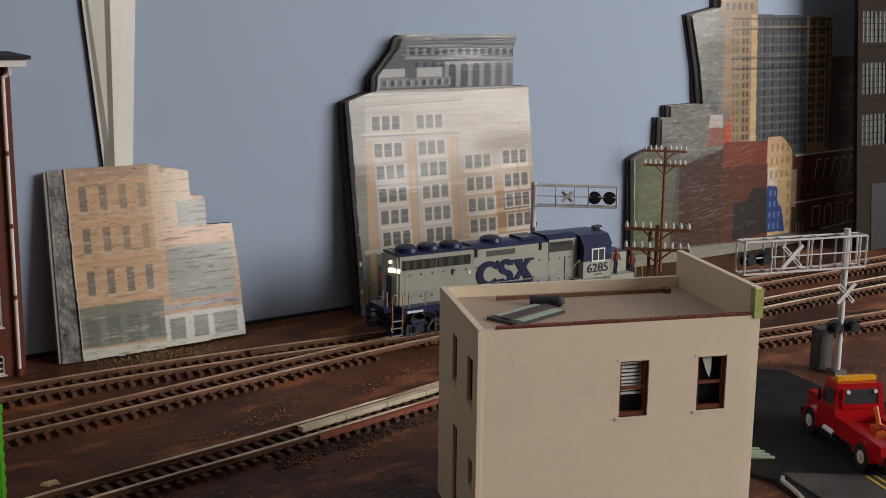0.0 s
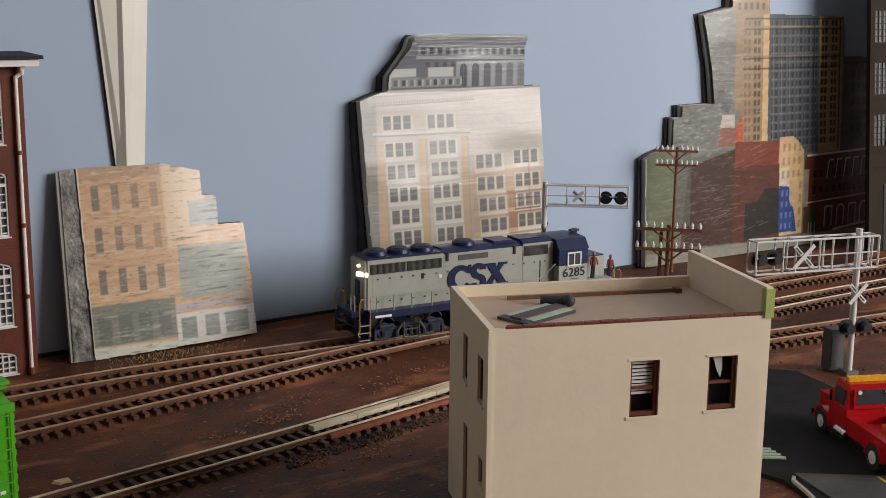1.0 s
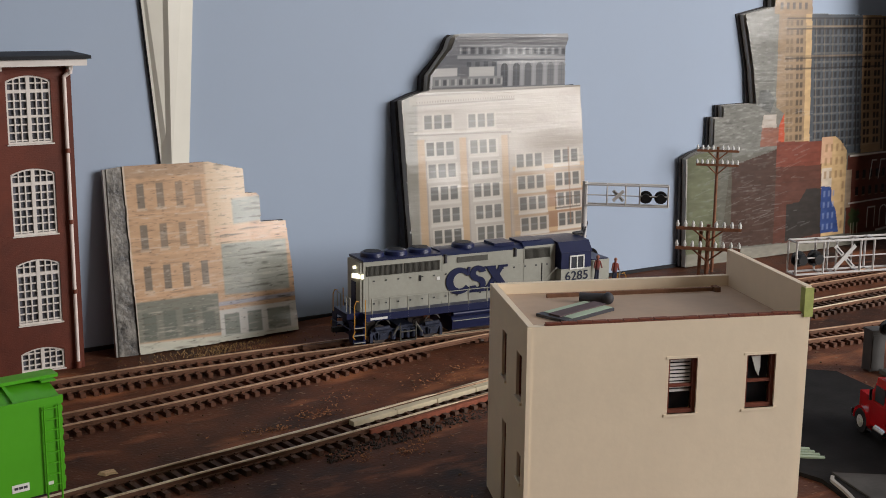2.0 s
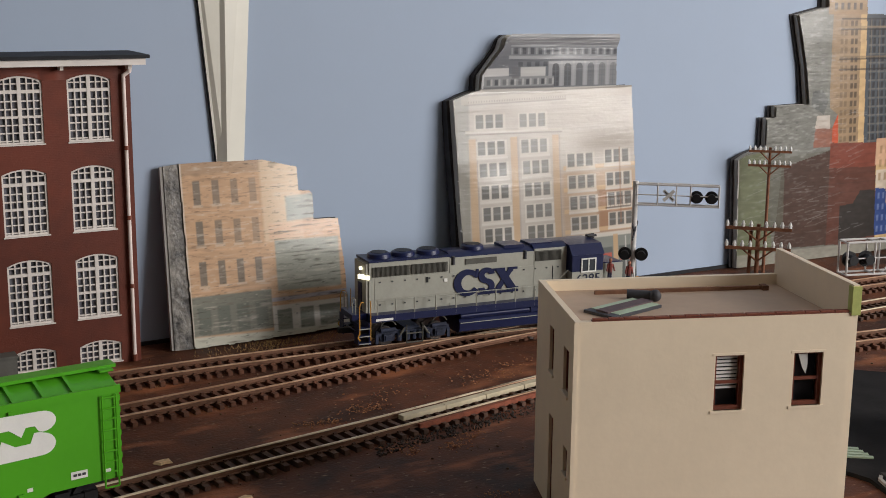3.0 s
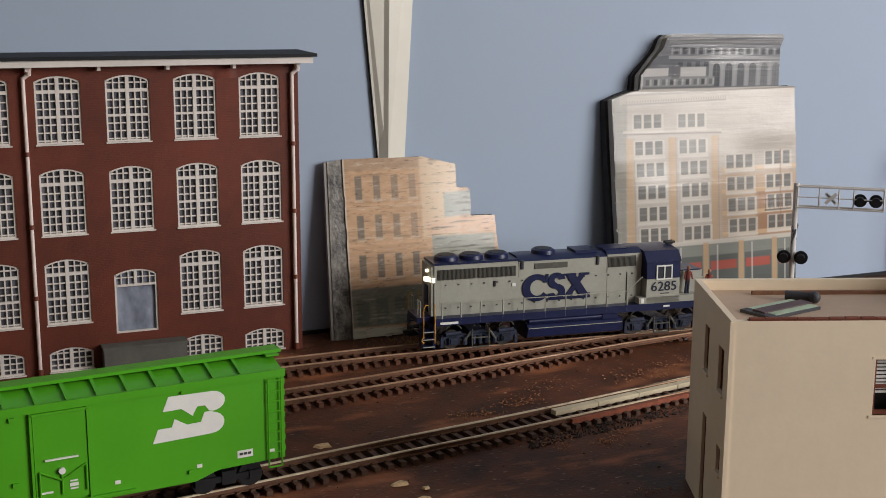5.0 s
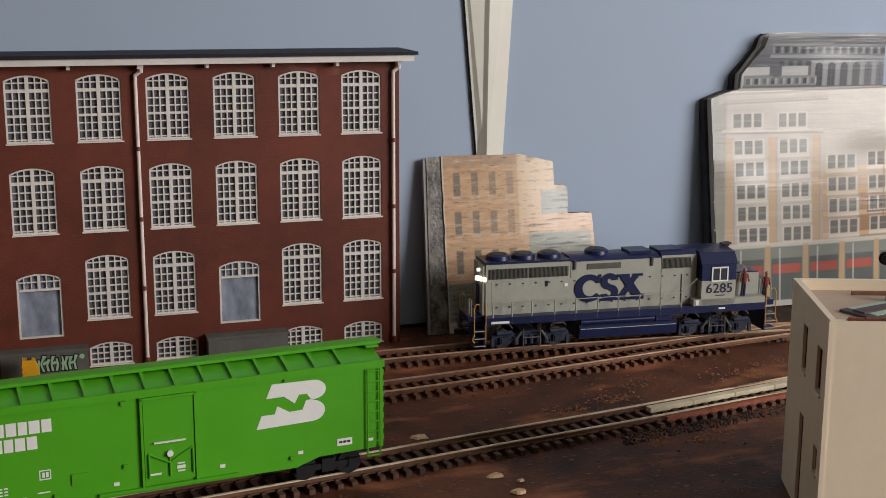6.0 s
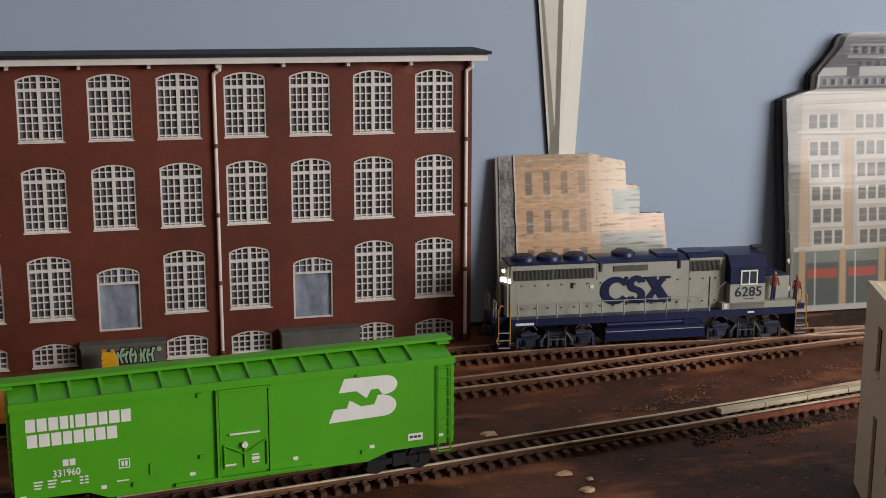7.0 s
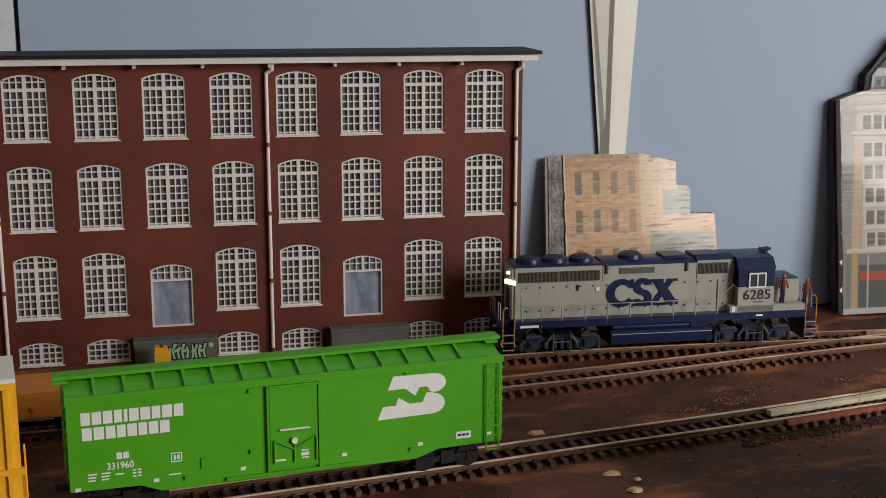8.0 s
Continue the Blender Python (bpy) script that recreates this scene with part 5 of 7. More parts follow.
    for p, q in (((-0.0016, 0.0148), (-0.0016, 0.0232)), ((-0.0100, 0.0250), (-0.0016, 0.0205)), ((0.0078, 0.0258), (-0.0016, 0.0205)),
                 ((-0.0100, 0.0250), (-0.0100, 0.0150)), ((0.0078, 0.0258), (0.0078, 0.0150))):
        part("locking_bar", rods([((p[0], F - 0.0014, p[1]), (q[0], F - 0.0014, q[1]))], 0.0004), M["green"], door)
    part("door_wheel", rods([((-0.0016, F - 0.0024, 0.0245), (-0.0016, F - 0.0012, 0.0245))], 0.0013, 14), M["white_ink"], door, "white hand wheel")
    part("grab_iron", boxes((-0.0077, 0.0049, F - 0.0020, F - 0.0012, 0.0292, 0.0298)), M["white_ink"], door, "white strip across the door")
    # ladders at both ends of the side
    for x in (0.0838,):
        part("ladder", rods([((x, F - 0.0012, 0.0140), (x, F - 0.0012, 0.0485)), ((x + 0.0058, F - 0.0012, 0.0140), (x + 0.0058, F - 0.0012, 0.0485))]
                            + [((x, F - 0.0012, 0.0160 + 0.0045 * k), (x + 0.0058, F - 0.0012, 0.0160 + 0.0045 * k)) for k in range(8)], 0.00035), M["green"], car)
        part("step", rods([((x, F - 0.0012, 0.0142), (x, F - 0.0012, 0.0096)), ((x + 0.0058, F - 0.0012, 0.0142), (x + 0.0058, F - 0.0012, 0.0096)), ((x, F - 0.0012, 0.0096), (x + 0.0058, F - 0.0012, 0.0096))], 0.0004), M["green"], car)
    for x, z in ((0.0470, 0.0475), (-0.0200, 0.0466), (-0.0200, 0.0205), (0.0490, 0.0130), (-0.047, 0.0126)):
        part("bracket", bevelled(boxes((x, x + 0.0022, F - 0.0010, F, z, z + 0.0016)), 0.0002, 1), M["green"], car)
    part("tack_board", boxes((-0.0400, -0.0330, F - 0.0006, F, 0.0166, 0.0212)), M["green"], car)
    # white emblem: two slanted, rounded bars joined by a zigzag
    k = F - 0.0002
    up = [(0.0393, 0.0411), (0.0418, 0.0471), (0.0600, 0.0468)] + arc(0.0600, 0.0426, 0.0042, 88, -90, 9, 1.3) + [(0.0585, 0.0388), (0.0570, 0.0412), (0.0535, 0.0412), (0.0516, 0.0376), (0.0470, 0.0412)]
    lo = [(0.0348, 0.0283), (0.0371, 0.0340), (0.0428, 0.0340), (0.0440, 0.0374), (0.0492, 0.0342), (0.0550, 0.0344), (0.0566, 0.0384), (0.0592, 0.0384)] + arc(0.0592, 0.0334, 0.0046, 80, -90, 9, 1.25)
    part("emblem_bar", flat(up, k, F + 0.0001), M["white_ink"], car, "white slanted emblem")
    part("emblem_bar", flat(lo, k, F + 0.0001), M["white_ink"], car, "white slanted emblem")
    # company name as plain blocks, road number, data bars
    for widths, x0, z0, pitch in (((0.0036, 0.0036, 0.0036, 0.0031, 0.0014, 0.0037, 0.0038, 0.0033, 0.0040, 0.0037), -0.0861, 0.0399, 0.00066),
                                  ((0.0038, 0.0040, 0.0037, 0.0033, 0.0037, 0.0033, 0.0037, 0.0038), -0.0859, 0.0336, 0.00066)):
        x = x0
        for w in widths:
            part("name_block", bevelled(boxes((x, x + w, F - 0.00016, F, z0, z0 + 0.0052)), 0.00007, 1), M["white_ink"], car)
            x += w + pitch
    for i in range(2):
        part("name_block", plate(0.0022, 0.0027, M["white_ink"]), None, car, m=pose(-0.0732 + 0.0026 * i, F, 0.0246))
    part("road_number", lettering("331960", 0.0040, M["white_ink"], 0.88, 0.00008), None, car, "white road number", m=pose(-0.0772, F - 0.0002, 0.0206))
    for x, z in ((-0.0896, 0.0128), (-0.0592, 0.0130), (-0.0240, 0.0135), (0.0190, 0.0142), (0.0527, 0.0148), (0.0845, 0.0158)):
        part("reflector", plate(0.0022, 0.0015, M["white_ink"]), None, car, m=pose(x, F, z))
    for i in range(7):
        part("data_bar", plate(0.0036 - 0.0004 * (i % 3), 0.0006, M["white_ink"]), None, car, m=pose(-0.0845 + 0.0052 * (i // 3), F, 0.0190 - 0.0013 * (i % 3) - 0.001 * (i // 6)))
    for i in range(6):
        part("data_bar", plate(0.0014, 0.0006, M["white_ink"]), None, car, m=pose(-0.0672 + 0.0020 * (i % 2), F, 0.0190 - 0.0013 * (i // 2)))
    part("data_bar", plate(0.0048, 0.0005, M["white_ink"]), None, car, m=pose(-0.0530, F, 0.0152))
    part("data_frame", boxes((-0.0520, -0.0516, F - 0.00016, F, 0.0206, 0.0246), (-0.0480, -0.0476, F - 0.00016, F, 0.0206, 0.0246),
                             (-0.0516, -0.0480, F - 0.00016, F, 0.0206, 0.0210), (-0.0516, -0.0480, F - 0.00016, F, 0.0242, 0.0246)), M["white_ink"], car)
    for x in (-0.0509, -0.0495):
        part("data_bar", plate(0.0010, 0.0020, M["white_ink"]), None, car, m=pose(x, F, 0.0216))
    for x, z, w, h in ((0.0012, 0.0172, 0.0034, 0.0014), (0.0014, 0.0192, 0.0030, 0.0006), (0.0014, 0.0160, 0.0030, 0.0006), (-0.0098, 0.0158, 0.0046, 0.0008)):
        part("data_bar", plate(w, h, M["white_ink"]), None, car, m=pose(x, F - 0.0010, z))
    pl = part("data_plate", plate(0.0068, 0.0032, M["white_ink"]), None, car, "white data plate", m=pose(0.0702, F, 0.0158))
    for i in range(3):
        part("data_bar", plate(0.0014, 0.0010, M["darkgrey"]), None, pl, m=pose(0.0009 + 0.0018 * i, -0.0002, 0.0012))
    part("underframe", boxes((-L + 0.002, L - 0.002, -0.006, 0.006, 0.0075, Z0 + 0.0002)), M["black"], car, "black underframe")
    for x in (-0.068, 0.068):
        freight_truck(car, x)
    for s in (-1, 1):
        part("coupler", bevelled(boxes((min(s * L, s * (L + 0.0055)), max(s * L, s * (L + 0.0055)), -0.0015, 0.0015, 0.0078, 0.0108)), 0.0003, 1), M["black"], car, "black knuckle coupler")
    return car


build_boxcar()


def build_left_cars():
    # tall yellow car with a white top on the same siding
    car = thing("freight_car", "tall yellow freight car with a white top edge", "railway car", Matrix.Translation((-0.3260, 0.2185, RAIL_TOP)) @ Matrix.Rotation(radians(7.4), 4, "Z"))
    L, W = 0.0880, 0.0165
    part("body", bevelled(boxes((-L, L, -W, W, 0.0130, 0.0614)), 0.0004), M["bright_yellow"], car)
    part("roof", bevelled(boxes((-L, L, -W, W, 0.0614, 0.0632)), 0.0004), M["white_ink"], car, "white upper edge")
    post = data_of("side_post", bevelled(boxes((-0.0010, 0.0010, -W - 0.0012, -W, 0.0110, 0.0590)), 0.0002, 1), M["bright_yellow"])
    for i in range(9):
        part("side_post", post, None, car, m=pose(-0.0840 + i * 0.0210, 0, 0))
    part("side_sill", bevelled(boxes((-L, L + 0.0018, -W - 0.0016, W + 0.0016, 0.0095, 0.0150)), 0.0003), M["bright_yellow"], car)
    part("side_rail", bevelled(boxes((-L, L + 0.0014, -W - 0.0014, -W, 0.0250, 0.0275)), 0.0003), M["bright_yellow"], car)
    part("end_ladder", rods([((L + 0.0016, -0.0135, 0.012), (L + 0.0016, -0.0135, 0.034)), ((L + 0.0016, -0.0085, 0.012), (L + 0.0016, -0.0085, 0.034))]
                            + [((L + 0.0016, -0.0135, 0.014 + 0.004 * k), (L + 0.0016, -0.0085, 0.014 + 0.004 * k)) for k in range(5)], 0.0004), M["bright_yellow"], car)
    for x in (-0.062, 0.062):
        freight_truck(car, x)
    part("coupler", boxes((L, L + 0.0050, -0.0015, 0.0015, 0.0078, 0.0105)), M["black"], car)
    flatcar = thing("flat_car", "orange flat car standing on the passing track", "railway car", Matrix.Translation((-0.2790, 0.3402, RAIL_TOP)) @ Matrix.Rotation(radians(2.6), 4, "Z"))
    L = 0.0860
    part("deck", bevelled(boxes((-L, L, -0.0160, 0.0160, 0.0110, 0.0215)), 0.0004), M["burnt"], flatcar)
    part("side_sill", boxes((-L, L, -0.0168, -0.0160, 0.0092, 0.0120)), M["burnt"], flatcar)
    st = data_of("stake_pocket", boxes((-0.0008, 0.0008, -0.0176, -0.0160, 0.0105, 0.0150)), M["burnt"])
    for i in range(12):
        part("stake_pocket", st, None, flatcar, m=pose(-0.080 + i * 0.0145, 0, 0))
    for x in (-0.06, 0.06):
        freight_truck(flatcar, x)


build_left_cars()


def build_loco():
    loco = thing("locomotive", "grey and dark blue diesel locomotive on the main line", "locomotive")
    HW, CW = 0.0105, 0.0172
    B = lambda name, rows, m, par=loco, lab="", bev=0.0004: part(name, bevelled(boxes(*rows), bev, 2) if bev else boxes(*rows), M[m], par, lab)
    B("frame", [(-0.0905, 0.0870, -CW, CW, 0.0165, 0.0208)], "blue", lab="dark blue walkway and frame")
    # long hood in three lengths, grey sides under a blue top
    hood = B("hood", [(-0.0895, -0.0375, -HW, HW, 0.0208, 0.0512)], "lgrey", lab="light grey long hood", bev=0.0006)
    B("hood_middle", [(-0.0372, 0.0202, -HW, HW, 0.0208, 0.0506)], "lgrey", hood, bev=0.0005)
    B("hood_rear", [(0.0205, 0.0434, -HW - 0.0003, HW + 0.0003, 0.0208, 0.0518)], "lgrey", hood, bev=0.0005)
    top = B("hood_top", [(-0.0898, -0.0375, -HW - 0.0004, HW + 0.0004, 0.0512, 0.0524)], "blue", lab="dark blue hood top")
    bm = bmesh.new()
    for x0, x1, z in ((-0.0372, 0.0203, 0.0506), (0.0203, 0.0434, 0.0518)):
        vs = [bm.verts.new(p) for x in (x0, x1) for p in ((x, -HW - 0.0003, z), (x, HW + 0.0003, z), (x, HW - 0.0040, z + 0.0026), (x, -HW + 0.0040, z + 0.0026))]
        for f in ((0, 1, 2, 3), (7, 6, 5, 4), (0, 4, 5, 1), (1, 5, 6, 2), (2, 6, 7, 3), (3, 7, 4, 0)):
            bm.faces.new([vs[i] for i in f])
    part("hood_top_rear", bm, M["blue"], top)
    for x0, x1 in ((0.0010, 0.0150), (0.0195, 0.0350)):
        B("roof_box", [(x0, x1, -0.0070, 0.0070, 0.0528, 0.0546)], "blue", top, bev=0.0006)
    # fans
    fan = bmesh.new()
    rod(fan, (0, 0, 0), (0, 0, 0.0022), 0.0074, 24, 0.0070)
    rod(fan, (0, 0, 0.0022), (0, 0, 0.0030), 0.0070, 24, 0.0056)
    fan = data_of("roof_fan", fan, M["blue"])
    grid = bmesh.new()
    rod(grid, (0, 0, 0.0029), (0, 0, 0.0032), 0.0052, 20)
    grid = data_of("fan_guard", grid, M["black"])
    for x, z in ((-0.0793, 0.0524), (-0.0638, 0.0524), (-0.0476, 0.0524), (-0.0177, 0.0530)):
        f = part("roof_fan", fan, None, loco, "round blue roof fan", m=pose(x, 0, z))
        part("fan_guard", grid, None, f)
    # radiator grilles as slatted panels on both sides
    slat = data_of("grille_slat", boxes((0, 0.00035, -0.0003, 0, 0, 0.0060)), M["grille"])
    for side in (-1, 1):
        for x0, x1, z0, z1 in ((-0.0876, -0.0636, 0.0424, 0.0484), (-0.0628, -0.0388, 0.0424, 0.0484), (-0.0270, -0.0058, 0.0456, 0.0490), (0.0210, 0.0396, 0.0438, 0.0504)):
            y = side * (HW + 0.0005)
            g = part("radiator_grille", boxes((x0, x1, min(y, y - side * 0.0006), max(y, y - side * 0.0006), z0, z1)), M["grille"], hood, "grey slatted grille")
            if side < 0 and z1 - z0 > 0.005:
                for i in range(int((x1 - x0) / 0.0008)):
                    part("grille_slat", slat, None, g, m=pose(x0 + 0.0004 + 0.0008 * i, y, z0))
    # hood doors with hinges and latches
    for side in (-1, 1):
        y = side * HW
        for i in range(16):
            x = -0.0860 + i * 0.0080
            if x > 0.0420:
                continue
            d = part("hood_door", boxes((x, x + 0.0080, min(y, y + side * 0.00014), max(y, y + side * 0.00014), 0.0222, 0.0412)), M["lgrey"], hood)
            if side < 0:
                for z in (0.0250, 0.0388):
                    part("latch", boxes((x + 0.0028, x + 0.0037, y - 0.0007, y - 0.0003, z, z + 0.0008)), M["darkgrey"], d)
    B("handhold_port", [(-0.0530, -0.0516, -HW - 0.0006, -HW - 0.0001, 0.0366, 0.0400)], "black", hood, bev=0.0003)
    B("builder_plate", [(-0.0412, -0.0390, -HW - 0.0006, -HW - 0.0001, 0.0360, 0.0380)], "white_ink", hood, bev=0)
    B("door_gap", [(0.0334, 0.0339, -HW - 0.0006, -HW - 0.0001, 0.0222, 0.0400)], "black", hood, bev=0)
    for x, z in ((-0.0350, 0.0500), (0.0140, 0.0500)):
        part("exhaust_horn", rods([((x, -0.0104, z - 0.004), (x, -0.0104, z + 0.0014))], 0.0012, 10), M["darkgrey"], loco)
    # end of the long hood, facing the way it runs: numberboards and headlight
    B("hood_end", [(-0.0912, -0.0894, -0.0098, 0.0098, 0.0208, 0.0506)], "lgrey", hood, "grey hood end")
    nb = B("number_board", [(-0.0010, 0.0010, -0.0040, 0.0040, -0.0013, 0.0013)], "lamp", loco, "glowing number board", 0.0003)
    nb.matrix_basis = pose(-0.0914, -0.0072, 0.0424, 0, 0, 32)
    part("headlight", rods([((-0.0928, -0.0030, 0.0470), (-0.0908, -0.0030, 0.0470))], 0.0010, 12), M["lamp"], loco, "glowing headlight")
    B("door_end", [(-0.0917, -0.0911, -0.0030, 0.0030, 0.0215, 0.0380)], "blue", hood, bev=0)
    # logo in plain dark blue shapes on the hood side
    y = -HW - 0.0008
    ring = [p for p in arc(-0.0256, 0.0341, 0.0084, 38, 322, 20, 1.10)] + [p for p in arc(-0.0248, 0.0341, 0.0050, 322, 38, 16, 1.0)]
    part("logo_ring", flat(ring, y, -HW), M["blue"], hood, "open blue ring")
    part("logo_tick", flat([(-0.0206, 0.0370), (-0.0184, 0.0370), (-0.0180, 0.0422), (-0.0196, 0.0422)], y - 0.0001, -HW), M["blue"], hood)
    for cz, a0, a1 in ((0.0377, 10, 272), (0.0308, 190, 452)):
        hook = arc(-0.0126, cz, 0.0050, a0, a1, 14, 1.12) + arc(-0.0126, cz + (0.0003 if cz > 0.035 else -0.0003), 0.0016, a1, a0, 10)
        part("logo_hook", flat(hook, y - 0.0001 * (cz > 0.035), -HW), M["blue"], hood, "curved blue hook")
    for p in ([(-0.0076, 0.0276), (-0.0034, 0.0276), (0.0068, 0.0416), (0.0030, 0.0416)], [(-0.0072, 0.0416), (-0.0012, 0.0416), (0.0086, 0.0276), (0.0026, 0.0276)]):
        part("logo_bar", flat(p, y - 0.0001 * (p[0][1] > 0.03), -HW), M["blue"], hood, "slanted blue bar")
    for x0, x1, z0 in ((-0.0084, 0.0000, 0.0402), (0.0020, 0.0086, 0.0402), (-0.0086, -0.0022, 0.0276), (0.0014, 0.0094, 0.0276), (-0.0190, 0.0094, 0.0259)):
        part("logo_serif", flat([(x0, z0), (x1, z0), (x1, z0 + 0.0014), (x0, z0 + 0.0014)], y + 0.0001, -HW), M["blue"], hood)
    # cab: blue top, grey lower panel, sloping roof
    cab = B("cab", [(0.0442, 0.0666, -CW, CW, 0.0362, 0.0468)], "blue", lab="dark blue cab", bev=0.0005)
    B("cab_panel", [(0.0442, 0.0666, -CW, CW, 0.0208, 0.0361)], "lgrey", cab, "light grey lower cab side", 0.0004)
    bm = bmesh.new()
    vs = [bm.verts.new(p) for x in (0.0438, 0.0672) for p in ((x, -CW - 0.0004, 0.0468), (x, CW + 0.0004, 0.0468), (x, CW - 0.0045, 0.0530), (x, 0.0, 0.0542), (x, -CW + 0.0045, 0.0530))]
    for f in ((0, 1, 2, 3, 4), (9, 8, 7, 6, 5), (0, 5, 6, 1), (1, 6, 7, 2), (2, 7, 8, 3), (3, 8, 9, 4), (4, 9, 5, 0)):
        bm.faces.new([vs[i] for i in f])
    part("cab_roof", bm, M["blue"], cab, "sloping dark blue cab roof")
    w = B("cab_window", [(0.0504, 0.0612, -CW - 0.0007, -CW, 0.0356, 0.0364), (0.0504, 0.0612, -CW - 0.0007, -CW, 0.0438, 0.0446), (0.0504, 0.0512, -CW - 0.0007, -CW, 0.0364, 0.0438),
                         (0.0604, 0.0612, -CW - 0.0007, -CW, 0.0364, 0.0438), (0.0555, 0.0562, -CW - 0.0007, -CW, 0.0364, 0.0438)], "white_ink", cab, "white-framed cab window", 0)
    B("pane", [(0.0512, 0.0604, -CW - 0.0003, -CW - 0.0001, 0.0364, 0.0438)], "window_glass", w, bev=0)
    for yy in (-0.0100, 0.0100):
        fw = B("front_window", [(0.0666, 0.0671, yy - 0.0045, yy + 0.0045, 0.0385, 0.0450)], "window_glass", cab, bev=0)
    part("road_number", lettering("6285", 0.0084, M["jeans"], 1.06, 0.00005), None, cab, "dark road number", m=pose(0.0470, -CW - 0.0003, 0.0286))
    part("number_stripe", plate(0.0062, 0.0006, M["darkgrey"]), None, cab, m=pose(0.0535, -CW, 0.0266))
    B("cab_drip_rail", [(0.0438, 0.0670, -CW - 0.0006, -CW, 0.0464, 0.0469)], "blue", cab, bev=0)
    horn = B("horn_block", [(0.0660, 0.0690, -0.0012, 0.0012, 0.0536, 0.0550)], "black", lab="black roof horn", bev=0.0003)
    part("horn_bell", rods([((0.0640, -0.0010, 0.0552), (0.0704, -0.0010, 0.0554)), ((0.0640, 0.0012, 0.0552), (0.0700, 0.0012, 0.0556))], 0.0008, 8), M["black"], horn)
    # low nose, its platform and the grey boxes under the cab
    B("short_hood", [(0.0668, 0.0856, -0.0100, 0.0100, 0.0208, 0.0384)], "lgrey", lab="low grey short hood", bev=0.0012)
    B("nose_top", [(0.0668, 0.0850, -0.0096, 0.0096, 0.0384, 0.0391)], "blue", bev=0.0004)
    B("battery_box", [(0.0395, 0.0868, -CW, -0.0110, 0.0209, 0.0248)], "lgrey", lab="light grey battery box", bev=0.0004)
    B("battery_box", [(0.0684, 0.0868, 0.0110, CW, 0.0209, 0.0248)], "lgrey", bev=0.0004)
    B("battery_label", [(0.0408, 0.0426, -CW - 0.0003, -CW, 0.0214, 0.0244)], "white_ink", bev=0)
    B("sill_label", [(0.0560, 0.0602, -CW - 0.0003, -CW, 0.0182, 0.0192)], "white_ink", bev=0)
    B("sill_strip", [(-0.0878, -0.0768, -CW - 0.0003, -CW, 0.0172, 0.0186)], "white_ink", lab="white stripe on the sill", bev=0)
    # fuel tank and air reservoir
    bm = bmesh.new()
    prof = [(-0.0125, 0.0034), (-0.0155, 0.0050), (-0.0160, 0.0105), (-0.0140, 0.0128), (0.0140, 0.0128), (0.0160, 0.0105), (0.0155, 0.0050), (0.0125, 0.0034)]
    av = [bm.verts.new((-0.0326, y, z)) for y, z in prof]
    bv = [bm.verts.new((0.0296, y, z)) for y, z in prof]
    for i in range(8):
        bm.faces.new((av[i], av[(i + 1) % 8], bv[(i + 1) % 8], bv[i]))
    bm.faces.new(av[::-1])
    bm.faces.new(bv)
    tank = part("fuel_tank", bevelled(bm, 0.0006), M["blue"], loco, "dark blue fuel tank")
    part("air_reservoir", rods([((-0.0320, -0.0150, 0.0146), (0.0150, -0.0150, 0.0146))], 0.0017, 12), M["blue"], tank)
    B("fuel_filler", [(0.0160, 0.0260, -0.0160, -0.0130, 0.0130, 0.0160)], "blue", tank)
    part("tank_trim", boxes((-0.0322, 0.0292, -0.0163, -0.0160, 0.0102, 0.0106)), M["lgrey"], tank)
    # trucks with side frames, journal boxes, springs and wheels
    for cx in (-0.0625, 0.0560):
        side = [(-0.0236, 0.0098), (-0.0236, 0.0072), (-0.0216, 0.0066), (-0.0206, 0.0034), (-0.0124, 0.0034), (-0.0114, 0.0066), (-0.0090, 0.0062), (-0.0066, 0.0036), (0.0066, 0.0036), (0.0090, 0.0062),
                (0.0114, 0.0066), (0.0124, 0.0034), (0.0206, 0.0034), (0.0216, 0.0066), (0.0236, 0.0072), (0.0236, 0.0098), (0.0130, 0.0108), (0.0070, 0.0090), (-0.0070, 0.0090), (-0.0130, 0.0108)]
        bm = bmesh.new()
        for y0 in (-0.0136, 0.0118):
            prism(bm, [(cx + px, pz) for px, pz in side], y0, y0 + 0.0018)
        box(bm, cx - 0.0050, cx + 0.0050, -0.0116, 0.0116, 0.0040, 0.0105)
        tk = part("truck", bevelled(bm, 0.0003, 1), M["truckblue"], loco, "dark blue-grey truck frame")
        for k in (-0.0040, 0.0, 0.0040):
            part("bolster_spring", rods([((cx + k, -0.0146, 0.0036), (cx + k, -0.0146, 0.0084))], 0.0014, 10), M["truckblue"], tk)
        part("damper", rods([((cx - 0.0098, -0.0150, 0.0058), (cx - 0.0060, -0.0150, 0.0112)), ((cx + 0.0098, -0.0150, 0.0058), (cx + 0.0060, -0.0150, 0.0112))], 0.0008, 8), M["grille"], tk)
        for s in (-1, 1):
            for yy in (-1, 1):
                part("wheel", wheel(0.0058, 0.0024), M["steel"], tk, m=pose(cx + s * 0.0165, yy * 0.0086, 0.0058))
            x = cx + s * 0.0165
            part("journal_box", bevelled(boxes((x - 0.0028, x + 0.0028, -0.0150, -0.0134, 0.0038, 0.0080), (x - 0.0018, x + 0.0018, -0.0156, -0.0150, 0.0044, 0.0072)), 0.0006), M["truckblue"], tk)
            part("brake_cylinder", rods([((x - 0.0048, -0.0146, 0.0104), (x + 0.0048, -0.0146, 0.0108))], 0.0013, 10), M["truckblue"], tk)
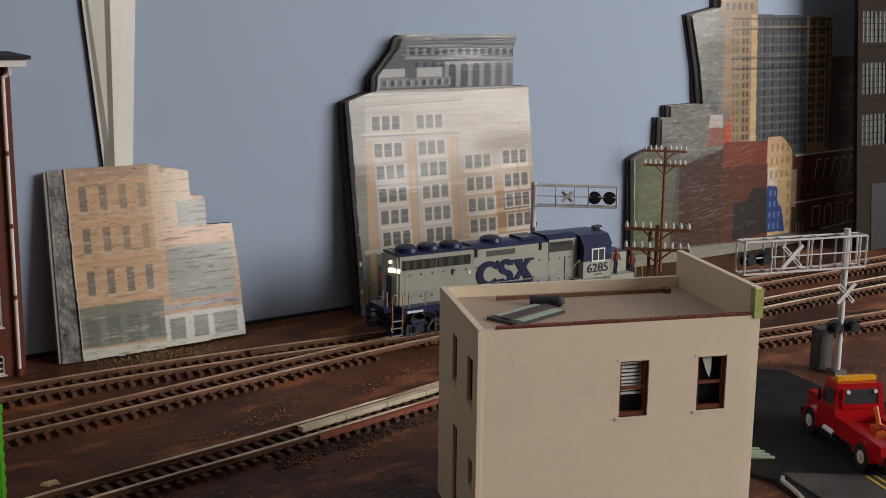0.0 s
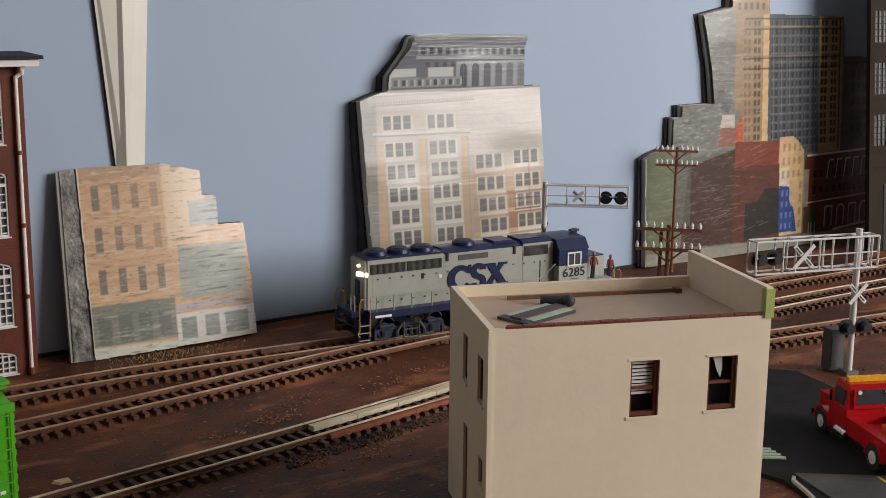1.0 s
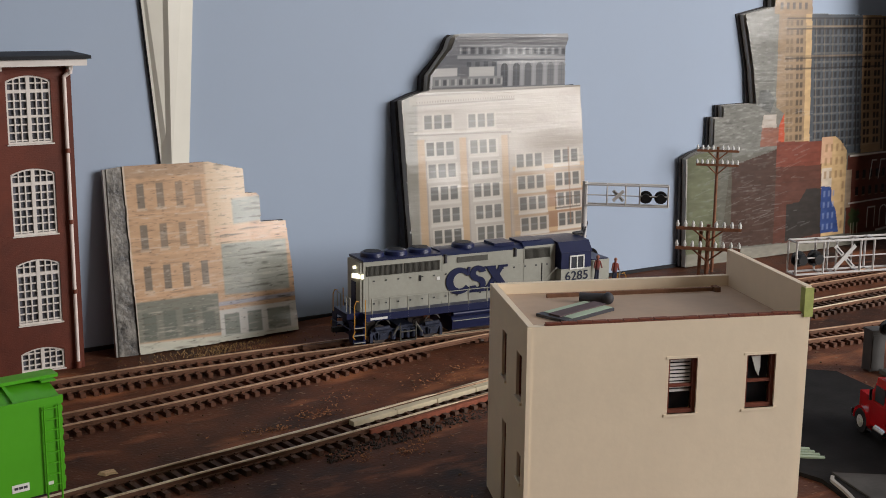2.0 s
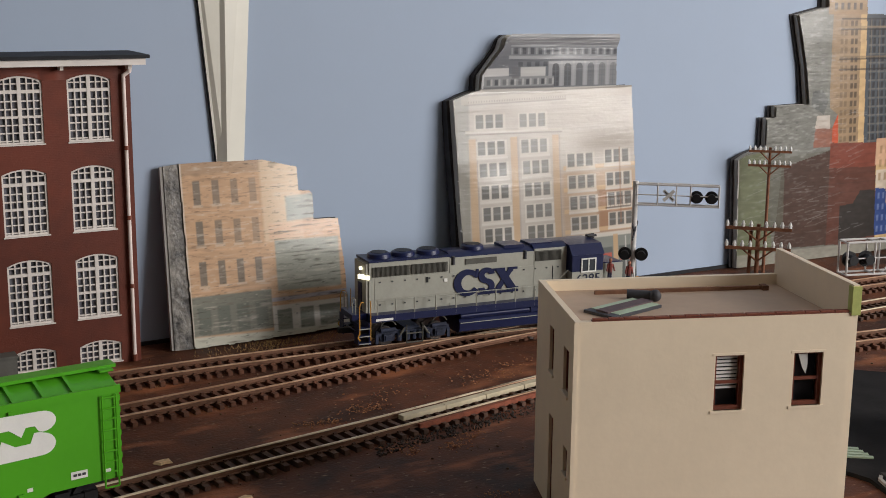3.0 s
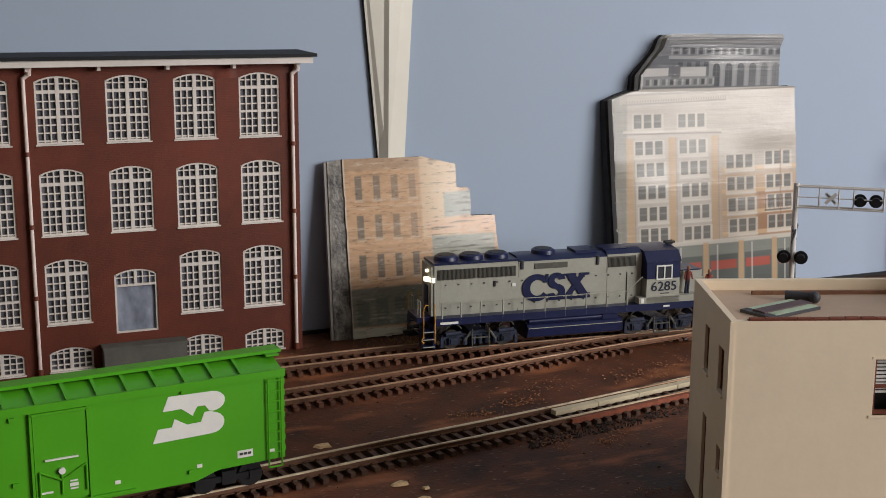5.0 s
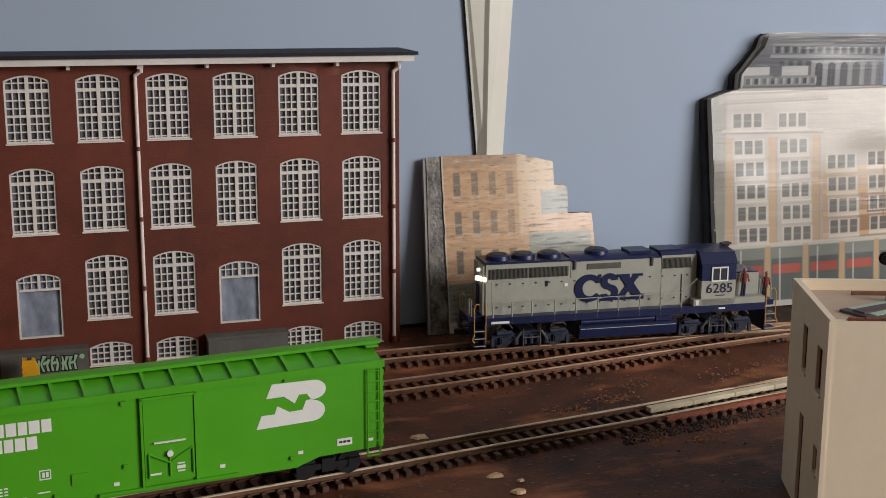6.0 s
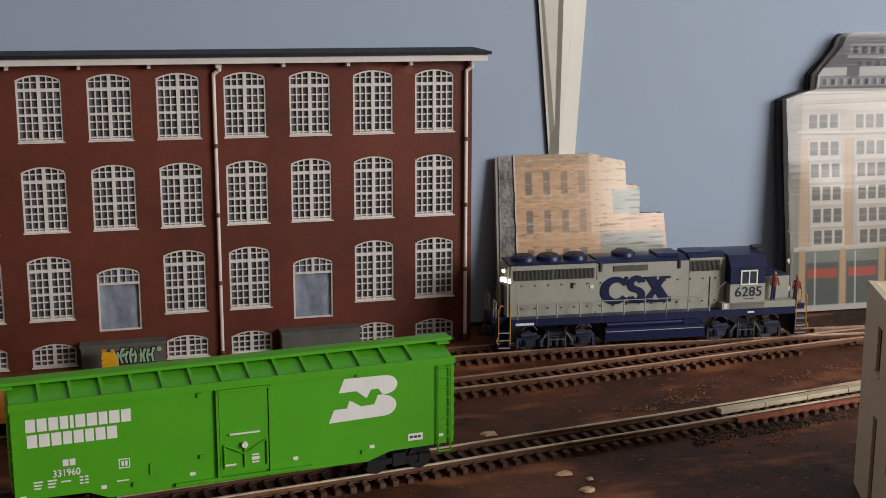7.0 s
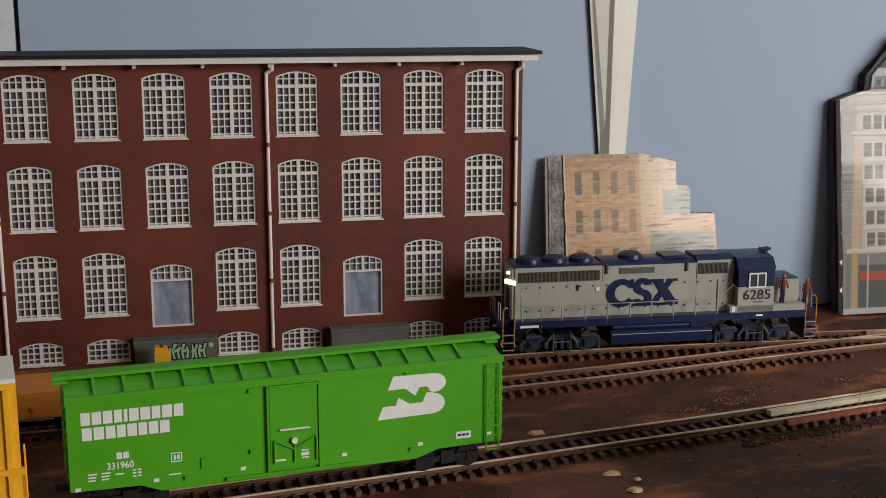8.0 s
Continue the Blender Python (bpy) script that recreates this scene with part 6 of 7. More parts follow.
            part("spring", rods([((x - s * 0.0072, -0.0140, 0.0034), (x - s * 0.0072, -0.0140, 0.0080))], 0.0017, 10), M["truckblue"], tk)
            part("brake_shoe", bevelled(boxes((x + s * 0.0058, x + s * 0.0076, -0.0140, -0.0120, 0.0022, 0.0078)) if s > 0 else boxes((x - 0.0076, x - 0.0058, -0.0140, -0.0120, 0.0022, 0.0078)), 0.0003), M["truckblue"], tk)
            hose = bmesh.new()
            prev = None
            for q in arc(x, 0.0112, 0.0052, 25, 155, 7):
                if prev:
                    rod(hose, (prev[0], -0.0152, prev[1]), (q[0], -0.0152, q[1]), 0.0004, 6)
                prev = q
            part("brake_pipe", hose, M["grille"], tk)
        part("truck_step", rods([((cx - 0.0052, -0.0160, 0.0020), (cx + 0.0052, -0.0160, 0.0020)), ((cx - 0.0052, -0.0160, 0.0020), (cx - 0.0052, -0.0160, 0.0130)), ((cx + 0.0052, -0.0160, 0.0020), (cx + 0.0052, -0.0160, 0.0130)),
                                 ((cx - 0.0052, -0.0160, 0.0075), (cx + 0.0052, -0.0160, 0.0075))], 0.00045), M["grille"], tk)
    # pilots, corner steps, yellow end handrails
    for s in (-1, 1):
        e = -0.0905 if s < 0 else 0.0870
        x0, x1 = sorted((e, e + s * 0.0082))
        pil = B("pilot", [(x0 + (0.0066 if s < 0 else 0), x1 - (0.0066 if s > 0 else 0), -0.0165, 0.0165, 0.0030, 0.0166)], "blue", lab="dark blue pilot", bev=0.0003)
        for yy in (-1, 1):
            for i, z in enumerate((0.0040, 0.0085, 0.0130)):
                y0, y1 = sorted((yy * 0.0170, yy * 0.0105))
                st = B("step", [(x0 + 0.0005, x1 - 0.0005, y0, y1, z, z + 0.0007)], "blue", pil, bev=0)
                part("step_edge", boxes((x0 + 0.0005, x1 - 0.0005, min(yy * 0.0170, yy * 0.0175), max(yy * 0.0170, yy * 0.0175), z, z + 0.0005)), M["lgrey"], st)
            B("step_side", [(x0, x0 + 0.0004, *sorted((yy * 0.0168, yy * 0.0100)), 0.0036, 0.0166)], "blue", pil, bev=0)
            a, b = e + s * 0.0006, e + s * 0.0074
            part("end_handrail", rods([((a, yy * 0.0174, 0.0060), (a, yy * 0.0174, 0.0300)), ((b, yy * 0.0172, 0.0100), (b, yy * 0.0170, 0.0270)), ((b, yy * 0.0170, 0.0270), (b - s * 0.0012, yy * 0.0168, 0.0296)),
                                       ((b - s * 0.0012, yy * 0.0168, 0.0296), (b - s * 0.0030, yy * 0.0166, 0.0290))], 0.0003), M["yellow"], loco, "yellow end handrail")
            part("end_loop", rods([((b, yy * 0.0100, 0.0206), (b, yy * 0.0100, 0.0300)), ((b, yy * 0.0100, 0.0300), (b, yy * 0.0045, 0.0300)), ((b, yy * 0.0045, 0.0300), (b, yy * 0.0045, 0.0206))], 0.00036), M["lgrey"], loco, "grey end rail")
            part("grab_iron", rods([((b, yy * 0.0174, 0.0110), (b + s * 0.0014, yy * 0.0176, 0.0085)), ((b + s * 0.0014, yy * 0.0176, 0.0085), (b, yy * 0.0178, 0.0066))], 0.00038), M["yellow"], loco, "yellow grab iron")
        part("uncoupling_lever", rods([((e + s * 0.0090, -0.0150, 0.0120), (e + s * 0.0095, 0.0150, 0.0120))], 0.0004), M["blue"], loco)
        c0, c1 = sorted((e + s * 0.0020, e + s * 0.0150))
        B("coupler", [(c0, c1, -0.0014, 0.0014, 0.0078, 0.0108)], "black", lab="black knuckle coupler")
    B("end_platform", [(-0.1000, -0.0905, -0.0104, 0.0104, 0.0172, 0.0206)], "blue", bev=0.0003)
    B("end_platform", [(0.0870, 0.0965, -0.0104, 0.0104, 0.0172, 0.0206)], "blue", bev=0.0003)
    # side handrails on stanchions
    for yy in (-1, 1):
        y = yy * 0.0168
        xs = [-0.0866, -0.0751, -0.0630, -0.0490, -0.0357, -0.0220, -0.0090, 0.0045, 0.0180, 0.0315]
        rail = part("handrail", rods([((xs[0], y, 0.0296), (xs[-1], y, 0.0296)), ((xs[-1], y, 0.0296), (0.0415, y, 0.0380))], 0.00026), M["lgrey"], loco, "thin grey handrail")
        for x in xs:
            part("stanchion", rods([((x, y, 0.0170), (x, y, 0.0300))], 0.00042), M["lgrey"], rail)
    return loco


LOCO = build_loco()


def figure(lean_deg, arm):
    """A plain painted toy figure: peg legs, body, arms and a round head in one mesh."""
    bm = bmesh.new()
    for s in (-1, 1):
        rod(bm, (s * 0.0012, 0, 0), (s * 0.0010, 0, 0.0098), 0.0011, 8)
    rod(bm, (0, 0, 0.0092), (0, 0.0004, 0.0166), 0.0021, 10, 0.0026)
    rod(bm, (0, 0.0004, 0.0160), (0, 0.0004, 0.0178), 0.0010, 8)
    bmesh.ops.create_uvsphere(bm, u_segments=10, v_segments=8, radius=0.0016, matrix=Matrix.Translation((0, 0.0004, 0.0192)))
    rod(bm, (0.0026, 0, 0.0160), (0.0036, -arm, 0.0110), 0.0008, 6)
    rod(bm, (-0.0026, 0, 0.0160), (-0.0032, 0, 0.0104), 0.0008, 6)
    bmesh.ops.transform(bm, matrix=Matrix.Rotation(radians(lean_deg), 4, "Y"), verts=bm.verts)
    bmesh.ops.scale(bm, vec=(0.72, 0.72, 0.84), verts=bm.verts)
    me = data_of("toy_figure", bm, M["skin"])
    me.materials.append(M["jeans"])
    me.materials.append(M["face"])
    for f in me.polygons:
        f.material_index = 1 if f.center.z < 0.0082 else 2 if f.center.z > 0.0150 else 0
    return me


RIDERS = []
for at, lean_deg, arm in (((0.0735, -0.0136, 0.0249), 4, 0.002), ((0.0905, -0.0086, 0.0207), 6, 0.001)):
    fig = tagged(new("toy_figure", figure(lean_deg, arm)), "tiny orange-brown painted toy figure riding on the locomotive", "figurine", "figures on the locomotive")
    RIDERS.append((fig, at))

# ---- road, tow truck and street things ----


def build_road():
    def sheet(pts, z, lift):
        bm = bmesh.new()
        a = [bm.verts.new((x, y, z)) for x, y in pts]
        b = [bm.verts.new((x, y, z + lift)) for x, y in pts]
        bm.faces.new(b)
        for i in range(len(pts)):
            j = (i + 1) % len(pts)
            bm.faces.new((a[i], a[j], b[j], b[i]))
        return bm

    structure("road", sheet([(0.232, 0.03), (0.262, 0.115), (0.252, 0.165), (0.30, 0.205), (0.385, 0.236), (0.399, 0.222), (0.396, 0.209), (0.390, 0.184), (0.400, 0.152), (0.46, 0.125), (0.56, 0.100), (0.56, 0.03)], -0.002, 0.0034), M["asphalt"], "dark asphalt street in front of the tracks", "road")
    pav = structure("pavement", sheet([(0.240, 0.02), (0.2706, 0.1165), (0.2995, 0.0940), (0.36, 0.055), (0.36, 0.02)], -0.002, 0.0042), M["pavement"], "lighter grey street surface with yellow lines", "pavement")
    kerb = bmesh.new()
    last = None
    for p, a in spline([(0.2350, 0.045), (0.2480, 0.080), (0.2575, 0.0976), (0.2625, 0.1085), (0.2645, 0.1120), (0.2680, 0.1135)], 0.004):
        n = Vector((-math.sin(a), math.cos(a)))
        ring = [kerb.verts.new((p.x + n.x * s, p.y + n.y * s, z)) for s, z in ((-0.0010, -0.001), (-0.0008, 0.0027), (0.0008, 0.0027), (0.0010, -0.001))]
        if last:
            for i in range(3):
                kerb.faces.new((last[i], last[i + 1], ring[i + 1], ring[i]))
        last = ring
    structure("kerb", kerb, M["kerb"], "curved pale grey kerb", "kerb")
    for o in (0.0, 0.0042):
        dx = Vector((0.2929 - 0.2988, 0.0779 - 0.0934)).normalized()
        nrm = Vector((dx.y, -dx.x))
        p = Vector((0.2985, 0.0925)) - nrm * o
        q = p + dx * 0.05
        w = nrm * 0.0008
        bm = bmesh.new()
        bm.faces.new([bm.verts.new((v.x, v.y, 0.0024)) for v in (p - w, p + w, q + w, q - w)])
        part("road_line", bm, M["yellow_line"], pav, "yellow road line")


build_road()


def build_truck():
    a = math.atan2(0.0461, 0.0213)
    tr = thing("tow_truck", "shiny red tow truck with an amber roof light bar", "truck", Matrix.Translation((0.3278, 0.1174, 0.0014)) @ Matrix.Rotation(a, 4, "Z"))
    B = lambda name, rows, m, par=tr, lab="", bev=0.0008: part(name, bevelled(boxes(*rows), bev, 3) if bev else boxes(*rows), M[m], par, lab)
    B("chassis", [(-0.0400, 0.0370, -0.0075, 0.0075, 0.0035, 0.0075)], "black", lab="black chassis", bev=0.0003)
    cab = B("cab", [(0.0030, 0.0205, -0.0128, 0.0128, 0.0070, 0.0190)], "red", lab="red cab")
    bm = bmesh.new()
    lo, hi = (0.0032, 0.0195, 0.0126), (0.0045, 0.0165, 0.0112)
    vs = [bm.verts.new(p) for (x0, x1, w), z in ((lo, 0.0189), (hi, 0.0312)) for p in ((x0, -w, z), (x1, -w, z), (x1, w, z), (x0, w, z))]
    for f in ((3, 2, 1, 0), (4, 5, 6, 7), (0, 1, 5, 4), (1, 2, 6, 5), (2, 3, 7, 6), (3, 0, 4, 7)):
        bm.faces.new([vs[i] for i in f])
    part("cab_top", bevelled(bm, 0.0010, 3), M["red"], cab)
    rw = B("rear_window", [(0.0030, 0.0040, -0.0085, 0.0085, 0.0215, 0.0285)], "window_glass", cab, "dark rear window", 0.0003)
    for y in (-0.0070, 0.0070):
        part("work_light", rods([((0.0022, y, 0.0276), (0.0034, y, 0.0276))], 0.0010, 10), M["insulator"], cab, "small white work lamp")
    part("rear_window_frame", boxes((0.0024, 0.0032, -0.0098, 0.0098, 0.0195, 0.0214), (0.0026, 0.0034, -0.0098, -0.0086, 0.0214, 0.0290), (0.0026, 0.0034, 0.0086, 0.0098, 0.0214, 0.0290)), M["red"], rw)
    for s in (-1, 1):
        y0, y1 = sorted((s * 0.0118, s * 0.0126))
        B("side_window", [(0.0065, 0.0155, y0, y1, 0.0200, 0.0275)], "window_glass", cab, "dark side window", 0.0002)
        B("mirror", [(0.0172, 0.0180, *sorted((s * 0.0132, s * 0.0144)), 0.0195, 0.0250)], "black", cab, "black wing mirror", 0.0003)
        B("running_board", [(0.0005, 0.0175, *sorted((s * 0.0120, s * 0.0145)), 0.0045, 0.0058)], "chrome", tr, "chrome running board", 0.0003)
        part("fuel_tank", rods([((0.0020, s * 0.0120, 0.0064), (0.0120, s * 0.0120, 0.0064))], 0.0026, 14), M["chrome"], tr, "chrome fuel tank")
        # fenders
        for x, r in ((0.0254, 0.0080), (-0.0254, 0.0080)):
            fm = bmesh.new()
            pts = arc(x, 0.0060, r, 0, 180, 12) + arc(x, 0.0060, r - 0.0014, 180, 0, 12)
            prism(fm, pts, *sorted((s * 0.0085, s * 0.0142)))
            part("fender", bevelled(fm, 0.0004, 1), M["red"], tr, "rounded red fender")
    B("bonnet", [(0.0200, 0.0385, -0.0085, 0.0085, 0.0070, 0.0178)], "red", lab="red bonnet", bev=0.0016)
    B("bumper", [(0.0388, 0.0400, -0.0120, 0.0120, 0.0045, 0.0080)], "chrome", bev=0.0004)
    B("light_bar", [(0.0080, 0.0112, -0.0100, 0.0100, 0.0313, 0.0335)], "amber", lab="amber light bar on the roof", bev=0.0006)
    bed = B("bed", [(-0.0400, 0.0022, -0.0125, 0.0125, 0.0074, 0.0120)], "red", lab="red service body", bev=0.0010)
    for s in (-1, 1):
        B("bed_side", [(-0.0395, 0.0020, *sorted((s * 0.0078, s * 0.0127)), 0.0118, 0.0158)], "red", bed, bev=0.0010)
    B("tailboard", [(-0.0408, -0.0396, -0.0110, 0.0110, 0.0068, 0.0112)], "black", bed, bev=0.0003)
    for y in (-0.0095, 0.0095):
        B("tail_lamp", [(-0.0412, -0.0404, y - 0.0014, y + 0.0014, 0.0085, 0.0104)], "red", bed, bev=0.0002)
    boom = B("boom_base", [(-0.0180, -0.0120, -0.0030, 0.0030, 0.0120, 0.0168)], "orange", lab="orange boom base", bev=0.0005)
    part("boom", rods([((-0.0150, 0, 0.0165), (-0.0105, 0, 0.0245))], 0.0012, 10), M["orange"], boom)
    part("boom_arm", rods([((-0.0150, 0, 0.0165), (-0.0380, 0, 0.0190))], 0.0011, 8), M["red"], boom)
    for i in range(3):
        part("deck_lever", boxes((-0.0262, -0.0250, -0.0060 + 0.0022 * i, -0.0050 + 0.0022 * i, 0.0120, 0.0152)), M["insulator"], bed, "white deck fitting")
    B("deck_rail", [(-0.0268, -0.0258, -0.0075, 0.0010, 0.0150, 0.0157)], "insulator", bed, bev=0)
    for x in (0.0254, -0.0254):
        for s in (-1, 1):
            tyre = bmesh.new()
            rod(tyre, (0, -0.0024, 0), (0, 0.0024, 0), 0.0063, 24)
            t = part("wheel", bevelled(tyre, 0.0006), M["tyre"], tr, m=pose(x, s * 0.0118, 0.0063))
            rim = bmesh.new()
            rod(rim, (0, s * 0.0020, 0), (0, s * 0.0026, 0), 0.0031, 16)
            rod(rim, (0, s * 0.0026, 0), (0, s * 0.0034, 0), 0.0014, 10)
            part("rim", rim, M["silver"], t, "bright silver rim")
    return tr


build_truck()


def crossbuck(name, parent, m, size, material):
    cb = part(name, flat([(-size, -0.0011), (size, -0.0011), (size, 0.0011), (-size, 0.0011)], -0.0005, 0.0), M[material], parent, "white crossbuck", m=m @ Matrix.Rotation(radians(45), 4, "Y"))
    part("crossbuck_blade", flat([(-size, -0.0011), (size, -0.0011), (size, 0.0011), (-size, 0.0011)], -0.0011, -0.0006), M[material], cb, m=Matrix.Rotation(radians(90), 4, "Y"))
    for s in (-1, 1):
        part("lettering_bar", plate(size * 0.55, 0.0007, M["darkgrey"]), None, cb, "dark unreadable lettering", m=pose(s * size * 0.55 - size * 0.275, -0.00055, -0.00035))
    return cb


def lamp_pair(name, parent, m, sp=0.0050, r=0.0044):
    bar = part("lamp_bracket", rods([((-sp, 0.0012, 0), (sp, 0.0012, 0))], 0.0007, 8), M["black"], parent, m=m)
    for s in (-1, 1):
        bm = bmesh.new()
        rod(bm, (s * sp, -0.0004, 0), (s * sp, 0.0006, 0), r, 20)
        rod(bm, (s * sp, -0.0052, 0), (s * sp, 0.0, 0), r * 0.62, 16, r * 0.62)
        part(name, bm, M["black"], bar, "black crossing lamp with a hood")
    return bar


def cantilever(label, at, angle, x0, x1, z0, z1, depth, posts, lamp_x, buck_x, mast_top, buck_z, lamp_z, flip=1):
    """A railway crossing cantilever: mast, open box arm, crossbucks and lamp pairs. x runs along the arm."""
    th = thing("crossing_signal", label, "railway signal", Matrix.Translation((*at, 0)) @ Matrix.Rotation(radians(angle), 4, "Z"), "crossing signals")
    bm = bmesh.new()
    rod(bm, (0, 0, 0.0), (0, 0, mast_top), 0.0019, 14)
    part("mast", bm, M["silver"], th, "silver mast")
    part("base", bevelled(boxes((-0.0040, 0.0040, -0.0040, 0.0040, -0.0005, 0.0022)), 0.0004), M["grey"], th)
    arm = part("arm", rods([((x0, y, z), (x1, y, z)) for y in (-depth, depth) for z in (z0, z1)], 0.00065), M["silver"], th, "silver open-frame arm")
    for x in posts:
        part("arm_post", rods([((x, y, z0), (x, y, z1)) for y in (-depth, depth)], 0.0006), M["silver"], arm)
        part("arm_tie", rods([((x, -depth, z), (x, depth, z)) for z in (z0, z1)], 0.0005), M["silver"], arm)
    part("mid_rail", rods([((x0, y, (z0 + z1) / 2) , (x1, y, (z0 + z1) / 2)) for y in (-depth,)], 0.0004), M["silver"], arm)
    crossbuck("crossbuck", arm, pose(buck_x, -depth - 0.0008, (z0 + z1) / 2), 0.0088 if flip > 0 else 0.0050, "silver")
    lamp_pair("arm_lamp", arm, pose(lamp_x, 0, (z0 + z1) / 2 - 0.001))
    crossbuck("crossbuck", th, pose(0, -0.0026, buck_z, 0, 0, 0 if flip > 0 else 75), 0.0078, "silver" if flip > 0 else "darkgrey")
    lamp_pair("mast_lamp", th, pose(0, -0.0020, lamp_z), 0.0056, 0.0046)
    return th


cantilever("white cantilever crossing signal with black lamps by the street", (0.4241, 0.2053), -16.0, -0.0690, 0.0105, 0.0632, 0.0812, 0.0042,
           (-0.0690, -0.0520, -0.0440, -0.0285, -0.0200, -0.0040, 0.0060, 0.0105), -0.0600, -0.0395, 0.0850, 0.0480, 0.0285)
cantilever("white cantilever crossing signal beyond the main line", (0.3710, 0.4200), -41.0, 0.0, 0.0560, 0.0722, 0.0862, 0.0030,
           (0.0010, 0.0150, 0.0275, 0.0370, 0.0560), 0.0460, 0.0225, 0.0880, 0.0540, 0.0375, -1)


def utility_pole(label, at, top, arms, half, r, turn, twin=False):
    th = thing("utility_pole", label, "utility pole", Matrix.Translation((*at, 0)) @ Matrix.Rotation(radians(turn), 4, "Z"), "utility poles")
    bm = bmesh.new()
    rod(bm, (0, 0, -0.001), (0, 0, top), r * 1.25, 10, r)
    part("shaft", bm, M["polewood"], th)
    if twin:
        bm = bmesh.new()
        rod(bm, (-0.0048, 0.001, -0.001), (-0.0040, 0.001, top - 0.004), r * 0.9, 10, r * 0.8)
        part("second_shaft", bm, M["polewood"], th)
    ins = bmesh.new()
    rod(ins, (0, 0, 0.0), (0, 0, 0.0016), 0.0009, 8, 0.0011)
    rod(ins, (0, 0, 0.0016), (0, 0, 0.0034), 0.0010, 8, 0.0004)
    ins = data_of("insulator", ins, M["insulator"])
    for z in arms:
        arm = part("crossarm", bevelled(boxes((-half, half, -r - 0.0013, -r + 0.0003, z - 0.0009, z + 0.0009)), 0.0002, 1), M["polewood"], th)
        part("brace", rods([((s * half * 0.45, -r - 0.0004, z - 0.0008), (0, -r * 0.6, z - 0.0075)) for s in (-1, 1)], 0.0005), M["polewood"], arm)
        for k in range(8):
            x = half * (-0.95 + 0.24 * (k % 4)) if k < 4 else half * (0.95 - 0.24 * (k % 4))
            part("insulator", ins, None, arm, m=pose(x, -r - 0.0005, z + 0.0009))
    return th


utility_pole("tall thin brown utility pole with white insulators", (0.5310, 0.4560), 0.0985, (0.0955, 0.0845), 0.0160, 0.0011, -44)
utility_pole("brown double utility pole with two crossarms behind the shop", (0.3330, 0.2640), 0.0865, (0.0842, 0.0728), 0.0180, 0.0012, -44, True)


def street_things():
    cab = thing("relay_cabinet", "grey metal relay cabinet beside the crossing signal", "cabinet", Matrix.Translation((0.4240, 0.2170, 0)) @ Matrix.Rotation(radians(-16), 4, "Z"))
    part("body", bevelled(boxes((-0.0046, 0.0046, -0.0040, 0.0040, 0, 0.0235)), 0.0004), M["cabinet_grey"], cab)
    part("door", bevelled(boxes((-0.0040, 0.0040, -0.0045, -0.0040, 0.0020, 0.0215)), 0.0003), M["cabinet_grey"], cab)
    part("cap", bevelled(boxes((-0.0050, 0.0050, -0.0046, 0.0046, 0.0235, 0.0246)), 0.0003), M["cabinet_grey"], cab)
    st = thing("slat_stack", "stack of pale green slats leaning by the shop", "slats", Matrix.Translation((0.2790, 0.1385, 0.0013)) @ Matrix.Rotation(radians(-38), 4, "Z"))
    sl = data_of("slat", bevelled(boxes((-0.0140, 0.0075, -0.0012, 0.0012, 0, 0.0009)), 0.0002, 1), M["sage"])
    for i in range(4):
        part("slat", sl, None, st, m=pose(-0.0016 * i, 0.0036 * i - 0.003, 0, 0, 0, 0))
    # yellow moulded steps in front of the mill's dock
    y = thing("yellow_step_block", "small yellow plastic step block before the grey dock", "steps", Matrix.Translation((-0.1815, 0.4330, 0)))
    part("side_panel", bevelled(flat([(-0.0048, 0), (0.0050, 0), (0.0036, 0.0100), (0.0018, 0.0146), (-0.0046, 0.0150)], -0.0035, 0.0035), 0.0004), M["bright_yellow"], y)
    for i in range(4):
        part("tread", boxes((-0.0050, -0.0020, -0.0042, -0.0034, 0.0022 + 0.0030 * i, 0.0034 + 0.0030 * i)), M["bright_yellow"], y)
    part("cap", rods([((-0.0008, -0.0012, 0.0146), (-0.0008, -0.0012, 0.0160))], 0.0012, 10), M["darkgrey"], y)
    # paint scrawl on the first dock: unreadable strokes
    sc = thing("dock_graffiti", "pale green unreadable graffiti on the grey dock", "graffiti", Matrix.Translation((-0.1755, 0.4464, 0.0030)))
    random.seed(5)
    for i in range(9):
        x = -0.0030 + 0.0025 * i + random.uniform(-0.0004, 0.0004)
        h = 0.0066 + 0.0022 * math.sin(i * 1.7) ** 2
        k = random.choice((-1.2, -0.5, 0.3, 1.0))
        part("stroke", flat([(x, 0.0002), (x + 0.0013, 0), (x + 0.0010 + 0.0010 * k, h * 0.55), (x + 0.0018 - 0.0006 * k, h), (x + 0.0004, h + 0.0004), (x - 0.0001 + 0.0008 * k, h * 0.5)], -0.00018, 0.0), M["mint"], sc)
        part("outline", flat([(x - 0.0005, -0.0004), (x + 0.0019, -0.0006), (x + 0.0016 + 0.0010 * k, h * 0.55), (x + 0.0025 - 0.0006 * k, h + 0.0006), (x - 0.0002, h + 0.0010), (x - 0.0007 + 0.0008 * k, h * 0.5)], -0.00010, 0.0), M["black"], sc, "black outline")
        if i % 2:
            part("stroke", flat([(x + 0.0002, h * 0.42), (x + 0.0030, h * 0.52), (x + 0.0030, h * 0.70), (x + 0.0002, h * 0.60)], -0.00022, 0.0), M["mint"], sc)
    part("stroke", rods([((0.0212, -0.00018, 0.0072), (0.0212, 0, 0.0072))], 0.0014, 12), M["mint"], sc)


street_things()


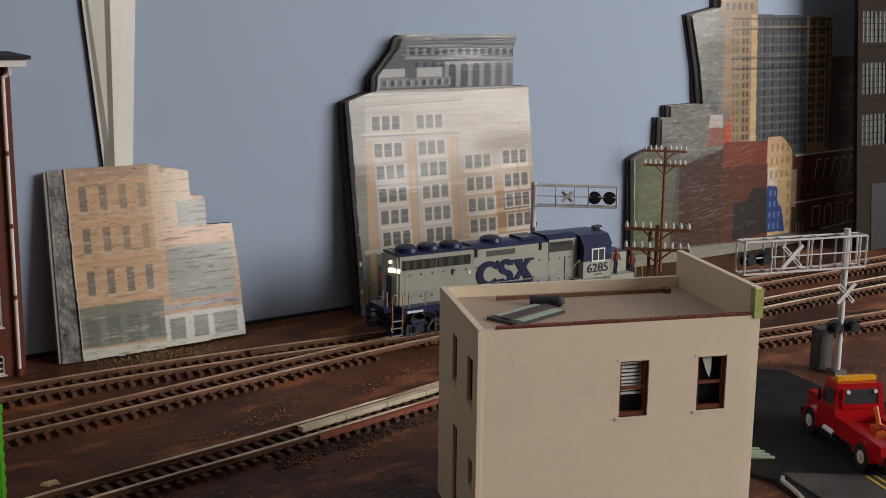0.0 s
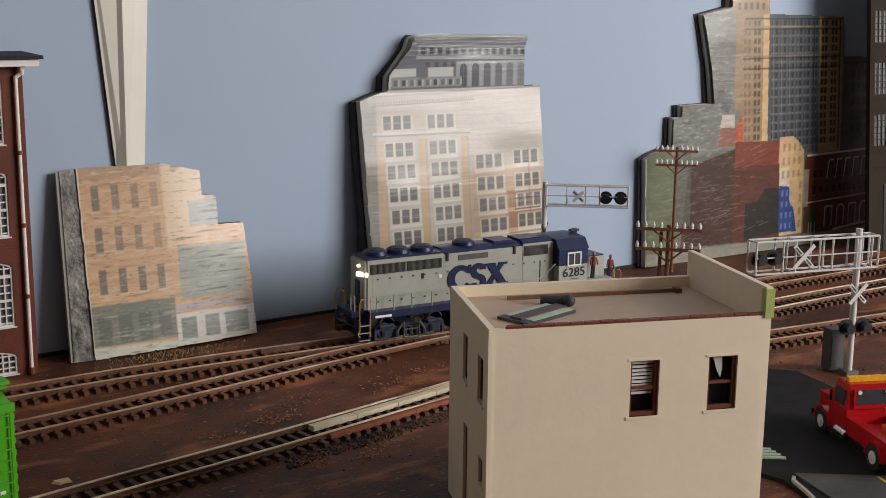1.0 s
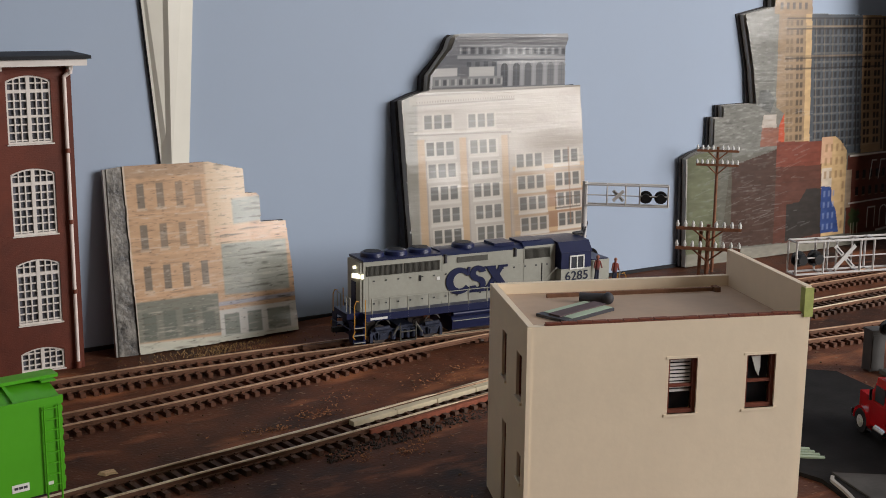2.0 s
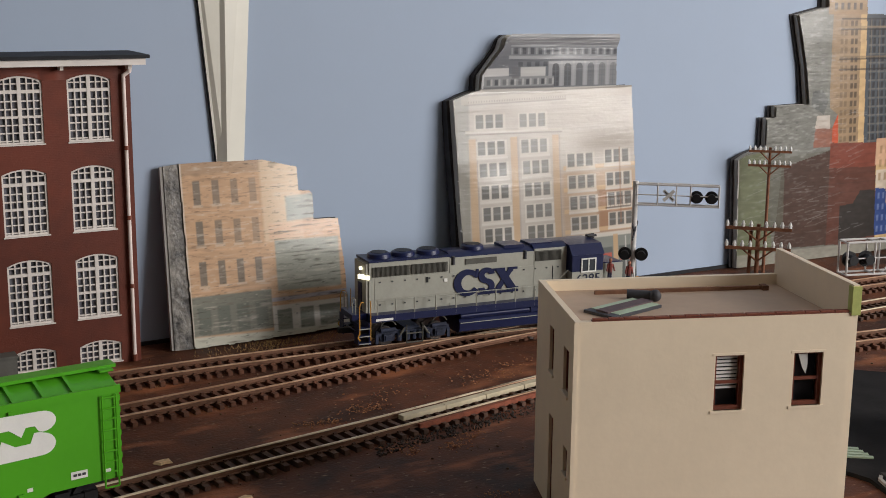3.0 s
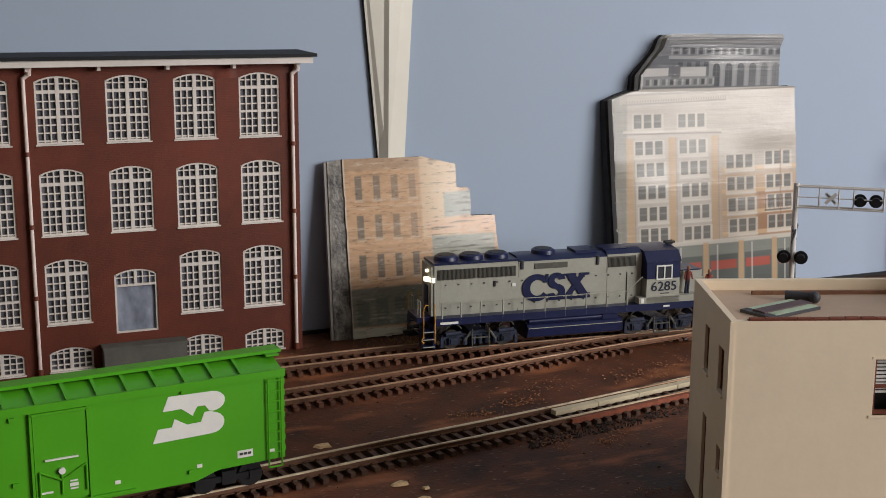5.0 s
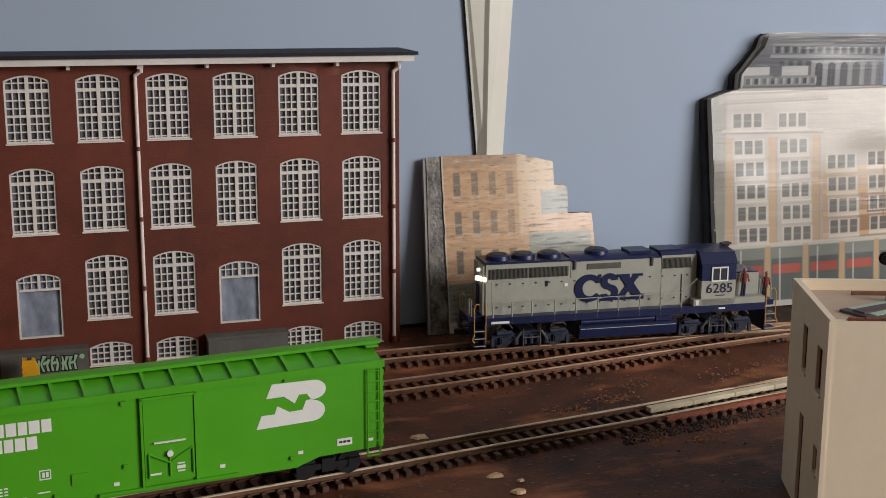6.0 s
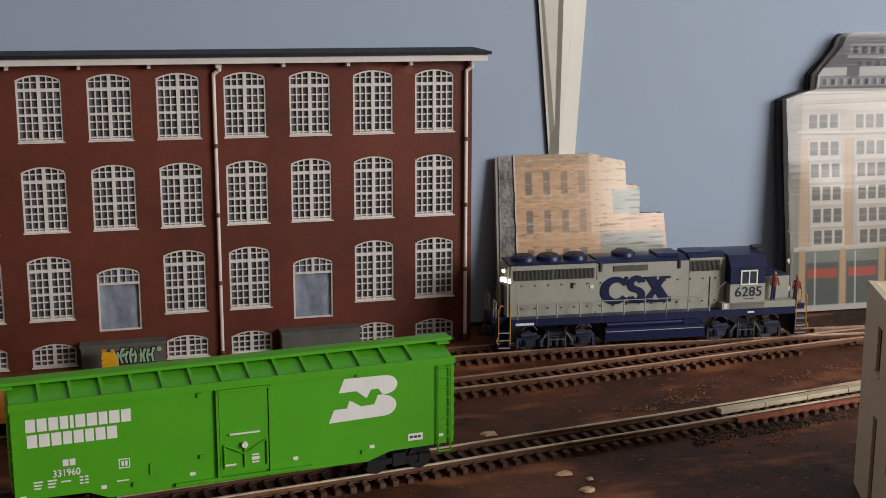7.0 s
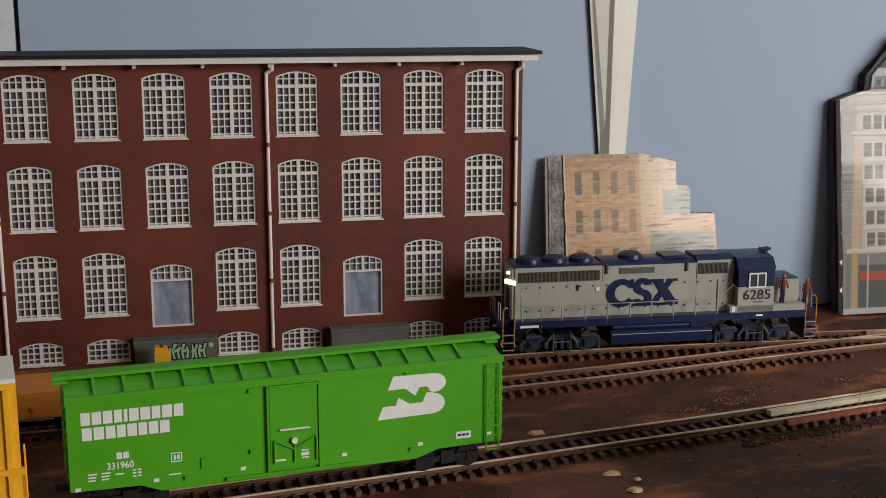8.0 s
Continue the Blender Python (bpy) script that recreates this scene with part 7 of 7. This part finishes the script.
def track_details():
    # pale plank beside the far rail of the siding, in lengths, and rusty foot strip on its near rail
    plank = thing("guard_plank", "pale weathered guard plank beside the siding rail", "plank")
    line = spline(SIDING, 0.028)
    for p, a in line:
        if 0.095 < p.x < 0.33:
            part("board", bevelled(boxes((0.0002, 0.0276, 0.0022, 0.0064, 0.0016, 0.0042)), 0.0003, 1), M["pale"], plank, m=Matrix.Translation((p.x, p.y, 0)) @ Matrix.Rotation(a, 4, "Z"))
    strip = thing("rusty_strip", "rusty red strip along the near siding rail", "strip")
    for p, a in line:
        if 0.105 < p.x < 0.33:
            part("strip_length", bevelled(boxes((0, 0.0278, -0.0116, -0.0098, 0.0012, 0.0038)), 0.0003, 1), M["rust"], strip, m=Matrix.Translation((p.x, p.y, 0)) @ Matrix.Rotation(a, 4, "Z"))
    # flakes and chips lying about
    random.seed(11)

    def flake(r):
        bm = bmesh.new()
        n = 9
        ring = [(r * random.uniform(0.6, 1.2) * math.cos(6.283 * i / n), 0.6 * r * random.uniform(0.6, 1.2) * math.sin(6.283 * i / n)) for i in range(n)]
        lo = [bm.verts.new((x, y, -0.0004)) for x, y in ring]
        hi = [bm.verts.new((x * 0.75, y * 0.75, r * random.uniform(0.12, 0.26))) for x, y in ring]
        bm.faces.new(lo[::-1])
        bm.faces.new(hi)
        for i in range(n):
            bm.faces.new((lo[i], lo[(i + 1) % n], hi[(i + 1) % n], hi[i]))
        return bm

    for x, y, r in ((-0.0057, 0.2891, 0.0048), (0.0120, 0.2312, 0.0042), (0.0206, 0.2231, 0.0026), (0.0149, 0.2114, 0.0042)):
        tagged(part("wood_chip", flake(r), M["leaf"], m=pose(x, y, 0.0002, 0, 0, random.uniform(-20, 20))), "pale tan wood chip lying on the dark ground", "wood chip", "wood chips on the ground")
    grit = bmesh.new()
    for i in range(900):
        x, y = random.uniform(-0.25, 0.5), random.uniform(0.14, 0.46)
        r = random.choice((0.0003, 0.0004, 0.0006, 0.0009))
        b = flake(r)
        me = bpy.data.meshes.new("t")
        b.to_mesh(me)
        b.free()
        me.transform(pose(x, y, 0.0002, 0, 0, random.uniform(0, 360)))
        grit.from_mesh(me)
        bpy.data.meshes.remove(me)
    tagged(part("grit", grit, M["gritmat"]), "scattered brown and tan grit on the ground", "grit", "", "stuff")
    crumbs = bmesh.new()
    for cx, cy, sx, n in ((0.1095, 0.3125, 0.007, 40), (0.1967, 0.3293, 0.012, 45), (0.0748, 0.3044, 0.007, 22), (0.1012, 0.2486, 0.006, 20), (0.1225, 0.2429, 0.005, 24), (0.1363, 0.2510, 0.006, 24),
                          (0.1268, 0.3279, 0.012, 20), (0.2218, 0.3414, 0.010, 22), (0.0859, 0.3017, 0.005, 20), (0.1099, 0.1836, 0.004, 14)):
        for i in range(n * 2):
            x, y, h = random.gauss(cx, sx), random.gauss(cy, sx * 0.55), random.uniform(0, 6.28)
            ln2 = random.uniform(0.0005, 0.0016)
            rod(crumbs, (x, y, 0.0003), (x + ln2 * math.cos(h), y + ln2 * math.sin(h), 0.0003 + random.uniform(0, 0.0004)), random.uniform(0.00015, 0.0003), 5)
    tagged(part("scatter_crumbs", crumbs, M["crumb"]), "rusty tan crumbs and fibres scattered on the ground", "crumbs", "", "stuff")
    cinder = bmesh.new()
    for i in range(550):
        x = random.uniform(0.085, 0.215)
        y = 0.2632 + (x - 0.10) * 0.165 - random.uniform(0.0, 0.012)
        r = random.uniform(0.0003, 0.0005)
        box(cinder, -r, r, -r * 0.7, r * 0.7, -0.0006, r * 0.7, pose(x, y, 0, random.uniform(-20, 20), random.uniform(-20, 20), random.uniform(0, 180)))
    tagged(part("cinder_bed", cinder, M["cinder"]), "dark grey cinders along the siding", "cinders", "", "stuff")
    tuft = bmesh.new()
    for i in range(420):
        x = random.gauss(0.118, 0.022)
        y = 0.4475 + random.uniform(-0.008, 0.010)
        h = random.uniform(0.0002, 0.0010)
        rod(tuft, (x, y, -0.0006), (x + random.uniform(-0.0012, 0.0012), y + random.uniform(-0.001, 0.001), h), 0.00025, 3, 0.00005)
    tagged(part("dry_grass", tuft, M["straw"]), "sparse straw-coloured dry grass before the cut-out", "grass", "", "stuff")


track_details()


def dark_building():
    b = thing("corner_building", "dark olive-brown factory front with gridded windows before the skyline", "building", lean(0.4200, 0.083))
    x0, x1, y0, y1, top = 0.7280, 0.8500, 0.0, 0.0034, 0.290
    w, h = 0.0346, 0.0267
    wins = [(x, x + w, z - h, z) for z in (0.2465, 0.2036, 0.1604, 0.1169) for x in (0.7351, 0.7818)]
    bm = bmesh.new()
    holed(x0, x1, -0.001, top, wins, lambda a, b2, c, d: box(bm, a, b2, y0, y1, c, d))
    part("wall", bm, M["olive"], b)
    for z in (0.0697, 0.0856, 0.1298, 0.1737, 0.2169):
        part("ledge", bevelled(boxes((x0 - 0.001, x1, y0 - 0.0012, y0, z, z + 0.0023)), 0.0003, 1), M["olive"], b)
    part("pier", bevelled(boxes((x0 - 0.0006, x0 + 0.0042, y0 - 0.0010, y0, 0.0, top)), 0.0003, 1), M["olive"], b)
    part("doorway", boxes((0.7480, 0.7820, y0 - 0.0006, y0, 0.0, 0.0572)), M["black"], b, "black doorway")
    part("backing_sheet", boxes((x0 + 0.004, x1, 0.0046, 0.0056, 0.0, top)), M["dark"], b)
    bar_v = data_of("muntin", boxes((-0.0004, 0.0004, 0.0006, 0.0016, 0, h)), M["black"])
    bar_h = data_of("muntin", boxes((0, w, 0.0007, 0.0015, -0.0004, 0.0004)), M["black"])
    for a, b2, c, d in wins:
        win = part("window", boxes((a, b2, 0.0022, 0.0028, c, d)), M["pale_pane"], b, "black gridded window with dusty glazing")
        for i in range(7):
            part("muntin", bar_v, None, win, m=pose(a + (b2 - a) * i / 6, 0, c))
        for i in range(6):
            part("muntin", bar_h, None, win, m=pose(a, 0, c + (d - c) * i / 5))


dark_building()

# ---- what moves ----


def motions():
    """The locomotive and its two riders roll along the main line."""
    line = spline(MAIN, 0.001)

    def on_track(x):
        return min(line, key=lambda r: abs(r[0].x - x))[0]

    where = ((0.0, 0.2381), (1.0, 0.2098), (1.5, 0.1955), (2.5, 0.1670), (3.5, 0.1387), (4.5, 0.1106), (5.5, 0.0826), (6.5, 0.0545), (7.0, 0.0404), (8.0, 0.0135))
    poses = []
    for t, x in where:
        xc = x + 0.0940
        p, q = on_track(xc - 0.055), on_track(xc + 0.055)
        a = math.atan2(q.y - p.y, q.x - p.x)
        poses.append((t, Matrix.Translation((xc, (p.y + q.y) / 2, RAIL_TOP)) @ Matrix.Rotation(a, 4, "Z")))
    walk(LOCO, poses)
    for fig, at in RIDERS:
        walk(fig, [(t, m @ pose(*at)) for t, m in poses])


motions()
